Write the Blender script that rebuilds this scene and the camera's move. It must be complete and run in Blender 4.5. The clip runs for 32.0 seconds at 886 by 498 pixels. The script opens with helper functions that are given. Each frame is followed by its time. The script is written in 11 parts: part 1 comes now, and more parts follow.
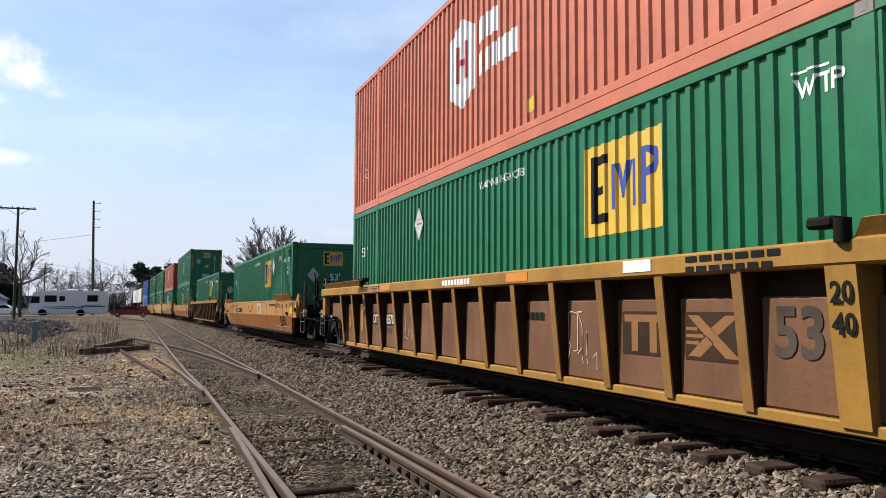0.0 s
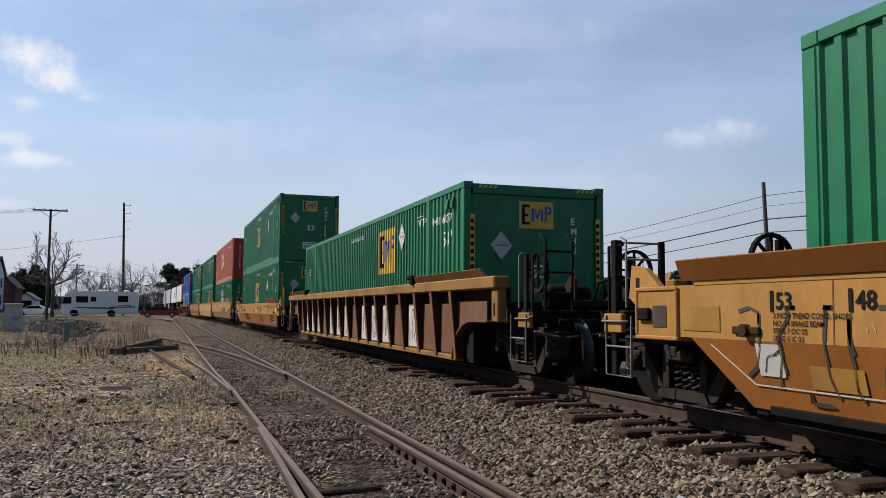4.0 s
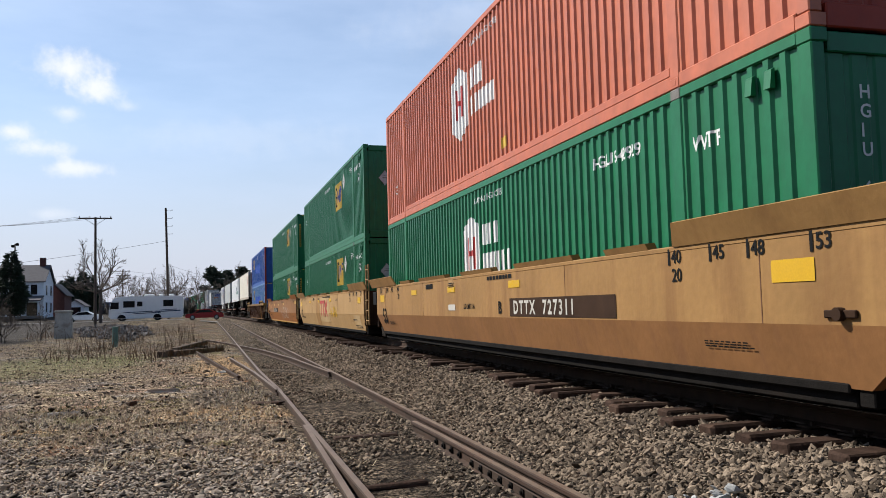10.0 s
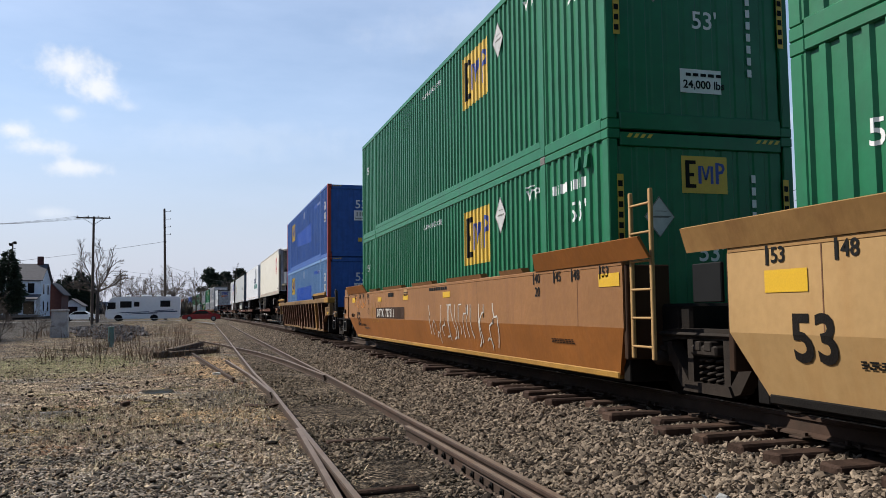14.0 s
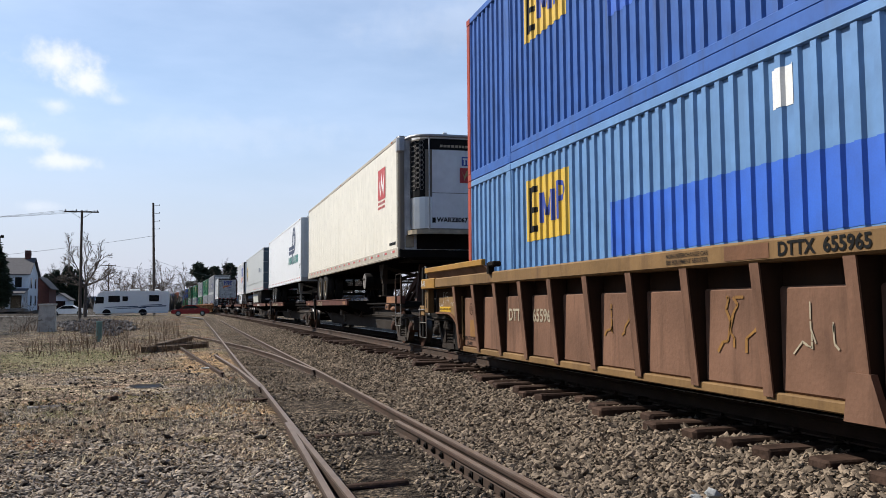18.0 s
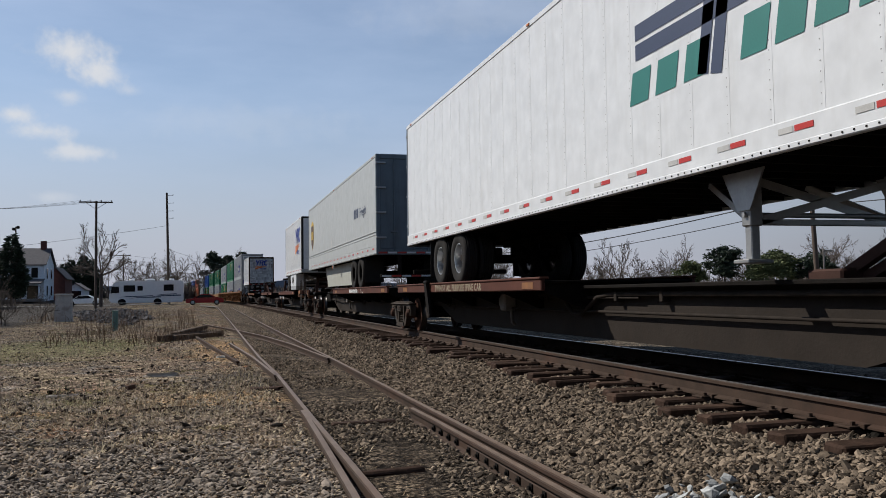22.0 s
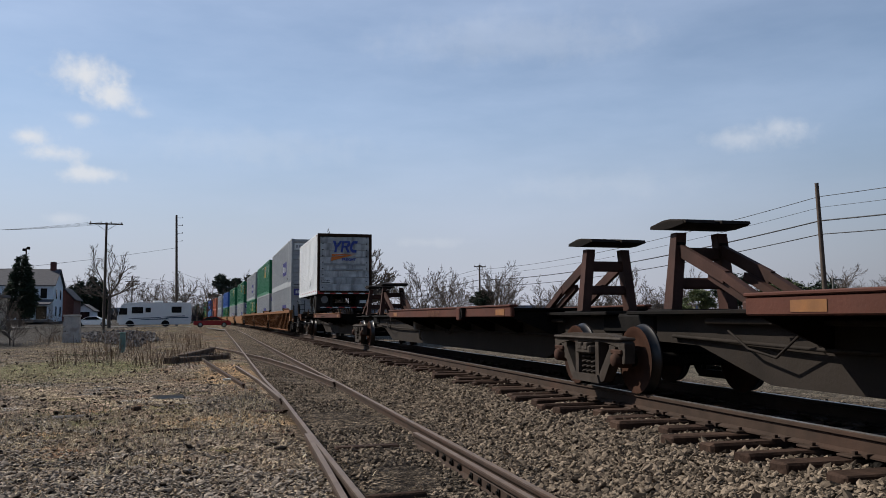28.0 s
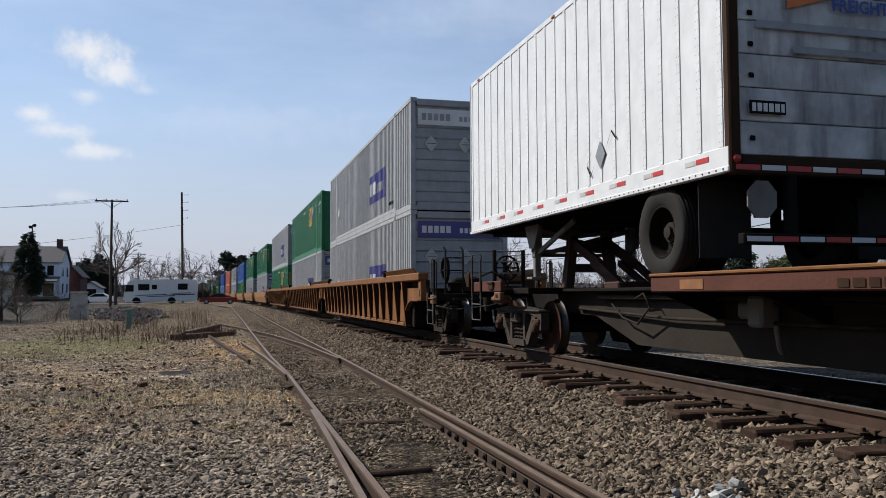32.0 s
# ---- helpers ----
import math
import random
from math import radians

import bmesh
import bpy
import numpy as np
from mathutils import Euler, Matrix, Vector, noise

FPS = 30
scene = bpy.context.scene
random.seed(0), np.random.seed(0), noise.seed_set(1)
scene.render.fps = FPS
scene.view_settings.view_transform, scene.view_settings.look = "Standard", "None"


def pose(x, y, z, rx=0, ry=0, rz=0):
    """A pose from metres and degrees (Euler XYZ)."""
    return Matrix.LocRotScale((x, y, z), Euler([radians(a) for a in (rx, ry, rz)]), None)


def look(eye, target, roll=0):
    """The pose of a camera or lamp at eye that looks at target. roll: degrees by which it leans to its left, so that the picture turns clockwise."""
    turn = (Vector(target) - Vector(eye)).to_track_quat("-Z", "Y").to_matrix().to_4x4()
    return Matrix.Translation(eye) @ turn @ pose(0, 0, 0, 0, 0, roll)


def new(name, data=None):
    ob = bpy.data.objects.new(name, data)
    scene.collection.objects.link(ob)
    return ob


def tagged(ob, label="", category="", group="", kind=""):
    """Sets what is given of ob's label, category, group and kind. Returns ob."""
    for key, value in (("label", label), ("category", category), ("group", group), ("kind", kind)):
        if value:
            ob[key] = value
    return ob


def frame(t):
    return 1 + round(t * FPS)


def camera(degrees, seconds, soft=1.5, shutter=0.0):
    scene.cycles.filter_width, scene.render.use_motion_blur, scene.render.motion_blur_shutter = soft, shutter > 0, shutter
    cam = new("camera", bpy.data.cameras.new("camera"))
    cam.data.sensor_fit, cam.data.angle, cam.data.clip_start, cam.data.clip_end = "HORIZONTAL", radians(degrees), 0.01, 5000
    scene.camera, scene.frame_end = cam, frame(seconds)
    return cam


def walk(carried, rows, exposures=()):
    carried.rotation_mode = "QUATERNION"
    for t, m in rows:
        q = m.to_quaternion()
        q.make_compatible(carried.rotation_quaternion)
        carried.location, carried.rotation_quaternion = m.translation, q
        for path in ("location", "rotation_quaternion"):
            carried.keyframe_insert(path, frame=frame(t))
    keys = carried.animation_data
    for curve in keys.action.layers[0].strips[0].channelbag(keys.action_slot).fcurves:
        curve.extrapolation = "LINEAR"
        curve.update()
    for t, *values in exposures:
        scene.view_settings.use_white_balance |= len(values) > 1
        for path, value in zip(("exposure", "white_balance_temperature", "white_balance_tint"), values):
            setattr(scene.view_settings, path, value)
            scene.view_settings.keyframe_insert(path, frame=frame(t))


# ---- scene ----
# ---- camera: held in the hand beside the siding ----
cam = camera(56.4, 32.0, 0.6)
ROWS = [
    (0, -0.042, 0.016, 1.614, -20.32, 4.18, -0.30), (0.5, -0.048, 0.029, 1.607, -20.11, 4.30, -0.41), (1, -0.049, 0.042, 1.605, -19.75, 4.12, -0.51),
    (1.5, -0.053, 0.043, 1.604, -19.53, 3.87, -0.66), (2, -0.059, 0.036, 1.608, -19.26, 3.62, -0.61), (2.5, -0.067, 0.033, 1.609, -18.80, 4.06, -0.58),
    (3, -0.068, 0.029, 1.608, -18.53, 4.08, -0.82), (3.5, -0.060, 0.025, 1.607, -18.40, 3.99, -0.86), (4, -0.041, 0.029, 1.608, -18.51, 4.24, -0.38),
    (4.5, -0.028, 0.026, 1.604, -18.63, 4.17, -0.23), (6.5, -0.049, 0.013, 1.607, -17.42, 3.92, 0.18), (7, -0.023, 0.003, 1.607, -17.16, 3.86, 0.39),
    (7.5, 0.005, -0.019, 1.604, -16.89, 3.82, 0.63), (8, 0.012, -0.019, 1.602, -16.30, 3.80, 0.83), (8.5, -0.007, 0.002, 1.599, -15.99, 3.90, 1.17),
    (9, -0.022, 0.027, 1.600, -16.00, 3.96, 1.55), (9.5, -0.028, 0.034, 1.603, -15.86, 3.91, 1.55), (10, -0.035, 0.029, 1.608, -15.71, 3.85, 1.49),
    (10.5, -0.039, 0.033, 1.603, -15.41, 4.06, 1.22), (11, -0.037, 0.045, 1.601, -15.26, 3.97, 1.14), (11.5, -0.039, 0.046, 1.599, -14.97, 3.51, 1.01),
    (12, -0.040, 0.041, 1.602, -14.88, 3.37, 1.07), (12.5, -0.031, 0.042, 1.611, -15.11, 3.41, 0.92), (13, -0.016, 0.035, 1.612, -15.22, 3.90, 0.70),
    (13.5, -0.000, 0.027, 1.607, -15.69, 4.23, 0.83), (15.5, -0.016, 0.057, 1.609, -16.11, 3.89, 0.11), (16, -0.005, 0.046, 1.616, -16.00, 4.00, 0.13),
    (16.5, 0.002, 0.034, 1.610, -15.99, 4.52, 0.02), (17, 0.001, 0.034, 1.601, -16.23, 4.53, 0.04), (17.5, 0.001, 0.047, 1.595, -16.32, 4.22, 0.28),
    (18, -0.000, 0.056, 1.596, -16.59, 3.88, 0.43), (18.5, 0.006, 0.065, 1.602, -16.74, 3.59, 0.61), (19, 0.009, 0.071, 1.603, -16.84, 3.66, 0.56),
    (19.5, -0.003, 0.068, 1.599, -16.92, 3.57, 0.40), (20, -0.007, 0.074, 1.597, -17.07, 3.30, 0.36), (20.5, -0.009, 0.083, 1.595, -16.86, 3.19, 0.26),
    (21, -0.016, 0.084, 1.598, -16.40, 3.09, 0.42), (21.5, -0.017, 0.071, 1.599, -16.04, 3.07, 0.63), (22, -0.018, 0.042, 1.600, -15.70, 3.02, 0.81),
    (22.5, -0.018, -0.007, 1.600, -15.72, 3.14, 0.69), (23, -0.012, -0.047, 1.596, -15.91, 3.34, 0.33), (23.5, -0.007, -0.074, 1.598, -15.94, 3.75, 0.27),
    (24, 0.002, -0.079, 1.597, -15.91, 4.33, 0.51), (24.5, 0.008, -0.072, 1.598, -16.17, 4.79, 0.47), (25, 0.002, -0.067, 1.597, -16.17, 5.01, 0.46),
    (25.5, -0.011, -0.072, 1.599, -15.63, 4.97, 0.22), (26, -0.018, -0.068, 1.600, -15.34, 5.05, 0.06), (26.5, -0.020, -0.054, 1.602, -15.31, 5.00, 0.00),
    (28.5, 0.003, -0.025, 1.596, -15.16, 4.65, 0.27), (29, 0.010, -0.016, 1.594, -15.14, 4.53, 0.32), (29.5, 0.019, -0.015, 1.594, -14.90, 4.36, 0.28),
    (30, 0.025, -0.021, 1.593, -14.83, 4.05, 0.19), (30.5, 0.025, -0.023, 1.593, -15.00, 3.67, 0.28), (31, 0.016, -0.023, 1.595, -15.05, 3.42, 0.22),
    (31.5, 0.011, -0.009, 1.592, -14.96, 3.49, 0.06), (32, 0.013, 0.027, 1.592, -14.81, 3.15, 0.23)]
EXPOSURES = [(0, 0.72), (1, 0.42), (2, 0.34), (4, 0.36), (7, 0.54), (8, 0.56), (10, 0.56), (11, 0.50), (12, 0.54), (13, 0.50), (16, 0.50), (18, 0.58), (19, 0.40), (20, 0.14), (22, 0.05), (23, -0.02), (24, 0.06), (26, 0.14), (29, 0.14), (30, 0.20), (31, 0.32), (32, 0.32)]
walk(cam, [(t, pose(x, y, z, 90 + p, r, w)) for t, x, y, z, w, p, r in ROWS], EXPOSURES)

# ---- sky and sun ----
SUN = Vector((-0.60, 0.44, 0.67)).normalized()
sun = new("sun", bpy.data.lights.new("sun", "SUN"))
sun.data.energy, sun.data.angle, sun.data.color = 5.0, radians(0.53), (1.0, 0.955, 0.88)
sun.matrix_world = look((0, 0, 60), Vector((0, 0, 60)) - SUN)
world = bpy.data.worlds.new("sky")
scene.world = world
world.use_nodes = True


def build_sky():
    nt = world.node_tree
    nt.nodes.clear()
    N = nt.nodes.new
    out, bg, sky = N("ShaderNodeOutputWorld"), N("ShaderNodeBackground"), N("ShaderNodeTexSky")
    sky.sky_type, sky.sun_disc = "NISHITA", False
    sky.sun_elevation, sky.sun_rotation = math.asin(SUN.z), math.atan2(SUN.x, SUN.y)
    sky.air_density, sky.dust_density, sky.ozone_density = 1.0, 0.3, 2.5
    co = N("ShaderNodeTexCoord")
    # thin high haze, streaked
    mp = N("ShaderNodeMapping")
    mp.inputs["Scale"].default_value = (1.2, 1.2, 4.5)
    mp.inputs["Rotation"].default_value = (0.25, 0.1, 0.5)
    nz = N("ShaderNodeTexNoise")
    nz.inputs["Scale"].default_value, nz.inputs["Detail"].default_value, nz.inputs["Roughness"].default_value = 2.2, 7, 0.55
    nt.links.new(co.outputs["Generated"], mp.inputs["Vector"])
    nt.links.new(mp.outputs["Vector"], nz.inputs["Vector"])
    rp = N("ShaderNodeValToRGB")
    rp.color_ramp.elements[0].position, rp.color_ramp.elements[0].color = 0.30, (0.13, 0.13, 0.13, 1)
    rp.color_ramp.elements[1].position, rp.color_ramp.elements[1].color = 0.72, (0.44, 0.44, 0.44, 1)
    nt.links.new(nz.outputs["Fac"], rp.inputs["Fac"])
    mix = N("ShaderNodeMix")
    mix.data_type = "RGBA"
    # haze scatters forwards: it glows on the sun's side of the sky and is dull on the other
    flat = N("ShaderNodeVectorMath")
    flat.operation = "DOT_PRODUCT"
    nt.links.new(co.outputs["Generated"], flat.inputs[0])
    flat.inputs[1].default_value = Vector((SUN.x, SUN.y, 0)).normalized()
    glow = N("ShaderNodeMapRange")
    glow.interpolation_type = "SMOOTHSTEP"
    glow.inputs["From Min"].default_value, glow.inputs["From Max"].default_value = -0.60, 0.30
    glow.inputs["To Min"].default_value, glow.inputs["To Max"].default_value = 0.22, 1.0
    nt.links.new(flat.outputs["Value"], glow.inputs["Value"])
    # the veil thins towards the zenith, and thickens to a pale band of haze at the horizon
    up = N("ShaderNodeSeparateXYZ")
    nt.links.new(co.outputs["Generated"], up.inputs[0])
    thin = N("ShaderNodeMapRange")
    thin.interpolation_type = "SMOOTHSTEP"
    thin.inputs["From Min"].default_value, thin.inputs["From Max"].default_value = 0.30, 0.70
    thin.inputs["To Min"].default_value, thin.inputs["To Max"].default_value = 1.0, 0.0
    nt.links.new(up.outputs["Z"], thin.inputs["Value"])
    veil = N("ShaderNodeMath")
    veil.operation = "MULTIPLY"
    nt.links.new(rp.outputs["Color"], veil.inputs[0])
    nt.links.new(thin.outputs[0], veil.inputs[1])
    lit = N("ShaderNodeMath")
    lit.operation = "MULTIPLY"
    nt.links.new(veil.outputs[0], lit.inputs[0])
    nt.links.new(glow.outputs[0], lit.inputs[1])
    nt.links.new(lit.outputs[0], mix.inputs[0])
    nt.links.new(sky.outputs["Color"], mix.inputs[6])
    mix.inputs[7].default_value = (7.0, 8.2, 10.6, 1)
    low = N("ShaderNodeMapRange")
    low.interpolation_type = "SMOOTHSTEP"
    low.inputs["From Min"].default_value, low.inputs["From Max"].default_value = 0.0, 0.26
    low.inputs["To Min"].default_value, low.inputs["To Max"].default_value = 0.92, 0.0
    nt.links.new(up.outputs["Z"], low.inputs["Value"])
    hz_mix = N("ShaderNodeMix")
    hz_mix.data_type = "RGBA"
    nt.links.new(low.outputs[0], hz_mix.inputs[0])
    nt.links.new(mix.outputs[2], hz_mix.inputs[6])
    pale = N("ShaderNodeVectorMath")
    pale.operation = "SCALE"
    pale.inputs[0].default_value = (4.85, 5.05, 6.05)
    nt.links.new(glow.outputs[0], pale.inputs["Scale"])
    nt.links.new(pale.outputs[0], hz_mix.inputs[7])
    last = hz_mix.outputs[2]
    # small fair-weather clouds: a ragged blob round each direction
    fine = N("ShaderNodeTexNoise")
    fine.inputs["Scale"].default_value, fine.inputs["Detail"].default_value, fine.inputs["Roughness"].default_value = 30, 9, 0.60
    nt.links.new(co.outputs["Generated"], fine.inputs["Vector"])
    for az, el, wide, tall, force in CLOUDS:
        c = Vector((math.sin(radians(az)) * math.cos(radians(el)), math.cos(radians(az)) * math.cos(radians(el)), math.sin(radians(el))))
        sub = N("ShaderNodeVectorMath")
        sub.operation = "SUBTRACT"
        nt.links.new(co.outputs["Generated"], sub.inputs[0])
        sub.inputs[1].default_value = c
        rot = N("ShaderNodeVectorRotate")
        rot.rotation_type = "Z_AXIS"
        rot.inputs["Angle"].default_value = radians(az)
        nt.links.new(sub.outputs[0], rot.inputs["Vector"])
        mul = N("ShaderNodeVectorMath")
        mul.operation = "MULTIPLY"
        mul.inputs[1].default_value = (1 / radians(wide), 1 / radians(wide), 1 / radians(tall))
        nt.links.new(rot.outputs[0], mul.inputs[0])
        ln = N("ShaderNodeVectorMath")
        ln.operation = "LENGTH"
        nt.links.new(mul.outputs[0], ln.inputs[0])
        fo = N("ShaderNodeMath")            # noise less distance
        fo.operation = "MULTIPLY_ADD"
        nt.links.new(fine.outputs["Fac"], fo.inputs[0])
        fo.inputs[1].default_value = 2.6
        neg = N("ShaderNodeMath")
        neg.operation = "MULTIPLY_ADD"
        nt.links.new(ln.outputs["Value"], neg.inputs[0])
        neg.inputs[1].default_value, neg.inputs[2].default_value = -1.30, -0.10
        nt.links.new(neg.outputs[0], fo.inputs[2])
        ra = N("ShaderNodeMapRange")
        ra.interpolation_type = "SMOOTHSTEP"
        ra.inputs["From Min"].default_value, ra.inputs["From Max"].default_value = -0.15, 1.25
        ra.inputs["To Max"].default_value = force
        nt.links.new(fo.outputs[0], ra.inputs["Value"])
        m2 = N("ShaderNodeMix")
        m2.data_type = "RGBA"
        nt.links.new(ra.outputs[0], m2.inputs[0])
        nt.links.new(last, m2.inputs[6])
        m2.inputs[7].default_value = (7.7, 7.9, 8.3, 1)
        last = m2.outputs[2]
    nt.links.new(last, bg.inputs["Color"])
    bg.inputs["Strength"].default_value = SKY
    nt.links.new(bg.outputs[0], out.inputs["Surface"])


SKY = 0.088
# azimuth from the line of the track, elevation, half width, half height, strength
CLOUDS = [(-8.6, 15.3, 3.0, 1.5, 0.95), (-7.0, 14.3, 2.4, 1.15, 0.9), (-8.8, 12.7, 1.3, 0.6, 0.6), (-5.2, 13.3, 1.0, 0.55, 0.45), (-11.9, 11.3, 1.9, 0.75, 0.85), (-10.3, 10.35, 2.1, 0.7, 0.85), (-8.2, 9.2, 2.4, 0.65, 0.80), (35.8, 11.6, 4.0, 0.95, 0.42), (37.6, 12.2, 1.8, 0.7, 0.35), (-9.7, 6.3, 1.4, 0.45, 0.35), (14, 5.2, 3.0, 0.5, 0.2), (2.0, 11.6, 10.0, 1.6, 0.14), (20.0, 19.0, 12.0, 2.2, 0.14), (26, 9, 9, 1.3, 0.12)]
build_sky()

# ---- materials ----
ALB = 0.80


def mat(name, base, rough=0.6, metal=0.0, vary=0.12, scale=3.0, stain=None, stain_amt=0.0, stain_scale=1.2, bump=0.0, bump_scale=60.0, streak=False, spec=0.5, grain=0.06):
    """A worn surface: colour varied at two scales, stains (streaked downwards if asked), fine relief."""
    base = [c * ALB for c in base]
    stain = [c * ALB for c in stain] if stain else None
    m = bpy.data.materials.new(name)
    m.use_nodes = True
    nt = m.node_tree
    N, L = nt.nodes.new, nt.links.new
    b = nt.nodes["Principled BSDF"]
    b.inputs["Roughness"].default_value, b.inputs["Metallic"].default_value = rough, metal
    b.inputs["Specular IOR Level"].default_value = spec
    co = N("ShaderNodeTexCoord")
    info = N("ShaderNodeObjectInfo")
    add = N("ShaderNodeVectorMath")
    L(co.outputs["Object"], add.inputs[0])
    sc = N("ShaderNodeVectorMath")
    sc.operation = "SCALE"
    cmb = N("ShaderNodeCombineXYZ")
    for i in range(3):
        L(info.outputs["Random"], cmb.inputs[i])
    L(cmb.outputs[0], sc.inputs[0])
    sc.inputs["Scale"].default_value = 37.0
    L(sc.outputs[0], add.inputs[1])
    big, fin = N("ShaderNodeTexNoise"), N("ShaderNodeTexNoise")
    big.inputs["Scale"].default_value, big.inputs["Detail"].default_value = scale, 5
    fin.inputs["Scale"].default_value, fin.inputs["Detail"].default_value = bump_scale, 4
    L(add.outputs[0], big.inputs["Vector"])
    L(add.outputs[0], fin.inputs["Vector"])
    v1 = N("ShaderNodeMapRange")
    v1.inputs["From Min"].default_value, v1.inputs["From Max"].default_value = 0.3, 0.7
    v1.inputs["To Min"].default_value, v1.inputs["To Max"].default_value = 1 - vary, 1 + vary
    L(big.outputs["Fac"], v1.inputs["Value"])
    v2 = N("ShaderNodeMapRange")
    v2.inputs["From Min"].default_value, v2.inputs["From Max"].default_value = 0.3, 0.7
    v2.inputs["To Min"].default_value, v2.inputs["To Max"].default_value = 1 - grain, 1 + grain
    L(fin.outputs["Fac"], v2.inputs["Value"])
    pr = N("ShaderNodeMath")
    pr.operation = "MULTIPLY"
    L(v1.outputs[0], pr.inputs[0])
    L(v2.outputs[0], pr.inputs[1])
    hue = N("ShaderNodeVectorMath")
    hue.operation = "SCALE"
    hue.inputs[0].default_value = base[:3]
    L(pr.outputs[0], hue.inputs["Scale"])
    last = hue.outputs[0]
    if stain:
        mp = N("ShaderNodeMapping")
        mp.inputs["Scale"].default_value = (1, 1, 0.12) if streak else (1, 1, 1)
        L(add.outputs[0], mp.inputs["Vector"])
        st = N("ShaderNodeTexNoise")
        st.inputs["Scale"].default_value, st.inputs["Detail"].default_value, st.inputs["Roughness"].default_value = stain_scale * (4 if streak else 1), 6, 0.62
        L(mp.outputs["Vector"], st.inputs["Vector"])
        r = N("ShaderNodeMapRange")
        r.inputs["From Min"].default_value, r.inputs["From Max"].default_value = 0.50, 0.74
        r.inputs["To Max"].default_value = stain_amt
        L(st.outputs["Fac"], r.inputs["Value"])
        mx = N("ShaderNodeMix")
        mx.data_type = "RGBA"
        L(r.outputs[0], mx.inputs[0])
        L(last, mx.inputs[6])
        mx.inputs[7].default_value = (*stain, 1)
        last = mx.outputs[2]
    L(last, b.inputs["Base Color"])
    if bump:
        bp = N("ShaderNodeBump")
        bp.inputs["Strength"].default_value, bp.inputs["Distance"].default_value = 1.0, bump
        L(fin.outputs["Fac"], bp.inputs["Height"])
        L(bp.outputs[0], b.inputs["Normal"])
    return m


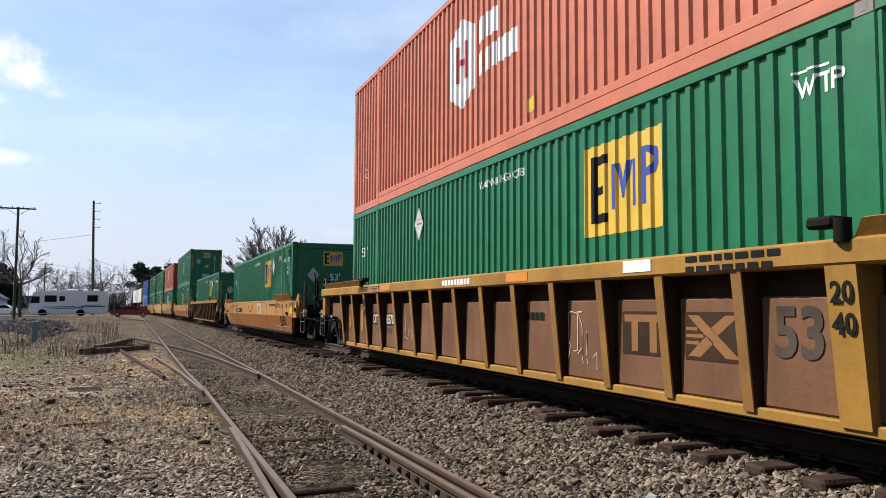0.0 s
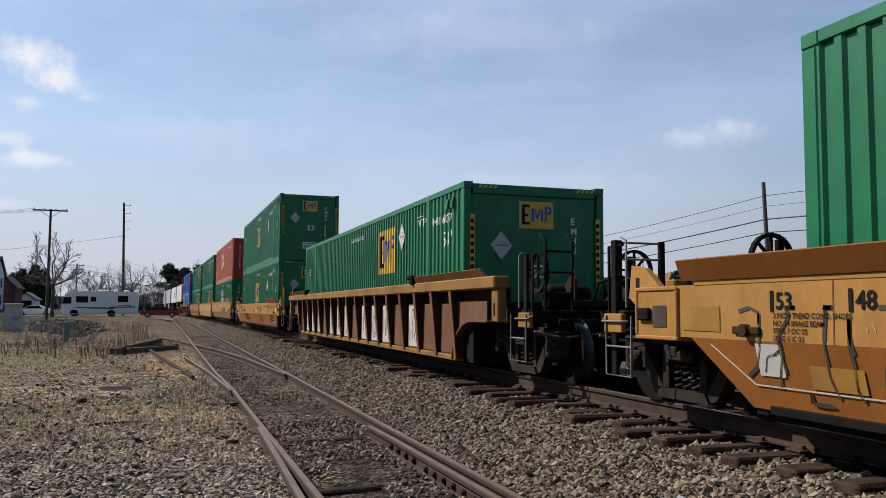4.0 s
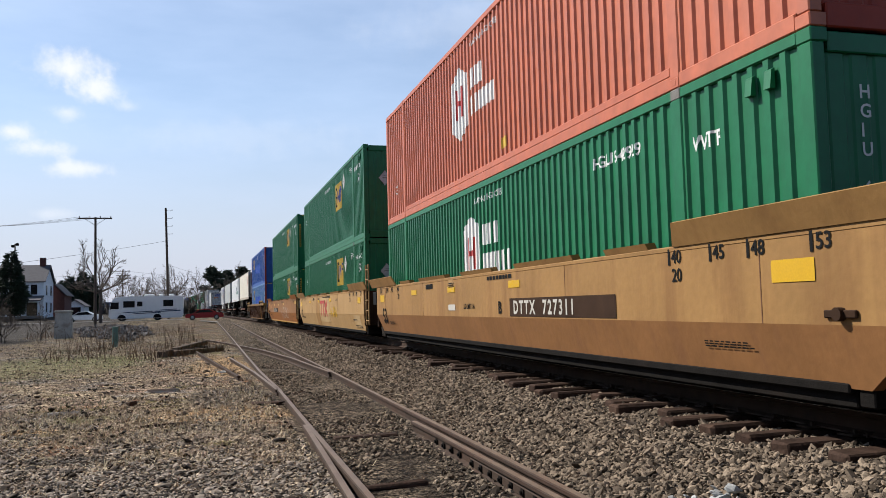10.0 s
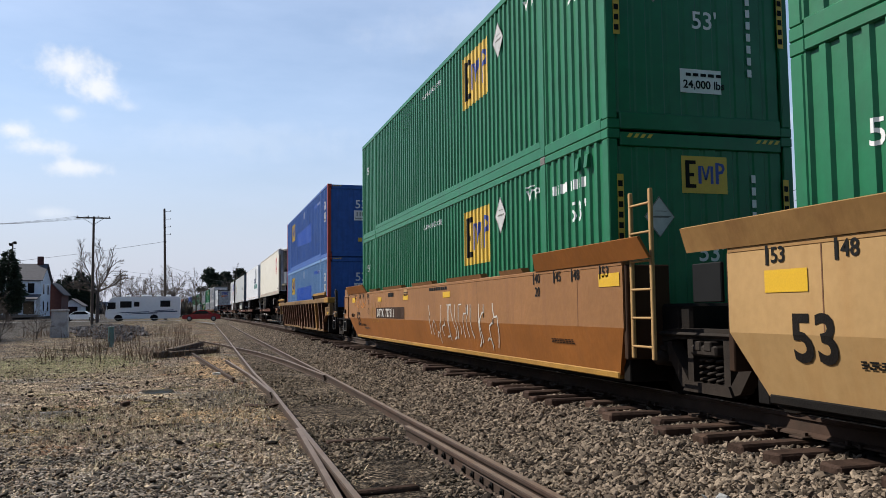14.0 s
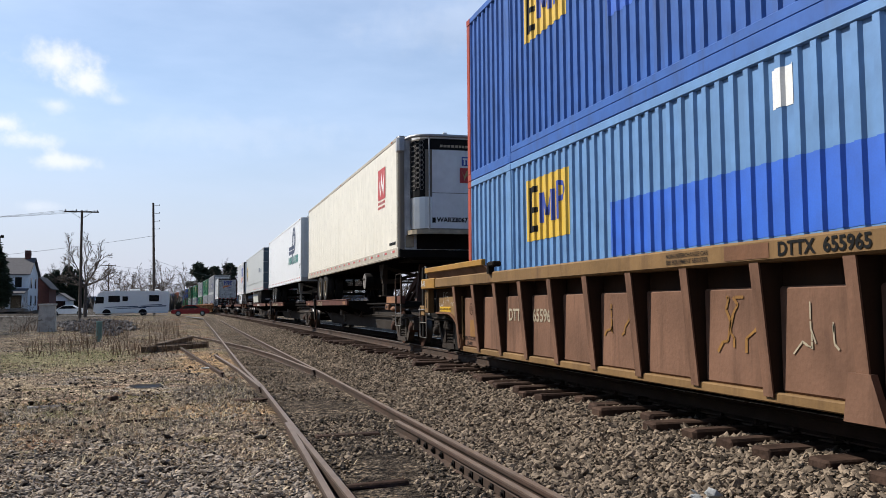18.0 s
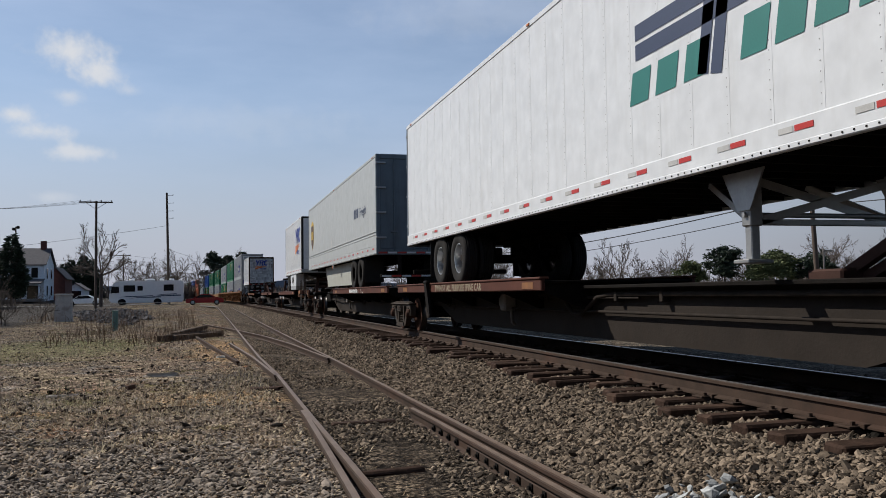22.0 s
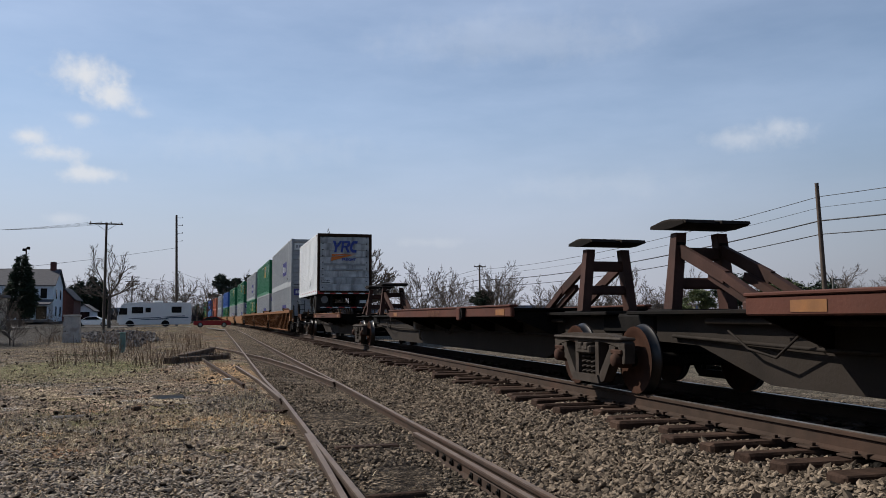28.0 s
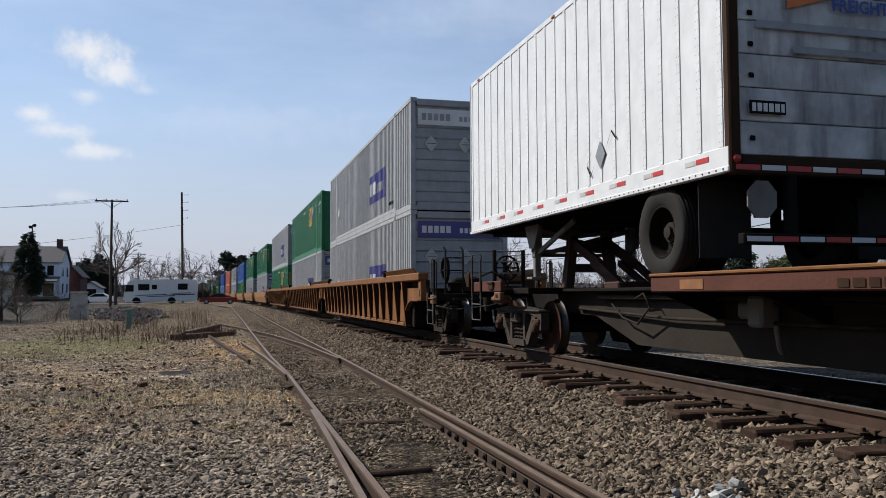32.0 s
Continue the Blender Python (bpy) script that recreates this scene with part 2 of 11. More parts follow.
RUST, DIRT = (0.13, 0.06, 0.03), (0.06, 0.05, 0.04)
M = {
    "green": mat("green_paint", (0.004, 0.138, 0.052), 0.42, spec=0.36, stain=(0.02, 0.10, 0.05), stain_amt=0.35, streak=True, bump=0.002, bump_scale=9),
    "orange": mat("orange_paint", (0.50, 0.128, 0.055), 0.45, spec=0.5, stain=(0.42, 0.13, 0.07), stain_amt=0.5, streak=True, bump=0.002, bump_scale=9),
    "blue": mat("blue_paint", (0.028, 0.100, 0.35), 0.5, spec=0.25, stain=(0.03, 0.05, 0.11), stain_amt=0.5, streak=True, bump=0.002, bump_scale=9),
    "lightblue": mat("light_blue_paint", (0.11, 0.235, 0.45), 0.45, spec=0.4, stain=(0.10, 0.19, 0.32), stain_amt=0.5, streak=True, bump=0.002, bump_scale=9),
    "grey": mat("grey_paint", (0.33, 0.34, 0.35), 0.5, stain=(0.24, 0.235, 0.22), stain_amt=0.5, streak=True, bump=0.002, bump_scale=9),
    "post_red": mat("red_oxide_post", (0.34, 0.058, 0.034), 0.55, stain=RUST, stain_amt=0.3, spec=0.15),
    "brightblue": mat("bright_blue_panel", (0.02, 0.11, 0.52), 0.45),
    "carbrown": mat("faded_brown_car_paint", (0.1591, 0.07568, 0.03956), 0.65, vary=0.22, scale=1.4, stain=(0.10, 0.05, 0.028), stain_amt=0.65, streak=True, bump=0.003, bump_scale=25, spec=0.15),
    "tankbrown": mat("dusty_tank_paint", (0.11, 0.068, 0.045), 0.75, vary=0.25, scale=3, stain=(0.03, 0.02, 0.015), stain_amt=0.6, spec=0.1),
    # grimy fittings, and the painted shade on the recesses of ribbed cars
    "grime_shade_brown": mat("grimy_shaded_brown_steel", (0.045, 0.024, 0.014), 0.75, vary=0.25, scale=2, stain=(0.02, 0.012, 0.009), stain_amt=0.6, streak=True, spec=0.08),
    # ballast colour with the shade under the train put in
    "shade_stone": mat("shade_dark_ballast", (0.012, 0.010, 0.008), 0.9, vary=0.4, scale=12, grain=0.3, bump=0.01, bump_scale=30, spec=0.08),
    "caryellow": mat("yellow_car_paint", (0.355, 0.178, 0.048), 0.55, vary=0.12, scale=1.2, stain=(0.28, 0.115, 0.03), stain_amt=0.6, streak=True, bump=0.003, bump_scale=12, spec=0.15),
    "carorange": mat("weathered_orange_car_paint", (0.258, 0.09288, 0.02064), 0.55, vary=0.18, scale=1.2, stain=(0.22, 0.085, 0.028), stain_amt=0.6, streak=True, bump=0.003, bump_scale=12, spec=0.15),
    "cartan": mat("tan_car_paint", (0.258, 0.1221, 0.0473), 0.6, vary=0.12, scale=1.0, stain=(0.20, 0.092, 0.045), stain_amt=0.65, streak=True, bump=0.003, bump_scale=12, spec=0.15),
    "cream_rim": mat("dirty_cream_rim", (0.34, 0.28, 0.19), 0.6, vary=0.2, scale=8, stain=(0.10, 0.07, 0.045), stain_amt=0.7),
    "deepred": mat("unfaded_red_paint", (0.36, 0.045, 0.022), 0.5, spec=0.25, stain=(0.16, 0.03, 0.018), stain_amt=0.5, streak=True, bump=0.002, bump_scale=9),
    "spine_mark": mat("faded_orange_reflector", (0.24, 0.095, 0.022), 0.6, vary=0.25, scale=6, stain=(0.14, 0.06, 0.03), stain_amt=0.7),
    "palecream": mat("pale_cream_paint", (0.4472, 0.301, 0.1462), 0.6, vary=0.1, scale=1.0, stain=(0.36, 0.22, 0.09), stain_amt=0.35, streak=True, spec=0.15),
    "paletan": mat("pale_tan_paint", (0.387, 0.2365, 0.0989), 0.6, vary=0.1, scale=1.0, stain=(0.3, 0.15, 0.05), stain_amt=0.35, streak=True, bump=0.002, bump_scale=12, spec=0.15),
    "chordyellow": mat("yellow_chord_paint", (0.3182, 0.1677, 0.0344), 0.6, vary=0.2, scale=1.5, stain=(0.2, 0.095, 0.035), stain_amt=0.7, bump=0.003, bump_scale=18, spec=0.15),
    "chordworn": mat("worn_brown_chord_paint", (0.2494, 0.1247, 0.0344), 0.65, vary=0.2, scale=1.5, stain=(0.13, 0.065, 0.03), stain_amt=0.8, stain_scale=0.9, bump=0.003, bump_scale=18, spec=0.15),
    "darkbrown": mat("dark_brown_car_paint", (0.175, 0.094, 0.060), 0.65, vary=0.25, scale=1.4, stain=(0.05, 0.026, 0.017), stain_amt=0.7, streak=True, bump=0.003, bump_scale=25, spec=0.12),
    "endtan": mat("dirty_tan_car_paint", (0.20, 0.118, 0.050), 0.65, vary=0.2, scale=1.4, stain=(0.09, 0.05, 0.028), stain_amt=0.7, streak=True, bump=0.003, bump_scale=18, spec=0.12),
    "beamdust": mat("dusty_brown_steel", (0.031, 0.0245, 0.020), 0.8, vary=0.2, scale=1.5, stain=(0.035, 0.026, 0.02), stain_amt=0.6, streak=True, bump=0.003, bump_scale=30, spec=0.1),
    "dirtydoor": mat("grimy_door_sheet", (0.55, 0.55, 0.54), 0.55, vary=0.3, scale=2.5, stain=(0.07, 0.062, 0.055), stain_amt=0.75, stain_scale=0.9, streak=True, bump=0.003, bump_scale=14, spec=0.2),
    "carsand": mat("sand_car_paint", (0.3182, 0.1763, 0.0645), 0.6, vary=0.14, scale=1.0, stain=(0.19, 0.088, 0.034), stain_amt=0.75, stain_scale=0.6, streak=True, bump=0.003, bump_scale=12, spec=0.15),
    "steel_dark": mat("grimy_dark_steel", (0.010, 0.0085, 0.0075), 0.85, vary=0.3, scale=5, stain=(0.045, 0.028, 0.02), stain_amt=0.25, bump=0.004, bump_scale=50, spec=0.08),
    # castings of well car trucks, darkened for the shade of the overhang
    "truck": mat("truck_casting", (0.030, 0.024, 0.020), 0.8, vary=0.3, scale=6, stain=(0.042, 0.030, 0.022), stain_amt=0.7, bump=0.004, bump_scale=45, spec=0.08),
    # the same castings on spine cars, lighter for the sun on them
    "greycast": mat("lighter_grey_casting", (0.056, 0.045, 0.037), 0.8, vary=0.25, scale=6, stain=(0.045, 0.032, 0.025), stain_amt=0.7, bump=0.004, bump_scale=45, spec=0.1),
    "rustcast": mat("rusty_axle_box", (0.058, 0.030, 0.021), 0.8, vary=0.3, scale=8, stain=(0.02, 0.015, 0.012), stain_amt=0.6, bump=0.003, bump_scale=45, spec=0.08),
    "rustwheel": mat("rusty_wheel_disc", (0.060, 0.028, 0.018), 0.8, vary=0.25, scale=5, stain=(0.02, 0.013, 0.010), stain_amt=0.8, spec=0.06),
    "hitchred": mat("worn_red_brown_hitch_paint", (0.060, 0.029, 0.022), 0.7, vary=0.25, scale=2.5, stain=(0.03, 0.019, 0.015), stain_amt=0.7, bump=0.002, bump_scale=30, spec=0.15),
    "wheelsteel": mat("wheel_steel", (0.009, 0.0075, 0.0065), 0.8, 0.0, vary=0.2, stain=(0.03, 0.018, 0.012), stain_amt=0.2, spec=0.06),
    "tread": mat("polished_tread", (0.055, 0.052, 0.05), 0.4, 1.0, vary=0.05),
    "spinered": mat("oxide_brown_spine_paint", (0.092, 0.034, 0.023), 0.7, vary=0.2, scale=1.5, stain=(0.08, 0.04, 0.03), stain_amt=0.6, bump=0.003, bump_scale=30, spec=0.15),
    "reflyellow": mat("yellow_reflector", (0.62, 0.36, 0.01), 0.4, vary=0.04),
    "orange_mark": mat("orange_reflector", (0.60, 0.21, 0.02), 0.45, vary=0.08),
    "white": mat("white_paint", (0.74, 0.74, 0.72), 0.5, vary=0.05, stain=(0.5, 0.48, 0.44), stain_amt=0.25),
    "black": mat("black_paint", (0.010, 0.010, 0.010), 0.6, vary=0.2, spec=0.08),
    "logo_yellow": mat("logo_yellow", (0.62, 0.40, 0.035), 0.5, vary=0.08),
    "logo_blue": mat("logo_blue", (0.02, 0.05, 0.30), 0.5, vary=0.05),
    "logo_red": mat("logo_red", (0.42, 0.025, 0.02), 0.5, vary=0.08),
    "logo_maroon": mat("logo_maroon", (0.125, 0.030, 0.028), 0.6, vary=0.12),
    "logo_orange": mat("logo_orange", (0.72, 0.17, 0.015), 0.5, vary=0.05),
    "logo_teal": mat("logo_teal", (0.005, 0.16, 0.135), 0.5, vary=0.05),
    "logo_navy": mat("logo_navy", (0.02, 0.035, 0.085), 0.5, vary=0.05),
    "logo_purple": mat("logo_purple", (0.055, 0.05, 0.24), 0.5, vary=0.05),
    "logo_brown": mat("logo_brown", (0.075, 0.03, 0.012), 0.5, vary=0.05),
    "trailer_white": mat("trailer_white_sheet", (0.70, 0.71, 0.72), 0.38, vary=0.04, stain=(0.52, 0.51, 0.48), stain_amt=0.3, streak=True, bump=0.0015, bump_scale=5),
    "trailer_cream": mat("trailer_cream_sheet", (0.70, 0.655, 0.55), 0.42, vary=0.05, stain=(0.50, 0.45, 0.36), stain_amt=0.4, streak=True, bump=0.0015, bump_scale=5),
    "capgrey": mat("dull_cap_sheet", (0.19, 0.168, 0.14), 0.6, vary=0.1, scale=2, stain=(0.15, 0.12, 0.09), stain_amt=0.6, streak=True, spec=0.2),
    "creamrail": mat("dirty_cream_rail", (0.42, 0.375, 0.30), 0.5, vary=0.12, scale=3, stain=(0.20, 0.165, 0.125), stain_amt=0.6, streak=True, spec=0.3),
    "skirt": mat("skirt_panel", (0.40, 0.40, 0.35), 0.55, vary=0.06, stain=(0.30, 0.29, 0.25), stain_amt=0.4, streak=True),
    "trailer_grey": mat("trailer_grey_sheet", (0.42, 0.435, 0.43), 0.45, vary=0.07, stain=(0.40, 0.395, 0.37), stain_amt=0.45, streak=True, bump=0.0015, bump_scale=4),
    "alu": mat("dull_aluminium", (0.42, 0.42, 0.42), 0.45, 0.75, vary=0.1, stain=(0.2, 0.19, 0.18), stain_amt=0.4, bump=0.001, bump_scale=30),
    "alu_bright": mat("bright_aluminium", (0.62, 0.63, 0.64), 0.34, 0.9, vary=0.06),
    "door_grey": mat("door_grey_paint", (0.12, 0.155, 0.185), 0.5, vary=0.1, stain=(0.06, 0.06, 0.06), stain_amt=0.5, streak=True),
    "rubber": mat("tyre_rubber", (0.030, 0.028, 0.027), 0.85, vary=0.2, spec=0.08, stain=(0.05, 0.045, 0.04), stain_amt=0.4, bump=0.002, bump_scale=80),
    "red_tape": mat("red_tape", (0.5, 0.03, 0.02), 0.4, vary=0.05),
    "placard": mat("placard_metal", (0.50, 0.49, 0.47), 0.5, vary=0.15, scale=6, stain=(0.30, 0.27, 0.24), stain_amt=0.5),
    "amber": mat("amber_lens", (0.6, 0.16, 0.02), 0.25),
    "galv": mat("weathered_bare_steel", (0.20, 0.185, 0.17), 0.6, 0.2, vary=0.2, stain=(0.08, 0.06, 0.045), stain_amt=0.5, spec=0.15),
    "hazard": mat("hazard_yellow", (0.6, 0.42, 0.03), 0.5),
    "chalk": mat("spray_white", (0.50, 0.47, 0.42), 0.7, vary=0.15, spec=0.15),
    "spray_black": mat("spray_black", (0.06, 0.045, 0.035), 0.7, vary=0.3, spec=0.15),
    "ribbrown": mat("orange_brown_car_paint", (0.1978, 0.08428, 0.02924), 0.6, vary=0.2, scale=1.4, stain=(0.14, 0.06, 0.025), stain_amt=0.65, streak=True, bump=0.003, bump_scale=20, spec=0.15),
    "rail_side": mat("rusty_rail", (0.054, 0.035, 0.025), 0.8, vary=0.22, scale=6, stain=(0.09, 0.045, 0.03), stain_amt=0.6, bump=0.002, bump_scale=70, spec=0.15),
    "rail_top": mat("worn_rail_head", (0.42, 0.38, 0.35), 0.32, 0.8, vary=0.1, stain=(0.17, 0.12, 0.09), stain_amt=0.3),
    "rail_dull": mat("dull_rail_head", (0.19, 0.135, 0.098), 0.55, 0.2, vary=0.2, scale=4, stain=(0.15, 0.085, 0.05), stain_amt=0.7, bump=0.001, bump_scale=90),
    "tie": mat("creosoted_tie", (0.048, 0.029, 0.021), 0.85, vary=0.35, scale=7, stain=(0.13, 0.08, 0.055), stain_amt=0.6, bump=0.008, bump_scale=35, grain=0.2, spec=0.08),
    "glass_dark": mat("dark_glass", (0.010, 0.012, 0.014), 0.10, vary=0.02, spec=0.35),
}

# ---- building helpers ----
TRACK_X, RAIL_Z = 5.85, 0.645


class B:
    """Collects faces, then makes one mesh."""

    def __init__(self):
        self.v, self.f, self.s = [], [], []

    def add(self, vs, fs, smooth=False):
        n = len(self.v)
        self.v += [tuple(p) for p in vs]
        self.f += [tuple(i + n for i in f) for f in fs]
        self.s += [smooth] * len(fs)
        return self

    def box(self, x0, x1, y0, y1, z0, z1):
        return self.add([(x, y, z) for x in (x0, x1) for y in (y0, y1) for z in (z0, z1)],
                        [(0, 1, 3, 2), (4, 6, 7, 5), (0, 4, 5, 1), (2, 3, 7, 6), (0, 2, 6, 4), (1, 5, 7, 3)])

    def cbox(self, x0, x1, y0, y1, z0, z1, c=0.012):
        """A box with chamfered edges."""
        lo, hi = (x0, y0, z0), (x1, y1, z1)
        c = min(c, *[(h - l) * 0.45 for l, h in zip(lo, hi)])
        vs, ix = [], {}
        for sx in (0, 1):
            for sy in (0, 1):
                for sz in (0, 1):
                    s = (sx, sy, sz)
                    for a in range(3):
                        p = [(hi[k] if s[k] else lo[k]) if k == a else (hi[k] - c if s[k] else lo[k] + c) for k in range(3)]
                        ix[s, a] = len(vs)
                        vs.append(p)
        fs = []
        for a in range(3):
            b, d = (a + 1) % 3, (a + 2) % 3
            for e in (0, 1):
                loop = []
                for sb, sd in ((0, 0), (1, 0), (1, 1), (0, 1)):
                    s = [0, 0, 0]
                    s[a], s[b], s[d] = e, sb, sd
                    loop.append(ix[tuple(s), a])
                fs.append(tuple(loop if e else loop[::-1]))
            for sb in (0, 1):
                for sd in (0, 1):
                    s0, s1 = [0, 0, 0], [0, 0, 0]
                    s0[a], s1[a] = 0, 1
                    s0[b] = s1[b] = sb
                    s0[d] = s1[d] = sd
                    q = (ix[tuple(s0), b], ix[tuple(s1), b], ix[tuple(s1), d], ix[tuple(s0), d])
                    fs.append(q if sb ^ sd else q[::-1])
        for s in [(i, j, k) for i in (0, 1) for j in (0, 1) for k in (0, 1)]:
            t = (ix[s, 0], ix[s, 1], ix[s, 2])
            fs.append(t if sum(s) % 2 else t[::-1])
        return self.add(vs, fs)

    def prism(self, poly, axis, a, b):
        """poly: outline in the plane of the two other axes (in x, y, z order), pushed from a to b along axis."""
        def p3(p, t):
            q = list(p)
            q.insert(axis, t)
            return tuple(q)
        n = len(poly)
        vs = [p3(p, a) for p in poly] + [p3(p, b) for p in poly]
        fs = [tuple(range(n))[::-1], tuple(range(n, 2 * n))] + [(i, (i + 1) % n, n + (i + 1) % n, n + i) for i in range(n)]
        return self.add(vs, fs)

    def bar(self, p, q, w, h=None, up=(0, 0, 1)):
        """A square bar from p to q."""
        p, q = Vector(p), Vector(q)
        d = (q - p).normalized()
        s = d.cross(Vector(up))
        s = s.normalized() if s.length > 1e-4 else Vector((1, 0, 0))
        u = s.cross(d)
        h = h or w
        k = [s * w / 2 + u * h / 2, -s * w / 2 + u * h / 2, -s * w / 2 - u * h / 2, s * w / 2 - u * h / 2]
        return self.add([p + o for o in k] + [q + o for o in k], [(0, 1, 2, 3), (7, 6, 5, 4)] + [(i, i + 4, (i + 1) % 4 + 4, (i + 1) % 4) for i in range(4)])

    def tube(self, pts, r, n=8, caps=True):
        """A round bar along points; r may be a list."""
        pts = [Vector(p) for p in pts]
        rs = r if isinstance(r, (list, tuple)) else [r] * len(pts)
        rings, side = [], None
        for i, p in enumerate(pts):
            d = (pts[min(i + 1, len(pts) - 1)] - pts[max(i - 1, 0)]).normalized()
            if side is None:
                side = d.orthogonal().normalized()
            side = (side - d * side.dot(d)).normalized()
            up = d.cross(side)
            rings.append([p + (side * math.cos(k * math.tau / n) + up * math.sin(k * math.tau / n)) * rs[i] for k in range(n)])
        vs = [v for ring in rings for v in ring]
        fs = [(i * n + k, i * n + (k + 1) % n, (i + 1) * n + (k + 1) % n, (i + 1) * n + k) for i in range(len(pts) - 1) for k in range(n)]
        self.add(vs, fs, True)
        if caps:
            self.add(rings[0], [tuple(range(n))[::-1]]).add(rings[-1], [tuple(range(n))])
        return self

    def lathe(self, prof, centre, axis, n=24):
        """prof: (along the axis, radius) pairs, turned round the axis (0 x, 1 y, 2 z) through centre."""
        vs = []
        for a, r in prof:
            for k in range(n):
                c, s = r * math.cos(k * math.tau / n), r * math.sin(k * math.tau / n)
                p = [c, s]
                p.insert(axis, a)
                vs.append([p[i] + centre[i] for i in range(3)])
        fs = [(i * n + k, (i + 1) * n + k, (i + 1) * n + (k + 1) % n, i * n + (k + 1) % n) for i in range(len(prof) - 1) for k in range(n)]
        return self.add(vs, fs, True)

    def mesh(self, name, material):
        me = bpy.data.meshes.new(name)
        me.from_pydata(self.v, [], self.f)
        me.polygons.foreach_set("use_smooth", self.s)
        me.materials.append(material)
        me.update()
        return me


def fix_normals(me):
    bm = bmesh.new()
    bm.from_mesh(me)
    bmesh.ops.recalc_face_normals(bm, faces=bm.faces)
    bm.to_mesh(me)
    bm.free()
    return me


MESHES = {}


def part(name, build, material, parent, label="", key=None, at=None):
    """One mesh under a thing. build: a B, or a mesh; key: share the mesh with other parts of that key."""
    if key is not None and (key, material.name) in MESHES:
        me = MESHES[key, material.name]
    else:
        if callable(build) and not isinstance(build, B):
            build = build()
        me = fix_normals(build.mesh(name, material)) if isinstance(build, B) else build
        if key is not None:
            MESHES[key, material.name] = me
    ob = new(name, me)
    ob.parent = parent
    if at is not None:
        ob.matrix_basis = at
    if label:
        tagged(ob, label)
    return ob


def thing(name, label, category, group="", kind="", at=None):
    ob = tagged(new(name), label, category, group, kind)
    ob.empty_display_size = 0.2
    if at is not None:
        ob.matrix_basis = at
    return ob


def solo(name, build, material, label, category, group="", kind="", at=None):
    me = fix_normals(build.mesh(name, material)) if isinstance(build, B) else build
    ob = tagged(new(name, me), label, category, group, kind)
    if at is not None:
        ob.matrix_basis = at
    return ob


def text_flat(words, height, bold=0.0, spacing=1.0):
    """Flat lettering as (vertices, faces) in its own plane, from (0, 0), cap height given."""
    cu = bpy.data.curves.new("lettering", "FONT")
    cu.body, cu.size, cu.offset, cu.space_character = words, height / 0.70, bold, spacing
    cu.resolution_u = 3
    ob = bpy.data.objects.new("lettering", cu)
    me = bpy.data.meshes.new_from_object(ob)
    vs = [(v.co.x, v.co.y) for v in me.vertices]
    fs = [tuple(p.vertices) for p in me.polygons]
    bpy.data.objects.remove(ob)
    bpy.data.curves.remove(cu)
    bpy.data.meshes.remove(me)
    return vs, fs


def shapes(polys):
    """Flat polygons as (vertices, faces)."""
    vs, fs = [], []
    for p in polys:
        fs.append(tuple(range(len(vs), len(vs) + len(p))))
        vs += list(p)
    return vs, fs


def rect(x0, y0, x1, y1, slant=0.0):
    return [(x0, y0), (x1, y0), (x1 + slant, y1), (x0 + slant, y1)]


def bars(n, w, h, gap=0.4, seed=1, lines=1, lead=1.7):
    """Unreadable writing: plain bars of its size."""
    rnd = random.Random(seed)
    out = []
    for k in range(lines):
        x = 0.0
        for i in range(n):
            ww = w * rnd.uniform(0.7, 1.25)
            out.append(rect(x, -k * h * lead, x + ww, -k * h * lead + h))
            x += ww + w * gap
    return shapes(out)


def lay(flat, name, material, parent, side, u, v, out, wave=None, label="", scale=(1, 1)):
    """Lays flat marks on a face. side 'x': the face towards -x (u runs along -y); 'y': the face towards -y (u runs along +x).
    out: how far the face lies from the middle; wave(y): how deep the sheet lies there, followed by cutting the marks at its folds."""
    vs, fs = flat
    bm = bmesh.new()
    bv = [bm.verts.new((x * scale[0] + u, y * scale[1] + v, 0)) for x, y in vs]
    for f in fs:
        try:
            bm.faces.new([bv[i] for i in f])
        except ValueError:
            pass
    if wave and bv:
        lo, hi = min(p.co.x for p in bv), max(p.co.x for p in bv)
        for c in wave.folds:
            if lo < -c < hi:
                bmesh.ops.bisect_plane(bm, geom=bm.verts[:] + bm.edges[:] + bm.faces[:], plane_co=(-c, 0, 0), plane_no=(1, 0, 0))
    for p in bm.verts:
        a, b = p.co.x, p.co.y
        if side == "x":
            p.co = (-(out - (wave(-a) if wave else 0)) - 0.004, -a, b)
        else:
            p.co = (a, -out - 0.004, b)
    me = bpy.data.meshes.new(name)
    bm.normal_update()
    want = Vector((-1, 0, 0)) if side == "x" else Vector((0, -1, 0))
    for f in bm.faces:
        if f.normal.dot(want) < 0:
            f.normal_flip()
    bm.to_mesh(me)
    bm.free()
    me.materials.append(material)
    ob = new(name, me)
    ob.parent = parent
    if label:
        tagged(ob, label, kind="stuff" if name == "graffiti" else "")
    return ob


# ---- the line: straight past the camera, then a wide curve to the left ----
def line_at(s):
    """Place and heading of the main track s metres ahead of the camera."""
    if s < 20:
        return TRACK_X, s, 0.0
    a = (s - 20) / 3530.0
    return TRACK_X - 3530.0 * (1 - math.cos(a)), 20 + 3530.0 * math.sin(a), a


def gone(t):
    """Metres the train has run since the start."""
    return 9.4 * t - 0.021 * t * t


RIDERS = []


def ride(ob, s, z=0.0):
    """A thing that runs with the train: s is its place on the line at the start, z its height over the rails."""
    RIDERS.append((ob, s, z))
    x, y, a = line_at(s)
    ob.matrix_basis = pose(x, y, RAIL_Z + z, 0, 0, math.degrees(a))
    return ob

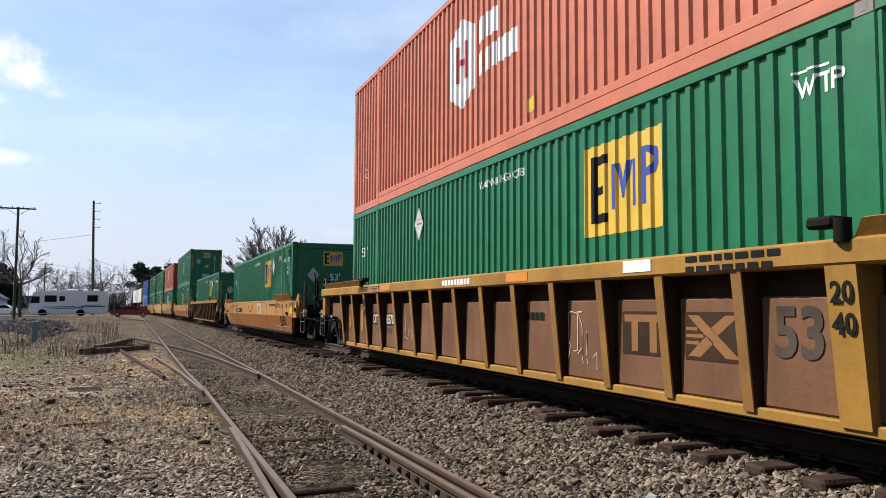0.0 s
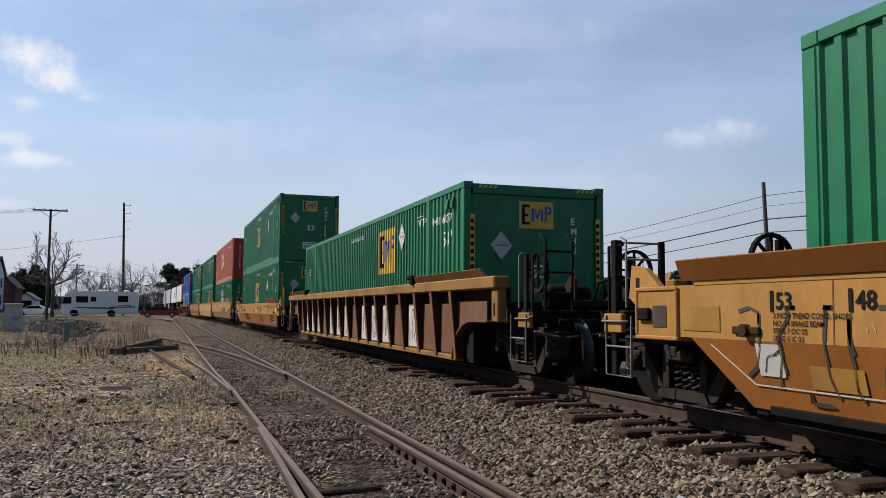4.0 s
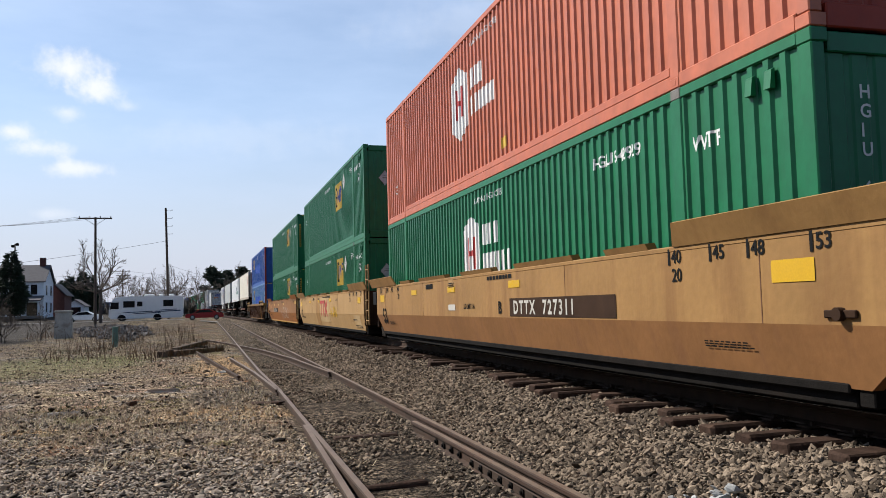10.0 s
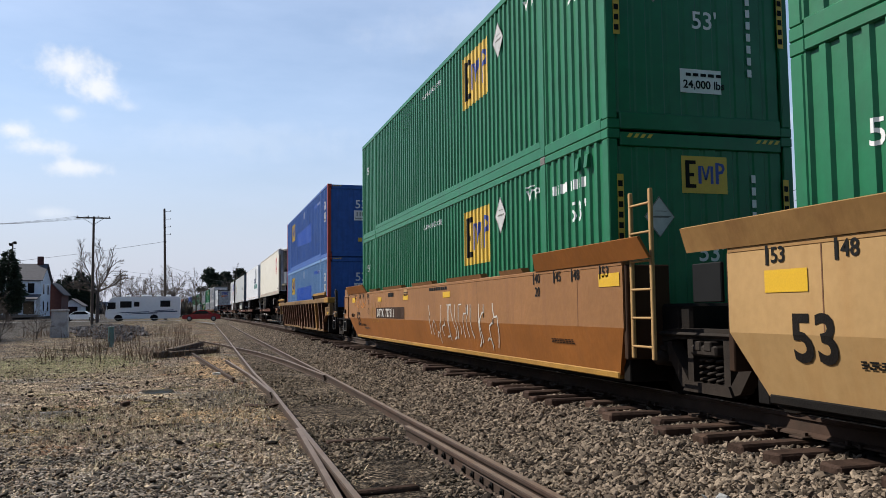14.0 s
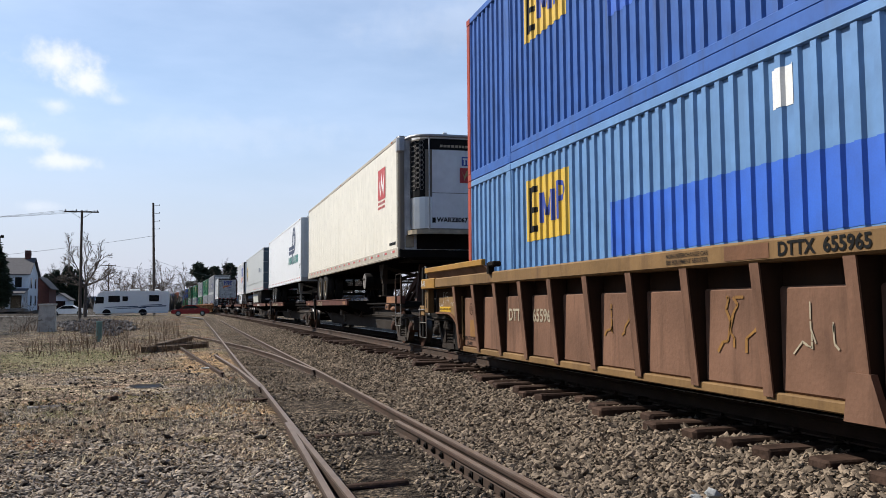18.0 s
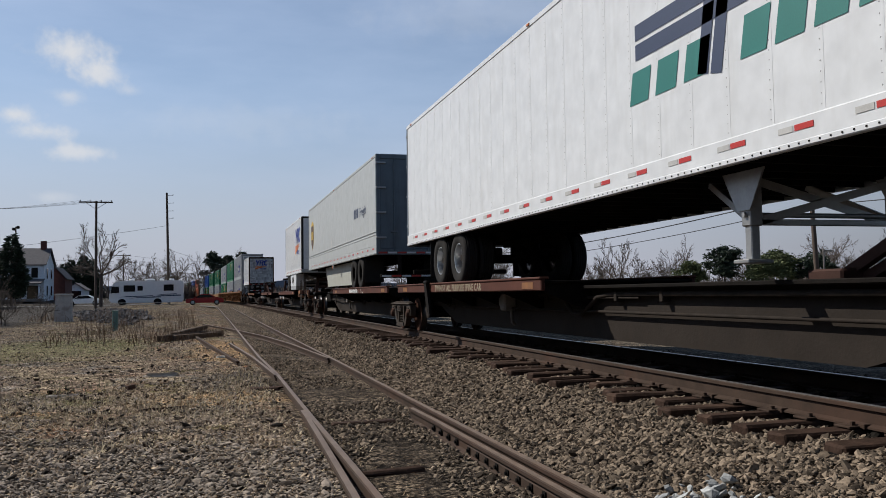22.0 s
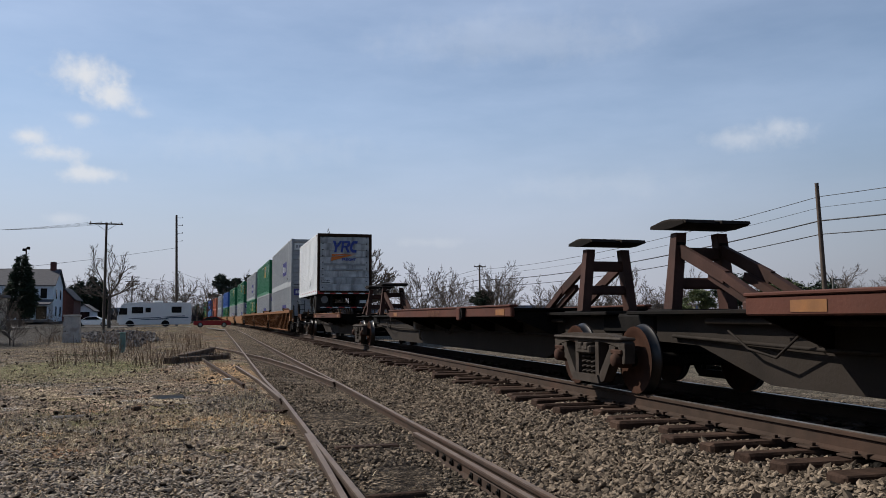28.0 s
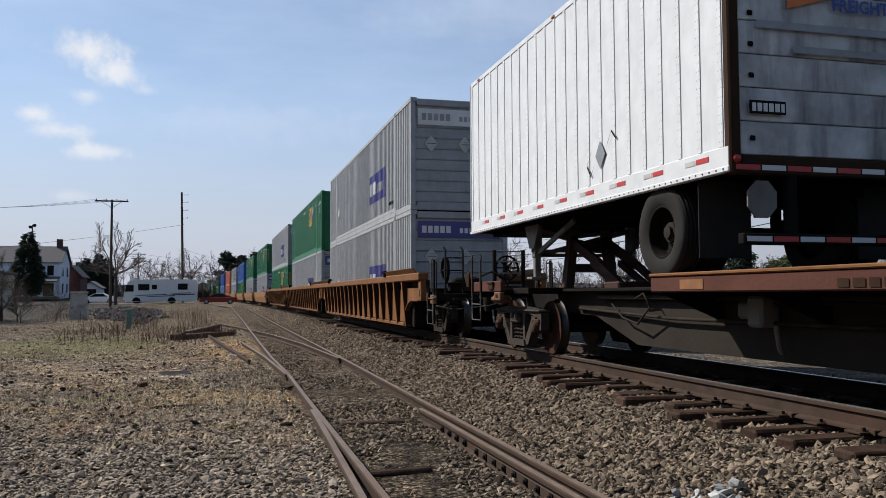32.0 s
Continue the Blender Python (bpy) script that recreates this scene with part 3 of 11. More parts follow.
# ---- the ground: one sheet, with the raised bed of the main line ----
def smooth(a, b, v):
    t = min(1.0, max(0.0, (v - a) / (b - a)))
    return t * t * (3 - 2 * t)


def bed_shift(y):
    return line_at(max(y, 0.0))[0] - TRACK_X


def ground_z(x, y):
    u = x - bed_shift(y)
    z = 0.36 * smooth(2.85, 4.25, u) * (1 - 0.25 * smooth(7.6, 9.4, u)) * (1 - smooth(60, 160, u)) + 0.035 * smooth(4.25, 4.6, u) * (1 - smooth(7.2, 7.6, u))
    z += 0.065 * (1 - smooth(0.95, 1.12, u)) + 0.06 * smooth(2.66, 2.80, u) * (1 - smooth(2.85, 3.4, u))
    z += 0.015 * noise.noise((x * 0.9, y * 0.9, 0)) + 0.05 * noise.noise((x * 0.13, y * 0.13, 3)) * (1 - smooth(2.5, 3.0, u) * (1 - smooth(9, 10, u)))
    z += 0.45 * smooth(45, 108, y) * (1 - smooth(-1.5, 1.5, u)) + 0.8 * smooth(122, 145, y) * (1 - smooth(-12, -4, u))
    if 1.1 < u < 2.66:
        z = min(z, 0.025)
    return z


def grid_axis(stops):
    out = []
    for a, b, d in stops:
        n = max(1, round((b - a) / d))
        out += [a + (b - a) * i / n for i in range(n)]
    return out + [stops[-1][1]]


def ground_mesh():
    xs = grid_axis([(-900, -200, 100), (-200, -60, 20), (-60, -12, 3), (-12, 0, 0.5), (0, 10, 0.25), (10, 40, 2.5), (40, 200, 20), (200, 900, 100)])
    ys = grid_axis([(-420, -60, 60), (-60, 0, 6), (0, 40, 0.5), (40, 150, 2.5), (150, 300, 12), (300, 1600, 130)])
    b = B()
    n = len(xs)
    b.add([(x, y, ground_z(x, y)) for y in ys for x in xs], [(j * n + i, j * n + i + 1, (j + 1) * n + i + 1, (j + 1) * n + i) for j in range(len(ys) - 1) for i in range(n - 1)], True)
    return b


def ground_material():
    m = bpy.data.materials.new("yard_ground")
    m.use_nodes = True
    nt = m.node_tree
    N, L = nt.nodes.new, nt.links.new
    bs = nt.nodes["Principled BSDF"]
    bs.inputs["Roughness"].default_value = 0.95
    bs.inputs["Specular IOR Level"].default_value = 0.06
    co = N("ShaderNodeTexCoord")
    sep = N("ShaderNodeSeparateXYZ")
    L(co.outputs["Object"], sep.inputs[0])

    def nz(scale, detail=6, rough=0.6, off=0.0):
        n = N("ShaderNodeTexNoise")
        n.inputs["Scale"].default_value, n.inputs["Detail"].default_value, n.inputs["Roughness"].default_value = scale, detail, rough
        mp = N("ShaderNodeMapping")
        mp.inputs["Location"].default_value = (off, off * 1.7, 0)
        L(co.outputs["Object"], mp.inputs["Vector"])
        L(mp.outputs[0], n.inputs["Vector"])
        return n.outputs["Fac"]

    def ramp(v, a, b, lo=0.0, hi=1.0):
        r = N("ShaderNodeMapRange")
        r.interpolation_type = "SMOOTHSTEP"
        for k, q in (("From Min", a), ("From Max", b), ("To Min", lo), ("To Max", hi)):
            r.inputs[k].default_value = q
        L(v, r.inputs["Value"])
        return r.outputs[0]

    def math2(op, a, b):
        n = N("ShaderNodeMath")
        n.operation = op
        for i, v in enumerate((a, b)):
            if isinstance(v, (int, float)):
                n.inputs[i].default_value = v
            else:
                L(v, n.inputs[i])
        return n.outputs[0]

    def mix(f, a, b):
        n = N("ShaderNodeMix")
        n.data_type = "RGBA"
        L(f, n.inputs[0])
        for i, v in ((6, a), (7, b)):
            if isinstance(v, tuple):
                n.inputs[i].default_value = (*v, 1)
            else:
                L(v, n.inputs[i])
        return n.outputs[2]

    vo = N("ShaderNodeTexVoronoi")
    vo.inputs["Scale"].default_value = 19
    L(co.outputs["Object"], vo.inputs["Vector"])
    vs = N("ShaderNodeTexVoronoi")
    vs.inputs["Scale"].default_value = 34
    L(co.outputs["Object"], vs.inputs["Vector"])
    tone = N("ShaderNodeSeparateColor")
    L(vo.outputs["Color"], tone.inputs[0])
    tone2 = N("ShaderNodeSeparateColor")
    L(vs.outputs["Color"], tone2.inputs[0])
    gap = ramp(vo.outputs["Distance"], 0.35, 0.75)
    ballast = mix(tone.outputs[0], (0.29, 0.22, 0.155), (0.12, 0.093, 0.068))
    ballast = mix(gap, ballast, (0.018, 0.015, 0.013))
    gravel = mix(tone2.outputs[1], (0.38, 0.33, 0.28), (0.10, 0.086, 0.073))
    gravel = mix(ramp(vs.outputs["Distance"], 0.4, 0.8), gravel, (0.05, 0.045, 0.04))
    dirt = mix(ramp(nz(5.5, 10, 0.72), 0.36, 0.64), (0.32, 0.235, 0.17), (0.055, 0.04, 0.03))
    straw = mix(ramp(nz(24, 8, 0.75), 0.36, 0.62), (0.50, 0.395, 0.265), (0.08, 0.06, 0.04))
    grass = mix(ramp(nz(20, 8, 0.75, 7), 0.36, 0.64), (0.075, 0.078, 0.028), (0.21, 0.155, 0.075))
    left = mix(ramp(nz(0.9, 9, 0.68, 3), 0.47, 0.55), dirt, straw)
    left = mix(ramp(nz(0.55, 8, 0.66, 11), 0.54, 0.62), left, grass)
    left = mix(ramp(nz(0.6, 8, 0.68, 23), 0.53, 0.60), left, gravel)
    rust = math2("MULTIPLY", ramp(nz(0.5, 7, 0.65, 57), 0.52, 0.64), ramp(sep.outputs["X"], -4.0, -1.0))
    left = mix(rust, left, mix(nz(14, 6, 0.7, 3), (0.30, 0.15, 0.075), (0.10, 0.05, 0.03)))
    near = math2("ADD", sep.outputs["Y"], math2("MULTIPLY", nz(0.9, 7, 0.62, 31), 6.0))
    left = mix(ramp(near, 11.4, 13.2, 0.9, 0.0), left, gravel)                       # gravel by the camera
    fray = math2("MULTIPLY", nz(2.2, 8, 0.7, 91), 1.5)

    def blob(cx, cy, rx, ry):
        a = math2("DIVIDE", math2("SUBTRACT", sep.outputs["X"], cx), rx)
        b = math2("DIVIDE", math2("SUBTRACT", sep.outputs["Y"], cy), ry)
        d = math2("SQRT", math2("ADD", math2("MULTIPLY", a, a), math2("MULTIPLY", b, b)), 0.0)
        return ramp(math2("ADD", d, fray), 1.45, 1.85, 1.0, 0.0)
    mud = mix(ramp(nz(6, 8, 0.7, 61), 0.4, 0.6), (0.21, 0.165, 0.125), (0.12, 0.092, 0.07))
    rusty = mix(ramp(nz(30, 8, 0.75, 62), 0.38, 0.6), (0.54, 0.37, 0.20), (0.16, 0.09, 0.05))
    dark = mix(ramp(nz(12, 9, 0.75, 63), 0.38, 0.62), (0.13, 0.11, 0.09), (0.026, 0.021, 0.018))
    mossy = mix(ramp(nz(15, 9, 0.75, 64), 0.4, 0.6), (0.13, 0.14, 0.055), (0.20, 0.16, 0.10))
    for bx, by, brx, bry, tint in ((0.35, 15.2, 0.9, 2.2, dark), (0.25, 12.9, 1.3, 1.0, rusty), (-0.55, 10.9, 0.95, 0.7, mud), (0.60, 9.6, 0.45, 1.6, mud), (-4.6, 28, 2.8, 6.0, mossy), (-1.9, 13.2, 0.5, 0.5, mossy), (0.3, 24.5, 0.9, 5.0, rusty), (-2.6, 12.2, 0.7, 0.35, rusty)):
        left = mix(blob(bx, by, brx, bry), left, tint)
    far = math2("ADD", sep.outputs["X"], math2("MULTIPLY", nz(0.25, 4, 0.6, 5), 8.0))
    left = mix(math2("MULTIPLY", ramp(far, -8.0, -4.5, 1.0, 0.0), ramp(sep.outputs["Y"], 24, 34)), left, mix(nz(2.0, 8, 0.7), (0.15, 0.132, 0.116), (0.06, 0.052, 0.045)))
    ed = math2("ADD", sep.outputs["X"], math2("MULTIPLY", nz(1.3, 5, 0.6, 41), 0.9))
    cinder = mix(ramp(nz(7, 9, 0.75), 0.36, 0.62), (0.125, 0.098, 0.072), (0.020, 0.015, 0.012))
    cinder = mix(ramp(nz(0.8, 5, 0.6, 13), 0.5, 0.62), cinder, ballast)
    cinder = mix(ramp(sep.outputs["Y"], 11, 19, 0.0, 0.8), cinder, ballast)
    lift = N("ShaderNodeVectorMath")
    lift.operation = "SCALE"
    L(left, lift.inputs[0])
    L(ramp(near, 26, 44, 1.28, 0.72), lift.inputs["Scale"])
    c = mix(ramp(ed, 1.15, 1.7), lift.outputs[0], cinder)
    c = mix(ramp(ed, 3.0, 3.4), c, ballast)
    bed_shade = math2("MULTIPLY", ramp(sep.outputs["X"], 4.7, 5.0), ramp(sep.outputs["X"], 6.9, 7.3, 1.0, 0.0))
    c = mix(math2("MULTIPLY", bed_shade, ramp(sep.outputs["Y"], 30, 60, 1.0, 0.0)), c, mix(nz(15, 6, 0.7, 4), (0.016, 0.013, 0.011), (0.007, 0.006, 0.005)))   # bed between the rails, coloured near black for the shade under the train
    c = mix(ramp(ed, 9.2, 11.5), c, mix(nz(0.6, 8, 0.65), (0.19, 0.16, 0.125), (0.10, 0.085, 0.062)))
    speck = math2("MULTIPLY", ramp(nz(46, 4, 0.8, 9), 0.38, 0.64, 0.30, 1.75), math2("MULTIPLY", ramp(nz(9, 6, 0.75, 19), 0.34, 0.66, 0.5, 1.45), ramp(nz(1.9, 8, 0.72, 77), 0.38, 0.62, 0.62, 1.3)))
    sc = N("ShaderNodeVectorMath")
    sc.operation = "SCALE"
    L(c, sc.inputs[0])
    L(speck, sc.inputs["Scale"])
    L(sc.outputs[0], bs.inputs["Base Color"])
    hgt = math2("ADD", math2("MULTIPLY", vo.outputs["Distance"], -0.9), math2("MULTIPLY", nz(12, 8, 0.7, 2), 1.2))
    bp = N("ShaderNodeBump")
    bp.inputs["Distance"].default_value = 0.07
    L(hgt, bp.inputs["Height"])
    L(bp.outputs[0], bs.inputs["Normal"])
    return m


GROUND = solo("ground", ground_mesh().mesh("ground", ground_material()), None, "yard ground of gravel, dirt and dry grass beside the tracks", "ground", kind="structure")

# ---- rails ----
def rail_build(pts, z, h=0.17):
    """A flat-bottomed rail along (x, y) points, its head at z."""
    prof = [(-0.07, -h), (0.07, -h), (0.07, -h + 0.015), (0.012, -h + 0.035), (0.012, -0.045), (0.036, -0.035), (0.036, -0.006), (0.028, 0.0), (-0.028, 0.0), (-0.036, -0.006), (-0.036, -0.035), (-0.012, -0.045), (-0.012, -h + 0.035), (-0.07, -h + 0.015)]
    return sweep(prof, pts, z)


def sweep(prof, pts, z):
    b, rings = B(), []
    for i, p in enumerate(pts):
        a, c = pts[max(i - 1, 0)], pts[min(i + 1, len(pts) - 1)]
        d = Vector((c[0] - a[0], c[1] - a[1], 0)).normalized()
        n = Vector((d.y, -d.x, 0))
        rings.append([Vector((p[0], p[1], z)) + n * u + Vector((0, 0, v)) for u, v in prof])
    k = len(prof)
    b.add([v for r in rings for v in r], [(i * k + j, i * k + (j + 1) % k, (i + 1) * k + (j + 1) % k, (i + 1) * k + j) for i in range(len(pts) - 1) for j in range(k)])
    return b.add(rings[0], [tuple(range(k))]).add(rings[-1], [tuple(range(k))])


HEAD = [(-0.027, 0.001), (0.027, 0.001), (0.027, 0.005), (-0.027, 0.005)]


def off_line(dx, s0, s1, step):
    out, s = [], s0
    while s <= s1:
        x, y, a = line_at(s)
        out.append((x + dx * math.cos(a), y + dx * math.sin(a)))
        s += step if 0 <= s < 60 else step * 4
    return out


MAIN = thing("main_track", "main line track on dark wooden ties in brown ballast", "railway track", kind="structure")
for dx in (-0.755, 0.755):
    r = part("rail", rail_build(off_line(dx, -400, 900, 3), RAIL_Z, 0.18), M["rail_side"], MAIN, "rusty main line rail")
    part("running_surface", sweep(HEAD, off_line(dx, -400, 900, 3), RAIL_Z), M["rail_top"], r, "polished running surface")
SIDING = thing("siding_track", "old siding track with a switch, rusty rails half buried", "railway track", kind="structure")
for pts in ([(1.14, -40), (1.14, 10), (1.16, 15.5), (1.09, 20), (1.07, 28), (1.05, 50), (0.85, 110)], [(2.64, -40), (2.63, 20), (2.52, 50), (2.40, 110)], [(0.70, 1.0), (0.985, 6.0), (1.05, 8.3), (1.09, 10.0), (1.10, 10.6)], [(2.46, -6), (2.455, 6), (2.45, 9.2), (2.43, 10.3)],
            [(1.13, 15.4), (0.95, 20), (0.56, 26.2)], [(2.58, 19.0), (2.27, 25.2), (1.78, 30.6), (0.85, 37.4), (-0.4, 45)]):
    r = part("rail", rail_build(pts, 0.15 if len(pts) != 5 else 0.148, 0.155), M["rail_side"], SIDING, "rusty siding rail")
    part("running_surface", sweep(HEAD, pts, 0.15 if len(pts) != 5 else 0.148), M["rail_dull"], r)
jb = B().cbox(2.41, 2.425, 5.6, 7.9, 0.02, 0.10, 0.008)
part("joint_bar", jb, M["rail_side"], SIDING, "bolted joint bar")
for i in range(9):
    part("bolt", lambda: B().tube([(0, 0, 0), (-0.03, 0, 0)], 0.018, 6).box(-0.012, 0.0, -0.03, 0.03, -0.03, 0.03), M["steel_dark"], SIDING, key="joint_bolt", at=pose(2.41, 5.65 + i * 0.27, 0.062))
for i in range(4):
    part("bolt", lambda: B().tube([(0, 0, 0), (-0.03, 0, 0)], 0.018, 6).box(-0.012, 0.0, -0.03, 0.03, -0.03, 0.03), M["steel_dark"], SIDING, key="joint_bolt", at=pose(2.43, 8.3 + i * 0.3, 0.062))
rnd = random.Random(11)


TIE_Y = [-99]


def rough_tie(half, seed):
    r2 = random.Random(seed)
    b = B().cbox(-half, half, -0.115, 0.115, -0.17, 0.0, 0.018)
    b.v = [(x + r2.uniform(-.012, .012), y + r2.uniform(-.008, .008), z + r2.uniform(-.008, .006)) for x, y, z in b.v]
    return b


for k, y in enumerate([2.5 + 0.53 * i for i in range(270)]):
    x, yy, a = line_at(y + rnd.uniform(-.04, .04))
    TIE_Y.append(yy)
    long = rnd.choice((1.32, 1.36, 1.45, 1.55, 1.66)) if y < 40 else 1.35
    part("tie", lambda: rough_tie(1.32, k % 7), M["tie"], MAIN, key=("tie", k % 7), at=pose(x - (long - 1.32), yy, RAIL_Z - 0.183 + rnd.uniform(-.018, .004), rnd.uniform(-.6, .6), rnd.uniform(-.5, .5), math.degrees(a) + rnd.uniform(-1.2, 1.2)))
    if y < 22:
        for dx in (-0.755, 0.755):
            part("tie_plate", lambda: B().cbox(-0.17, 0.17, -0.09, 0.09, -0.005, 0.014, 0.004).box(-0.11, -0.075, -0.05, -0.025, 0.0, 0.045).box(0.075, 0.11, 0.025, 0.05, 0.0, 0.045), M["rail_side"], MAIN, key="tie_plate", at=pose(x + dx, yy, RAIL_Z - 0.182, 0, 0, rnd.uniform(-1, 1)))
        if k % 2 == 0:
            part("rail_anchor", lambda: B().cbox(-0.09, 0.09, -0.012, 0.012, -0.012, 0.03, 0.004), M["rail_side"], MAIN, key="rail_anchor", at=pose(x - 0.755, yy - 0.15, RAIL_Z - 0.175))
b = B()
for k, y in enumerate([146 + 0.6 * i for i in range(400)]):
    x, yy, a = line_at(y)
    b.box(x - 1.32, x + 1.32, yy - 0.11, yy + 0.11, RAIL_Z - 0.35, RAIL_Z - 0.185)
tagged(part("far_ties", b, M["tie"], MAIN), kind="stuff")
for y, x0, x1, w in ((5.45, 1.3, 2.1, 0.14), (10.2, 1.4, 2.2, .16)):
    part("tie", B().cbox(x0, x1, y - w / 2, y + w / 2, -0.1, 0.035, 0.02), M["tie"], SIDING)


# ---- loose stone ----
def rock_shapes(n, seed, flat=1.0, plain=False):
    rg = np.random.default_rng(seed)
    if plain:
        v = np.array([(1, 0, 0), (-1, 0, 0), (0, 1, 0), (0, -1, 0), (0, 0, 1), (0, 0, -1)], float)
        f = np.array([(0, 2, 4), (2, 1, 4), (1, 3, 4), (3, 0, 4), (2, 0, 5), (1, 2, 5), (3, 1, 5), (0, 3, 5)])
        return [(v + rg.uniform(-.3, .3, (6, 3))) * rg.uniform((.85, .6, .45), (1.3, 1.0, .8)) * (1, 1, flat) for _ in range(n)], f
    t = (1 + 5 ** 0.5) / 2
    v = np.array([(-1, t, 0), (1, t, 0), (-1, -t, 0), (1, -t, 0), (0, -1, t), (0, 1, t), (0, -1, -t), (0, 1, -t), (t, 0, -1), (t, 0, 1), (-t, 0, -1), (-t, 0, 1)], float)
    v /= np.linalg.norm(v[0])
    f = np.array([(0, 11, 5), (0, 5, 1), (0, 1, 7), (0, 7, 10), (0, 10, 11), (1, 5, 9), (5, 11, 4), (11, 10, 2), (10, 7, 6), (7, 1, 8), (3, 9, 4), (3, 4, 2), (3, 2, 6), (3, 6, 8), (3, 8, 9), (4, 9, 5), (2, 4, 11), (6, 2, 10), (8, 6, 7), (9, 8, 1)])
    return [v * (1 + rg.uniform(-.36, .24, (12, 1))) * rg.uniform((.85, .55, .38), (1.3, 1.0, .72)) * (1, 1, flat) for _ in range(n)], f


def stone_material(name, light, dark, tint):
    m = bpy.data.materials.new(name)
    m.use_nodes = True
    nt = m.node_tree
    N, L = nt.nodes.new, nt.links.new
    bs = nt.nodes["Principled BSDF"]
    bs.inputs["Roughness"].default_value, bs.inputs["Specular IOR Level"].default_value = 0.9, 0.08
    ge, co, n = N("ShaderNodeNewGeometry"), N("ShaderNodeTexCoord"), N("ShaderNodeTexNoise")
    n.inputs["Scale"].default_value, n.inputs["Detail"].default_value = 55, 5
    L(co.outputs["Object"], n.inputs["Vector"])
    r = N("ShaderNodeValToRGB")
    e = r.color_ramp.elements
    e[0].position, e[0].color = 0.0, (*dark, 1)
    e[1].position, e[1].color = 1.0, (*light, 1)
    k = e.new(0.45)
    k.color = (*tint, 1)
    L(ge.outputs["Random Per Island"], r.inputs["Fac"])
    mr = N("ShaderNodeMapRange")
    mr.inputs["From Min"].default_value, mr.inputs["From Max"].default_value, mr.inputs["To Min"].default_value, mr.inputs["To Max"].default_value = 0.3, 0.7, 0.72, 1.2
    L(n.outputs["Fac"], mr.inputs["Value"])
    v = N("ShaderNodeVectorMath")
    v.operation = "SCALE"
    L(r.outputs["Color"], v.inputs[0])
    L(mr.outputs[0], v.inputs["Scale"])
    L(v.outputs[0], bs.inputs["Base Color"])
    return m


def scatter(name, zones, size, material, label, seed, keep=None, sink=0.25, flat=1.0, plain=False):
    """zones: (x0, x1, y0, y1, stones per square metre)."""
    rg = np.random.default_rng(seed)
    rocks, f = rock_shapes(12, seed, flat, plain)
    V, F, at = [], [], 0
    for x0, x1, y0, y1, dens in zones:
        n = int((x1 - x0) * (y1 - y0) * dens)
        X, Y = rg.uniform(x0, x1, n), rg.uniform(y0, y1, n)
        for x, y in zip(X, Y):
            if keep and not keep(x, y):
                continue
            s = size * math.exp(rg.normal(0, .32))
            a = rg.uniform(0, math.tau)
            p = rocks[rg.integers(12)] * s
            c, d = math.cos(a), math.sin(a)
            tx = rg.uniform(-.9, .9) * flat
            px, py, pz = p[:, 0] * c - p[:, 1] * d, p[:, 0] * d + p[:, 1] * c, p[:, 2] + p[:, 0] * tx
            V.append(np.stack([px + x + bed_shift(y), py + y, pz + ground_z(x + bed_shift(y), y) + s * sink], 1))
            F.append(f + at)
            at += len(p)
    V, F = np.concatenate(V), np.concatenate(F)
    me = bpy.data.meshes.new(name)
    me.vertices.add(len(V))
    me.vertices.foreach_set("co", V.ravel())
    me.loops.add(F.size)
    me.loops.foreach_set("vertex_index", F.ravel())
    me.polygons.add(len(F))
    me.polygons.foreach_set("loop_start", np.arange(0, F.size, 3))
    me.polygons.foreach_set("loop_total", np.full(len(F), 3))
    me.polygons.foreach_set("use_smooth", np.zeros(len(F), bool))
    me.materials.append(material)
    me.update()
    me.validate()
    return tagged(new(name, me), label, "gravel", kind="stuff")


ST_BALLAST = stone_material("ballast_stone", (0.272, 0.210, 0.152), (0.026, 0.020, 0.015), (0.130, 0.100, 0.073))
ST_GREY = stone_material("grey_gravel", (0.34, 0.28, 0.225), (0.022, 0.018, 0.015), (0.150, 0.123, 0.098))
ST_PALE = stone_material("pale_stone", (0.42, 0.43, 0.42), (0.18, 0.18, 0.175), (0.30, 0.305, 0.30))
scatter("ballast", [(2.72, 4.95, 3.6, 9, 1750), (2.72, 4.95, 9, 15, 1050), (2.72, 4.95, 15, 26, 430), (2.75, 4.9, 26, 45, 120), (2.8, 4.9, 45, 80, 40), (6.7, 9.4, 4, 16, 190), (6.6, 9.4, 16, 45, 70)], 0.0225, ST_BALLAST, "brown and grey crushed stone ballast along the main line", 5, keep=lambda x, y: x < 4.25 or min(abs(y - t) for t in TIE_Y) > 0.125)
bare = lambda x, y: ((x + .55) / .7) ** 2 + ((y - 10.9) / .5) ** 2 < 1 or ((x - .6) / .35) ** 2 + ((y - 9.6) / 1.2) ** 2 < 1
scatter("gravel", [(-4.2, 1.05, 4.4, 8.5, 760), (-5.2, 1.0, 8.5, 12, 380), (-6.5, 0.9, 12, 20, 130), (-9, 0.8, 20, 40, 30)], 0.0225, ST_GREY, "loose flat grey gravel on the yard ground", 6, keep=lambda x, y: not bare(x, y) and noise.noise((x * 0.55, y * 0.45, 7)) + 0.45 * noise.noise((x * 2.1, y * 1.7, 3)) > 0.10 - max(0, 10.2 - y) * .16 - .12 * smooth(-1.5, 0.5, x), sink=0.2, flat=0.62)
scatter("track_gravel", [(1.2, 2.72, 4, 12, 360), (1.2, 2.72, 12, 26, 230), (1.2, 2.75, 26, 50, 60)], 0.020, ST_BALLAST, "loose stones between the siding rails", 7, keep=lambda x, y: noise.noise((x * 0.9, y * 0.5, 17)) > -0.1)
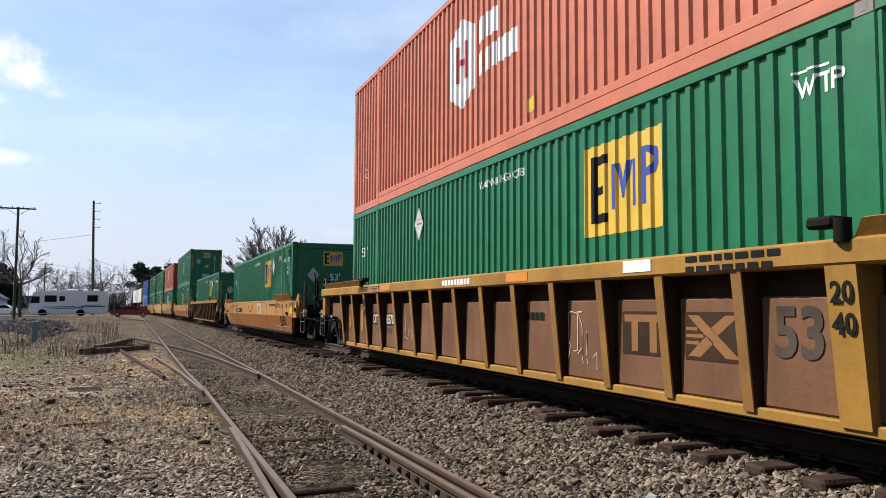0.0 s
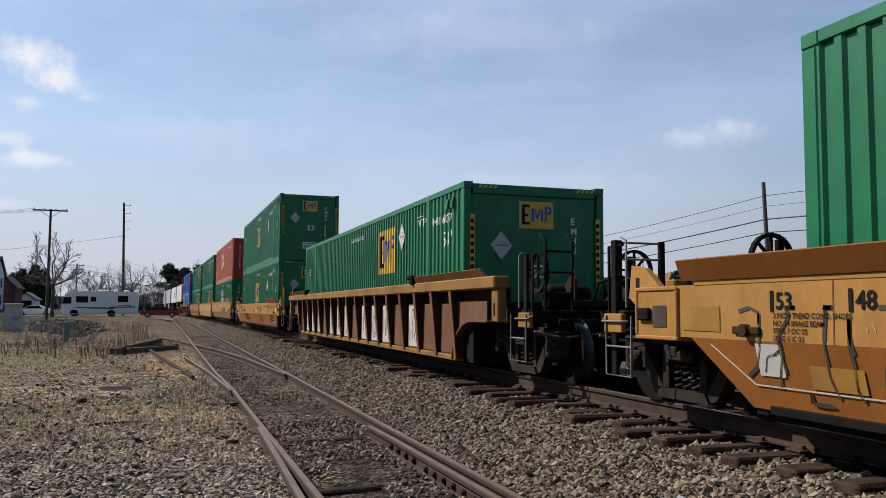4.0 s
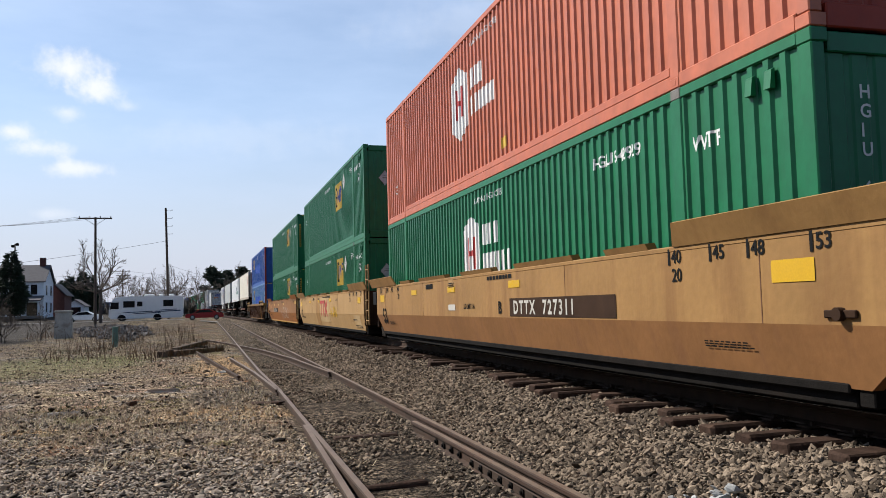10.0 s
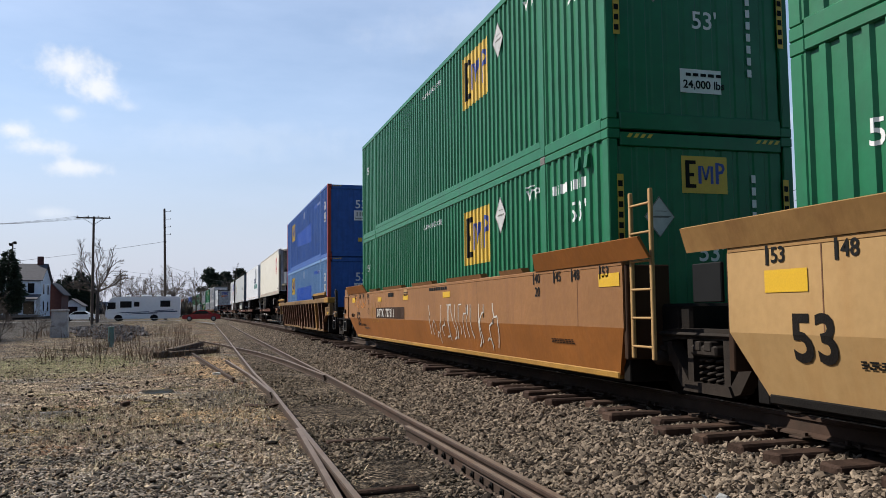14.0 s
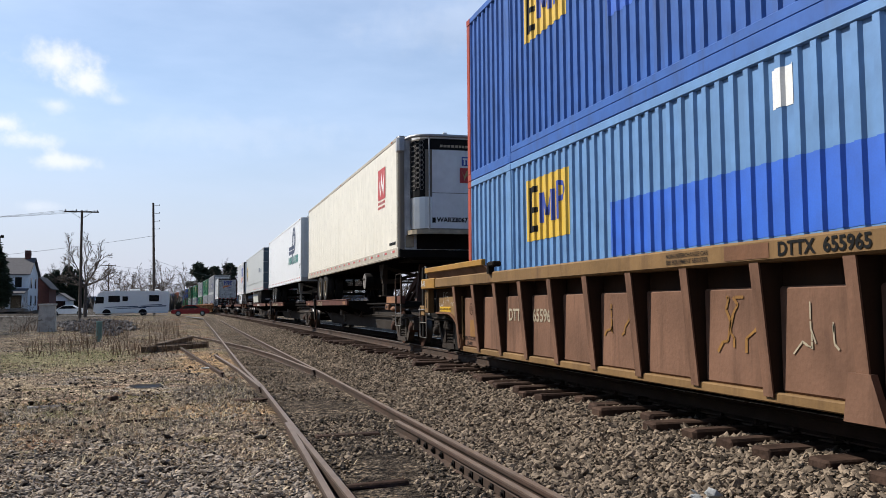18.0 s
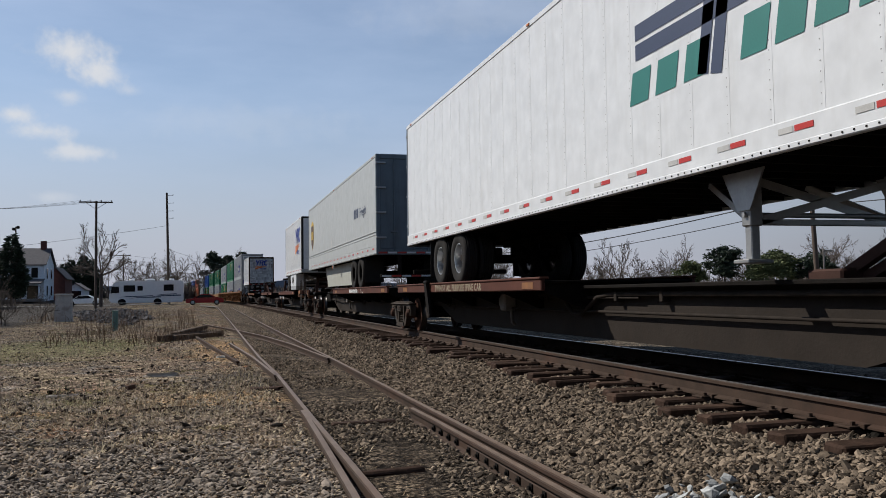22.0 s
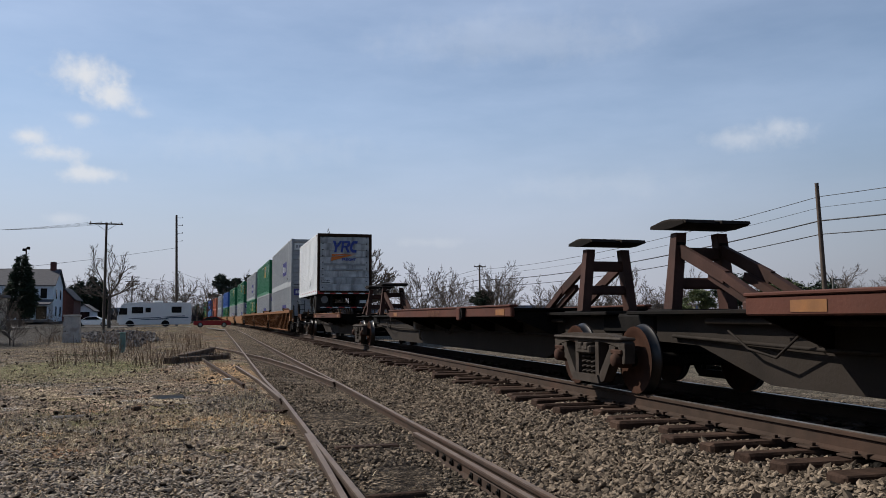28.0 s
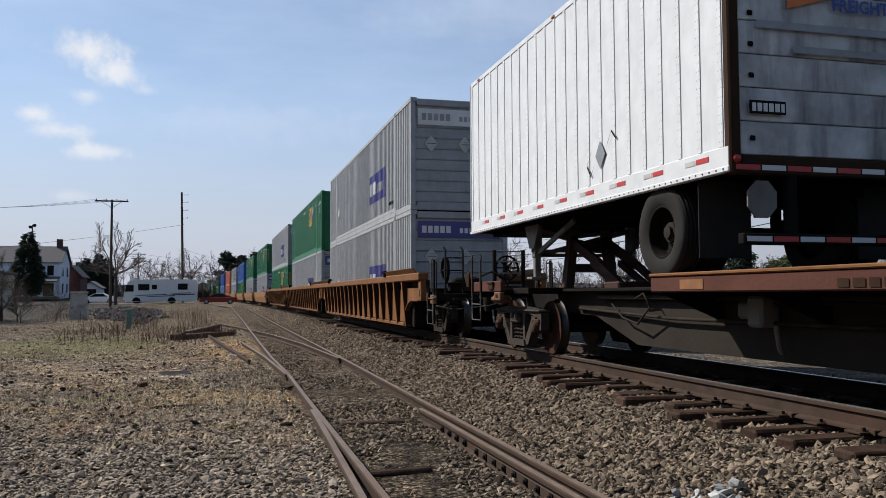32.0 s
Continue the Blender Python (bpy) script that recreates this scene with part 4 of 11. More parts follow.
scatter("soil_clods", [(-4.4, 1.0, 4.8, 9, 330), (-6, 1.0, 9, 15, 230), (-8, 0.9, 15, 26, 75), (-10, 0.7, 26, 42, 22)], 0.016, stone_material("soil_clod", (0.56, 0.44, 0.31), (0.06, 0.045, 0.033), (0.25, 0.19, 0.135)), "clods of brown soil and small stones on the yard ground", 16, sink=0.35, plain=True)
scatter("pale_gravel", [(3.05, 3.55, 4.1, 5.6, 260)], 0.032, ST_PALE, "small spill of pale crushed stone on the ballast", 8, sink=0.9)
# near-black stones stand in for the shade beneath the cars
scatter("oily_ballast", [(4.95, 6.6, 3.5, 16, 260)], 0.028, M["shade_stone"], "ballast between the main line rails, blackened for the shade under the train", 15, keep=lambda x, y: min(abs(y - t) for t in TIE_Y) > 0.125)
heap = lambda x, y: ((x + 4.9 + (y - 51) * .112) / (1.8 + (y - 51) * .05)) ** 2 + ((y - 67) / 17) ** 2 < 1 + .7 * noise.noise((x * .8, y * .3, 5))
scatter("rubble_heap", [(-12.5, -2.6, 48, 86, 75)], 0.075, stone_material("dark_rubble", (0.20, 0.185, 0.18), (0.03, 0.028, 0.028), (0.10, 0.094, 0.092)), "low heap of dark grey broken stone", 9, keep=heap, sink=0.6, plain=True)
scatter("dark_clods", [(-4.4, 1.0, 6.5, 10, 14), (-6.5, 1.0, 10, 16, 9), (-9, 0.9, 16, 28, 5), (-11, 0.7, 28, 46, 3)], 0.036, stone_material("dark_clod", (0.11, 0.085, 0.065), (0.012, 0.010, 0.008), (0.045, 0.034, 0.026)), "dark lumps of earth and rotten wood on the yard ground", 26, keep=lambda x, y: noise.noise((x * .7, y * .5, 31)) > -.15, sink=0.3, flat=0.7)

# ---- containers: 53 feet, high cube, with posts at the 40-foot points ----
CW, CH, CL = 1.295, 2.896, 8.077
POST40 = 6.096


class Wave:
    """The folds of a corrugated side: wave(y) is the depth of the sheet at y."""

    def __init__(self, bays, pitch, depth):
        self.pts = []
        for y0, y1 in bays:
            n = max(1, round((y1 - y0) / pitch))
            p = (y1 - y0) / n
            for i in range(n):
                for u, d in ((0, 0), (0.16, 0), (0.28, depth), (0.72, depth), (0.84, 0)):
                    self.pts.append((y0 + (i + u) * p, d))
            self.pts.append((y1, 0))
        self.folds = [y for y, d in self.pts]

    def __call__(self, y):
        pts = self.pts
        if y <= pts[0][0] or y >= pts[-1][0]:
            return 0.0
        lo, hi = 0, len(pts) - 1
        while hi - lo > 1:
            m = (lo + hi) // 2
            if pts[m][0] <= y:
                lo = m
            else:
                hi = m
        (a, da), (b, db) = pts[lo], pts[hi]
        return da + (db - da) * (y - a) / max(b - a, 1e-6)


WAVE = Wave([(-CL + 0.14, -POST40 - 0.09), (-POST40 + 0.09, POST40 - 0.09), (POST40 + 0.09, CL - 0.14)], 0.285, 0.036)
WAVE_FINE = Wave([(-CL + 0.14, -POST40 - 0.09), (-POST40 + 0.09, POST40 - 0.09), (POST40 + 0.09, CL - 0.14)], 0.207, 0.03)


def side_sheet(wave, sx):
    b, out = B(), CW - 0.012
    vs = []
    for y, d in wave.pts:
        x = sx * (out - d)
        vs += [(x, y, 0.15), (x, y, CH - 0.10)]
    return b.add(vs, [(2 * i, 2 * i + 2, 2 * i + 3, 2 * i + 1) for i in range(len(wave.pts) - 1)])


def end_sheet(ribbed):
    b = B()
    y = -CL + 0.03
    if ribbed:
        vs = []
        n = 9
        for i in range(n):
            z0, p = 0.22 + i * (CH - 0.42) / n, (CH - 0.42) / n
            for u, d in ((0, 0), (0.12, 0.03), (0.88, 0.03), (1, 0)):
                vs += [(-CW + 0.13, y + d, z0 + u * p), (CW - 0.13, y + d, z0 + u * p)]
        return b.add(vs, [(2 * i, 2 * i + 1, 2 * i + 3, 2 * i + 2) for i in range(len(vs) // 2 - 1)])
    vs = []
    n = 10
    for i in range(n):
        x0, p = -CW + 0.13 + i * (2 * CW - 0.26) / n, (2 * CW - 0.26) / n
        for u, d in ((0, 0.012), (0.1, 0.012), (0.2, 0.0), (0.8, 0.0), (0.9, 0.012)):
            vs += [(x0 + u * p, y + d, 0.2), (x0 + u * p, y + d, CH - 0.2)]
    return b.add(vs, [(2 * i, 2 * i + 2, 2 * i + 3, 2 * i + 1) for i in range(len(vs) // 2 - 1)])


def casting(x, y, z, sx, sy):
    b = B()
    b.cbox(min(x, x + sx * 0.165), max(x, x + sx * 0.165), min(y, y + sy * 0.18), max(y, y + sy * 0.18), z, z + 0.118, 0.01)
    return b


def container(paint, s, z, label, marks, wave=WAVE_FINE, ribbed_end=False, post=None, end_paint=None, detail=True, group="freight containers"):
    """s: where its near end stands at the start."""
    ob = thing("shipping_container", label, "container", group)
    p, q = M[paint], M[post or paint]
    k = ("box", id(wave))
    for sx in (-1, 1):
        part("side_panel", lambda: side_sheet(wave, sx), p, ob, key=(*k, "side", sx))
        part("bottom_rail", lambda: B().cbox(sx * CW - (0.06 if sx > 0 else 0), sx * CW + (0 if sx > 0 else 0.06), -CL + 0.17, CL - 0.17, 0.0, 0.155).cbox(*sorted((sx * (CW + .001), sx * (CW - .05))), -POST40 + .09, POST40 - .09, 0.15, 0.25, 0.008), p, ob, key=(*k, "brail", sx))
        part("top_rail", lambda: B().cbox(sx * CW - (0.07 if sx > 0 else 0), sx * CW + (0 if sx > 0 else 0.07), -CL + 0.17, CL - 0.17, CH - 0.11, CH), p, ob, key=(*k, "trail", sx))
        for sy in (-1, 1):
            part("corner_post", lambda: B().cbox(*sorted((sx * CW, sx * (CW - 0.13))), *sorted((sy * CL, sy * (CL - 0.15))), 0.118, CH - 0.118), q, ob, key=(*k, "cpost", sx, sy))
            for zz in (0, CH - 0.118):
                part("corner_casting", lambda: casting(sx * (CW + 0.002), sy * (CL + 0.002), zz, -sx, -sy), q, ob, key=(*k, "cast", sx, sy, zz))
            part("intermediate_post", lambda: B().cbox(*sorted((sx * (CW + 0.003), sx * (CW - 0.08))), sy * POST40 - 0.09, sy * POST40 + 0.09, 0.10, CH - 0.10), p, ob, key=(*k, "ipost", sx, sy))
            if detail:
                for zz in (-0.002, CH - 0.116):
                    part("stacking_casting", lambda: B().cbox(*sorted((sx * (CW + 0.008), sx * (CW - 0.15))), sy * POST40 - 0.09, sy * POST40 + 0.09, zz, zz + 0.118).cbox(*sorted((sx * (CW + 0.010), sx * (CW + 0.006))), sy * POST40 - 0.03, sy * POST40 + 0.03, zz + 0.035, zz + 0.085, 0.001), M["galv"] if (sy < 0 and zz > 1) else p, ob, key=(*k, "icast", sx, sy, zz, zz > 1 and sy < 0))
    part("end_panel", lambda: end_sheet(ribbed_end), M[end_paint or paint], ob, key=(*k, "end", ribbed_end))
    part("end_sill", lambda: B().cbox(-CW + 0.165, CW - 0.165, -CL, -CL + 0.08, 0.0, 0.21), M[end_paint or paint], ob, key=(*k, "sill"))
    part("end_header", lambda: B().cbox(-CW + 0.165, CW - 0.165, -CL, -CL + 0.08, CH - 0.20, CH - 0.03), M[end_paint or paint], ob, key=(*k, "header"))
    part("door_panel", lambda: B().cbox(-CW + 0.13, -0.01, CL - 0.09, CL - 0.02, 0.12, CH - 0.1).cbox(0.01, CW - 0.13, CL - 0.09, CL - 0.02, 0.12, CH - 0.1), p, ob, key=(*k, "doors"))
    part("roof_panel", lambda: B().box(-CW + 0.06, CW - 0.06, -CL + 0.1, CL - 0.1, CH - 0.06, CH - 0.02), p, ob, key=(*k, "roof"))
    part("floor_pan", lambda: B().box(-CW + 0.06, CW - 0.06, -CL + 0.1, CL - 0.1, 0.03, 0.14), M["steel_dark"], ob, key=(*k, "floor"))
    for f in marks:
        f(ob, wave)
    return ride(ob, s + CL, z)


# marks; on a side u runs from the far end (-CL) to the near end (CL), v is the height; on an end u runs from the left
def on_side(flat, name, m, u, v, label="", dz=0.0):
    return lambda ob, wave: lay(flat, name, M[m], ob, "x", u, v, CW - 0.012 + dz, wave, label)


def on_end(flat, name, m, u, v, label="", dz=0.0):
    return lambda ob, wave: lay(flat, name, M[m], ob, "y", u, v, CL - 0.028 + dz, None, label)


def on_side_plate(flat, name, m, u, v, label="", dz=0.0):
    """A stiff plate screwed over the folds of the side."""
    return lambda ob, wave: lay(flat, name, M[m], ob, "x", u, v, CW - 0.008 + dz, None, label)


HEX = [(0, 0.30), (0.13, 0.36), (0.26, 0.30), (0.26, 0.06), (0.13, 0), (0, 0.06)]


def logo_yellow_panel(u, v, w, h, put):
    """Square yellow panel with three heavy upright shapes, black, blue and blue."""
    e = [rect(w * .08, h * .14, w * .17, h * .88), rect(w * .17, h * .78, w * .31, h * .88), rect(w * .17, h * .45, w * .27, h * .54), rect(w * .17, h * .14, w * .31, h * .24)]
    m = [rect(w * .36, h * .26, w * .43, h * .74), [(w * .43, h * .74), (w * .50, h * .36), (w * .55, h * .36), (w * .47, h * .74)], [(w * .50, h * .36), (w * .58, h * .74), (w * .63, h * .74), (w * .55, h * .36)], rect(w * .63, h * .26, w * .69, h * .74)]
    p = [rect(w * .74, h * .26, w * .81, h * .84), [(w * .81, h * .84), (w * .92, h * .80), (w * .95, h * .68), (w * .90, h * .55), (w * .81, h * .52), (w * .81, h * .60), (w * .87, h * .63), (w * .89, h * .69), (w * .86, h * .75), (w * .81, h * .77)]]
    return [put(shapes([rect(0, 0, w, h)]), "logo_panel", "logo_yellow", u, v, "yellow square logo panel"),
            put(shapes(e), "logo_shape", "black", u, v, "", 0.003), put(shapes(m + p), "logo_shape", "logo_blue", u, v, "", 0.003)]


def placard(u, v, r, put):
    put = on_side_plate if put is on_side else put
    rim = [[(x * r * .82 * a, z * r * a), (x2 * r * .82 * a, z2 * r * a), (x2 * r * .82 * b, z2 * r * b), (x * r * .82 * b, z * r * b)] for (x, z), (x2, z2) in (((0, -1), (1, 0)), ((1, 0), (0, 1)), ((0, 1), (-1, 0)), ((-1, 0), (0, -1))) for a, b in ((1.0, .94),)]
    return [put(shapes([[(0, -r), (r * .82, 0), (0, r), (-r * .82, 0)]]), "placard_holder", "placard", u, v, "diamond-shaped pale metal placard holder"),
            put(shapes(rim), "placard_rim", "galv", u, v, "", 0.006), put(shapes([rect(-r * .46, -.012, r * .46, .012, .05), rect(-r * .34, r * .26, r * .34, r * .29, .05)]), "placard_bar", "galv", u, v, "", 0.004)]


def number_bars(u, v, n, w, h, put, m="white", seed=3, gap=0.35):
    return [put(bars(n, w, h, gap, seed), "lettering", m, u, v)]


def words(txt, u, v, h, put, m="white", bold=0.004, spacing=1.0):
    return [put(text_flat(txt, h, bold, spacing), "lettering", m, u, v)]


def hub_mark(u, v, k, put, m="white"):
    hx = [[(x * k / .26, y * k * 1.05 / .26) for x, y in HEX]]
    cut = [rect(k * .28, k * .45, k * .38, k * 1.05), rect(k * .62, k * .45, k * .72, k * 1.05), rect(k * .38, k * .70, k * .62, k * .80)]
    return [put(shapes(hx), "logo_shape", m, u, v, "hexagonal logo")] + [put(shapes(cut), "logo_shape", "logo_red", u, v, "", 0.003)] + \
        [put(shapes([rect(k * (1.15 + .28 * i), k * .85, k * (1.36 + .28 * i), k * 1.22) for i in range(3)] + [rect(k * (1.15 + .24 * i), k * .35, k * (1.33 + .24 * i), k * .70) for i in range(6)]), "logo_block", m, u, v)]


def vents(u, put):
    return [lambda ob, wave: [part("vent", lambda: B().add([(-CW - x, -u - dy + w, CH - z) for w in (-.045, .045) for x, z in ((-.02, .20), (.012, .22), (.035, .38), (-.02, .38))], [(0, 1, 2, 3), (7, 6, 5, 4), (0, 4, 5, 1), (1, 5, 6, 2), (2, 6, 7, 3), (3, 7, 4, 0)]), ob.children[0].data.materials[0], ob, "small hooded vent", key=("vent", round(u + dy, 2))) for dy in (0, 0.26)]]


def upright(txt, u, v, h, m="white"):
    """Letters set one below another on an end."""
    return [on_end(text_flat("\n".join(txt), h, 0.003), "lettering", m, u, v)]


BOX_NUMBERS = {4: "EMHU 651839", 9: "EMHU 265129", 10: "EMHU 654300", 7: "EMHU 265410", 5: "EMHU 650471"}


def green_marks(upper=False, seed=1, style=(2.3, 1.56, 4.3, 2.28)):
    """The marks of a green container."""
    S, E = on_side, on_end
    lu, lv, pu, pv = style
    m = logo_yellow_panel(lu, lv, 1.45, 0.98, S)
    m += placard(pu, pv, 0.30, S)
    m += words("53'", 6.95, 1.5 if lu < 0 else 1.88, 0.26, S) + words("WTP", 5.42 if lu > 0 else 6.2, 2.36, 0.15, S) + [S(shapes([rect(5.4, 2.55, 5.75, 2.57)]), "lettering", "white", 0 if lu > 0 else .78, 0)]
    m += (words(BOX_NUMBERS[seed], 6.28 if lu > 0 else 4.45, 2.30, 0.14, S) if seed in BOX_NUMBERS else number_bars(6.4 if lu > 0 else 4.45, 2.30, 8, 0.075, 0.13, S, seed=seed, gap=.75)) + words("WARNING HIGH CUBE", -0.75, 2.5, 0.105, S, bold=.002)
    m += words("53'", -7.3, 1.9, 0.2, S)
    m += logo_yellow_panel(-0.30, 2.15, 0.64, 0.46, E) + placard(-0.62, 1.85, 0.25, E)
    m += words("53'", -0.1, 1.32 if seed % 2 else 1.68, 0.22, E) + [E(text_flat("24,000 lbs", 0.10, 0.003), "lettering", "black", -0.24, 0.56, "", 0.004), E(shapes([rect(-0.28, 0.50, 0.30, 0.80)]), "notice", "white", 0, 0, "white notice with black lettering"), E(bars(5, .07, .04, .4, 5), "lettering", "black", -0.2, 0.71, "", 0.004)]
    m += upright(BOX_NUMBERS[seed], 0.66, 2.24, 0.115) if seed in BOX_NUMBERS else [E(shapes([rect(0.69, 2.30 - i * .155, 0.75, 2.40 - i * .155) for i in range(11)]), "lettering", "white", 0, 0)]
    if seed % 2:
        for x in (-1.19, 1.13):
            m += [E(shapes([rect(x, 1.15, x + 0.085, 2.35)]), "warning_strip", "logo_yellow", 0, 0, "yellow and black warning strip", 0.032),
                  E(shapes([rect(x + .01, 1.2 + i * .125, x + .07, 1.27 + i * .125) for i in range(9)]), "lettering", "black", 0, 0, "", 0.036)]
        m += [E(shapes([[(x + i * .09, CH - .10), (x + .05 + i * .09, CH - .10), (x + .09 + i * .09, CH - .05), (x + .04 + i * .09, CH - .05)] for x in (-1.05, .75) for i in range(4)]), "hazard_strip", "hazard", 0, 0, "", 0.03)]
    return m + vents(7.25, S)


def hub_marks(paint):
    S, E = on_side, on_end
    m = hub_mark(-1.9 if paint == "orange" else -1.4, 0.95, 0.98, S) + words("53'", 6.9, 0.75, 0.24, S) + words("WTP", 6.35, 2.2, 0.15, S) + words("HGIU 642929" if paint == "green" else "HGIU 635645", 4.15, 2.38, 0.14, S)
    m += words("WARNING HIGH CUBE", -0.75, 2.55, 0.105, S, bold=.002) + words("53'", -7.2, 0.7, 0.2, S)
    m += [S(shapes([rect(0.86, 0.38, 1.08, 0.56)]), "sticker", "logo_yellow", 0, 0, "yellow sticker")]
    m += hub_mark(-0.48, 2.0, 0.36, E) + words("53'", -0.15, 1.35, 0.2, E)
    m += [E(shapes([rect(-0.18, 0.62, 0.28, 0.86)]), "notice", "white", 0, 0, "white notice with black lettering"), E(text_flat("24,000 lbs", 0.08, 0.003), "lettering", "black", -0.16, 0.66, "", 0.004)]
    m += upright("HGIU 642929" if paint == "green" else "HGIU 635645", -0.84, 2.34, 0.11)
    m += [E(shapes([rect(1.12, 1.25 + i * .07, 1.18, 1.3 + i * .07) for i in range(16)]), "lettering", "white", 0, 0, "", 0.032)]
    return m + vents(7.3, S)


def blue_marks(lower):
    S, E = on_side, on_end
    m = []
    m += logo_yellow_panel(-5.45, 1.65, 1.4, 0.88, S)
    m += [S(shapes([[(-2.9, 1.3), (2.93, 1.3), (2.93, 1.92), (-2.9, 1.92)]] if lower else [[(-2.87, 1.2), (2.92, 1.0), (2.92, 1.88), (-2.87, 1.82)]]), "paint_panel", "brightblue", 0, 0, "bright blue slanted panel")]
    m += [S(shapes([rect(-0.1, 2.35, 0.18, 2.68)]), "notice", "white", 0, 0, "small white notice"), S(shapes([rect(3.9, 2.36, 5.8, 2.5)]), "paint_panel", "brightblue", 0, 0)]
    m += number_bars(4.95, 2.38, 7, 0.07, 0.1, S, seed=4, gap=.7)
    m += words("53", 6.93, 1.95, 0.33, S)
    m += [S(shapes([rect(6.92, 1.46, 7.44, 1.84)]), "notice", "white", 0, 0, "white clearance notice"), S(text_flat('110"', 0.16, 0.006), "lettering", "black", 6.98, 1.63, "", 0.004), S(text_flat("INSIDE HGHT", 0.058, 0.002), "lettering", "black", 6.95, 1.51, "", 0.004)]
    m += words("53", -0.2, 1.94, 0.33, E)
    m += [E(shapes([rect(-0.24, 1.45, 0.26, 1.85)]), "notice", "white", 0, 0, "white clearance notice"), E(text_flat('110"', 0.17, 0.005), "lettering", "black", -0.18, 1.62, "", 0.004), E(text_flat("INSIDE HGHT", 0.055, 0.002), "lettering", "black", -0.2, 1.50, "", 0.004),
          E(shapes([rect(0.67, 2.25 - i * .13, 0.74, 2.33 - i * .13) for i in range(9)]), "lettering", "white", 0, 0), E(shapes([rect(-0.08, 0.6, 0.08, 0.76)]), "sticker", "logo_yellow", 0, 0)]
    m += [E(shapes([[(x + i * .09, CH - .10), (x + .05 + i * .09, CH - .10), (x + .09 + i * .09, CH - .05), (x + .04 + i * .09, CH - .05)] for x in (-1.1, .8) for i in range(4)]), "hazard_strip", "hazard", 0, 0, "", 0.03)]
    return m


def grey_marks(lower):
    S, E = on_side, on_end
    m = [S(shapes([rect(1.9, 0.75, 4.6, 1.65)]), "logo_panel", "logo_purple", 0, 0, "purple logo panel"), S(shapes([rect(2.05 + i * .26, 1.0, 2.24 + i * .26, 1.4) for i in range(4)]), "logo_block", "white", 0, 0, "", 0.004), S(shapes([rect(3.3 + i * .2, 1.0, 3.42 + i * .2, 1.28) for i in range(5)]), "logo_block", "grey", 0, 0, "", 0.004)]
    m += placard(-5.4, 1.2, 0.2, S) + placard(-5.05, 1.2, 0.2, S) + number_bars(5.2, 0.4, 6, 0.1, 0.1, S, "black", 6)
    m += [E(shapes([rect(-1.1, 2.2, 1.1, 2.62)]), "logo_panel", "white" if not lower else "logo_purple", 0, 0, "wide logo panel"), E(shapes([rect(-1.0 + i * .16, 2.32, -0.88 + i * .16, 2.5) for i in range(5)] + [rect(0.0 + i * .13, 2.32, 0.09 + i * .13, 2.45) for i in range(7)]), "logo_block", "grey" if not lower else "white", 0, 0, "", 0.004)]
    m += placard(-0.75, 1.72, 0.24, E) + placard(0.15, 1.72, 0.24, E)
    return m

# ---- railway trucks, well cars and spine cars ----
WHEEL_R = 0.42
WHEELS = []


def wheel_build():
    prof = [(-0.07, 0.0), (-0.07, 0.10), (-0.05, 0.13), (-0.035, 0.30), (-0.065, 0.345), (-0.065, WHEEL_R - 0.003)]
    b = B().lathe(prof, (0, 0, 0), 0, 28)
    prof2 = [(0.07, WHEEL_R + 0.028), (0.07, 0.345), (0.03, 0.30), (0.02, 0.13), (0.06, 0.10), (0.06, 0.0)]
    b.lathe(prof2, (0, 0, 0), 0, 28)
    # marks that turn with the wheel
    for k in range(3):
        a = k * math.tau / 3
        b.box(-0.085, -0.065, 0.055 * math.cos(a) - 0.016, 0.055 * math.cos(a) + 0.016, 0.055 * math.sin(a) - 0.016, 0.055 * math.sin(a) + 0.016)
    return b


def tread_build():
    return B().lathe([(-0.065, WHEEL_R - 0.004), (0.035, WHEEL_R), (0.045, WHEEL_R + 0.024), (0.062, WHEEL_R + 0.03), (0.072, WHEEL_R + 0.02)], (0, 0, 0), 0, 36)


def sideframe_build():
    """Cast side frame in the plane of the wheels, with its two windows and the spring opening."""
    b = B()
    x0, x1 = -0.07, 0.07
    # top member, struts and spring seat as separate solids, leaving the windows open
    b.prism([(-1.08, 0.50), (-1.08, 0.63), (-0.95, 0.70), (-0.55, 0.74), (0.55, 0.74), (0.95, 0.70), (1.08, 0.63), (1.08, 0.50), (0.98, 0.50), (0.90, 0.58), (0.55, 0.63), (-0.55, 0.63), (-0.90, 0.58), (-0.98, 0.50)], 0, x0, x1)
    for s in (-1, 1):
        b.prism([(s * 0.70, 0.60), (s * 0.84, 0.58), (s * 0.50, 0.14), (s * 0.36, 0.10), (s * 0.34, 0.18)], 0, x0, x1)
        b.prism([(s * 0.26, 0.66), (s * 0.36, 0.66), (s * 0.36, 0.14), (s * 0.26, 0.14)], 0, x0, x1)
        b.prism([(s * 0.66, 0.60), (s * 0.72, 0.60), (s * 0.74, 0.38), (s * 0.68, 0.38)], 0, x0, x1)
        b.prism([(s * 1.02, 0.56), (s * 1.09, 0.56), (s * 1.07, 0.38), (s * 1.01, 0.38)], 0, x0, x1)
    b.prism([(-0.42, 0.10), (0.42, 0.10), (0.36, 0.20), (-0.36, 0.20)], 0, x0 - 0.03, x1 + 0.03)
    b.cbox(-0.11, 0.11, -1.05, 1.05, 0.655, 0.70, 0.02)
    return b


def spring_build():
    b = B()
    for y in (-0.14, 0.0, 0.14):
        pts = [(0.055 * math.cos(k * 0.9), y + 0.055 * math.sin(k * 0.9), 0.20 + k * 0.0092) for k in range(29)]
        b.tube(pts, 0.016, 6)
    return b


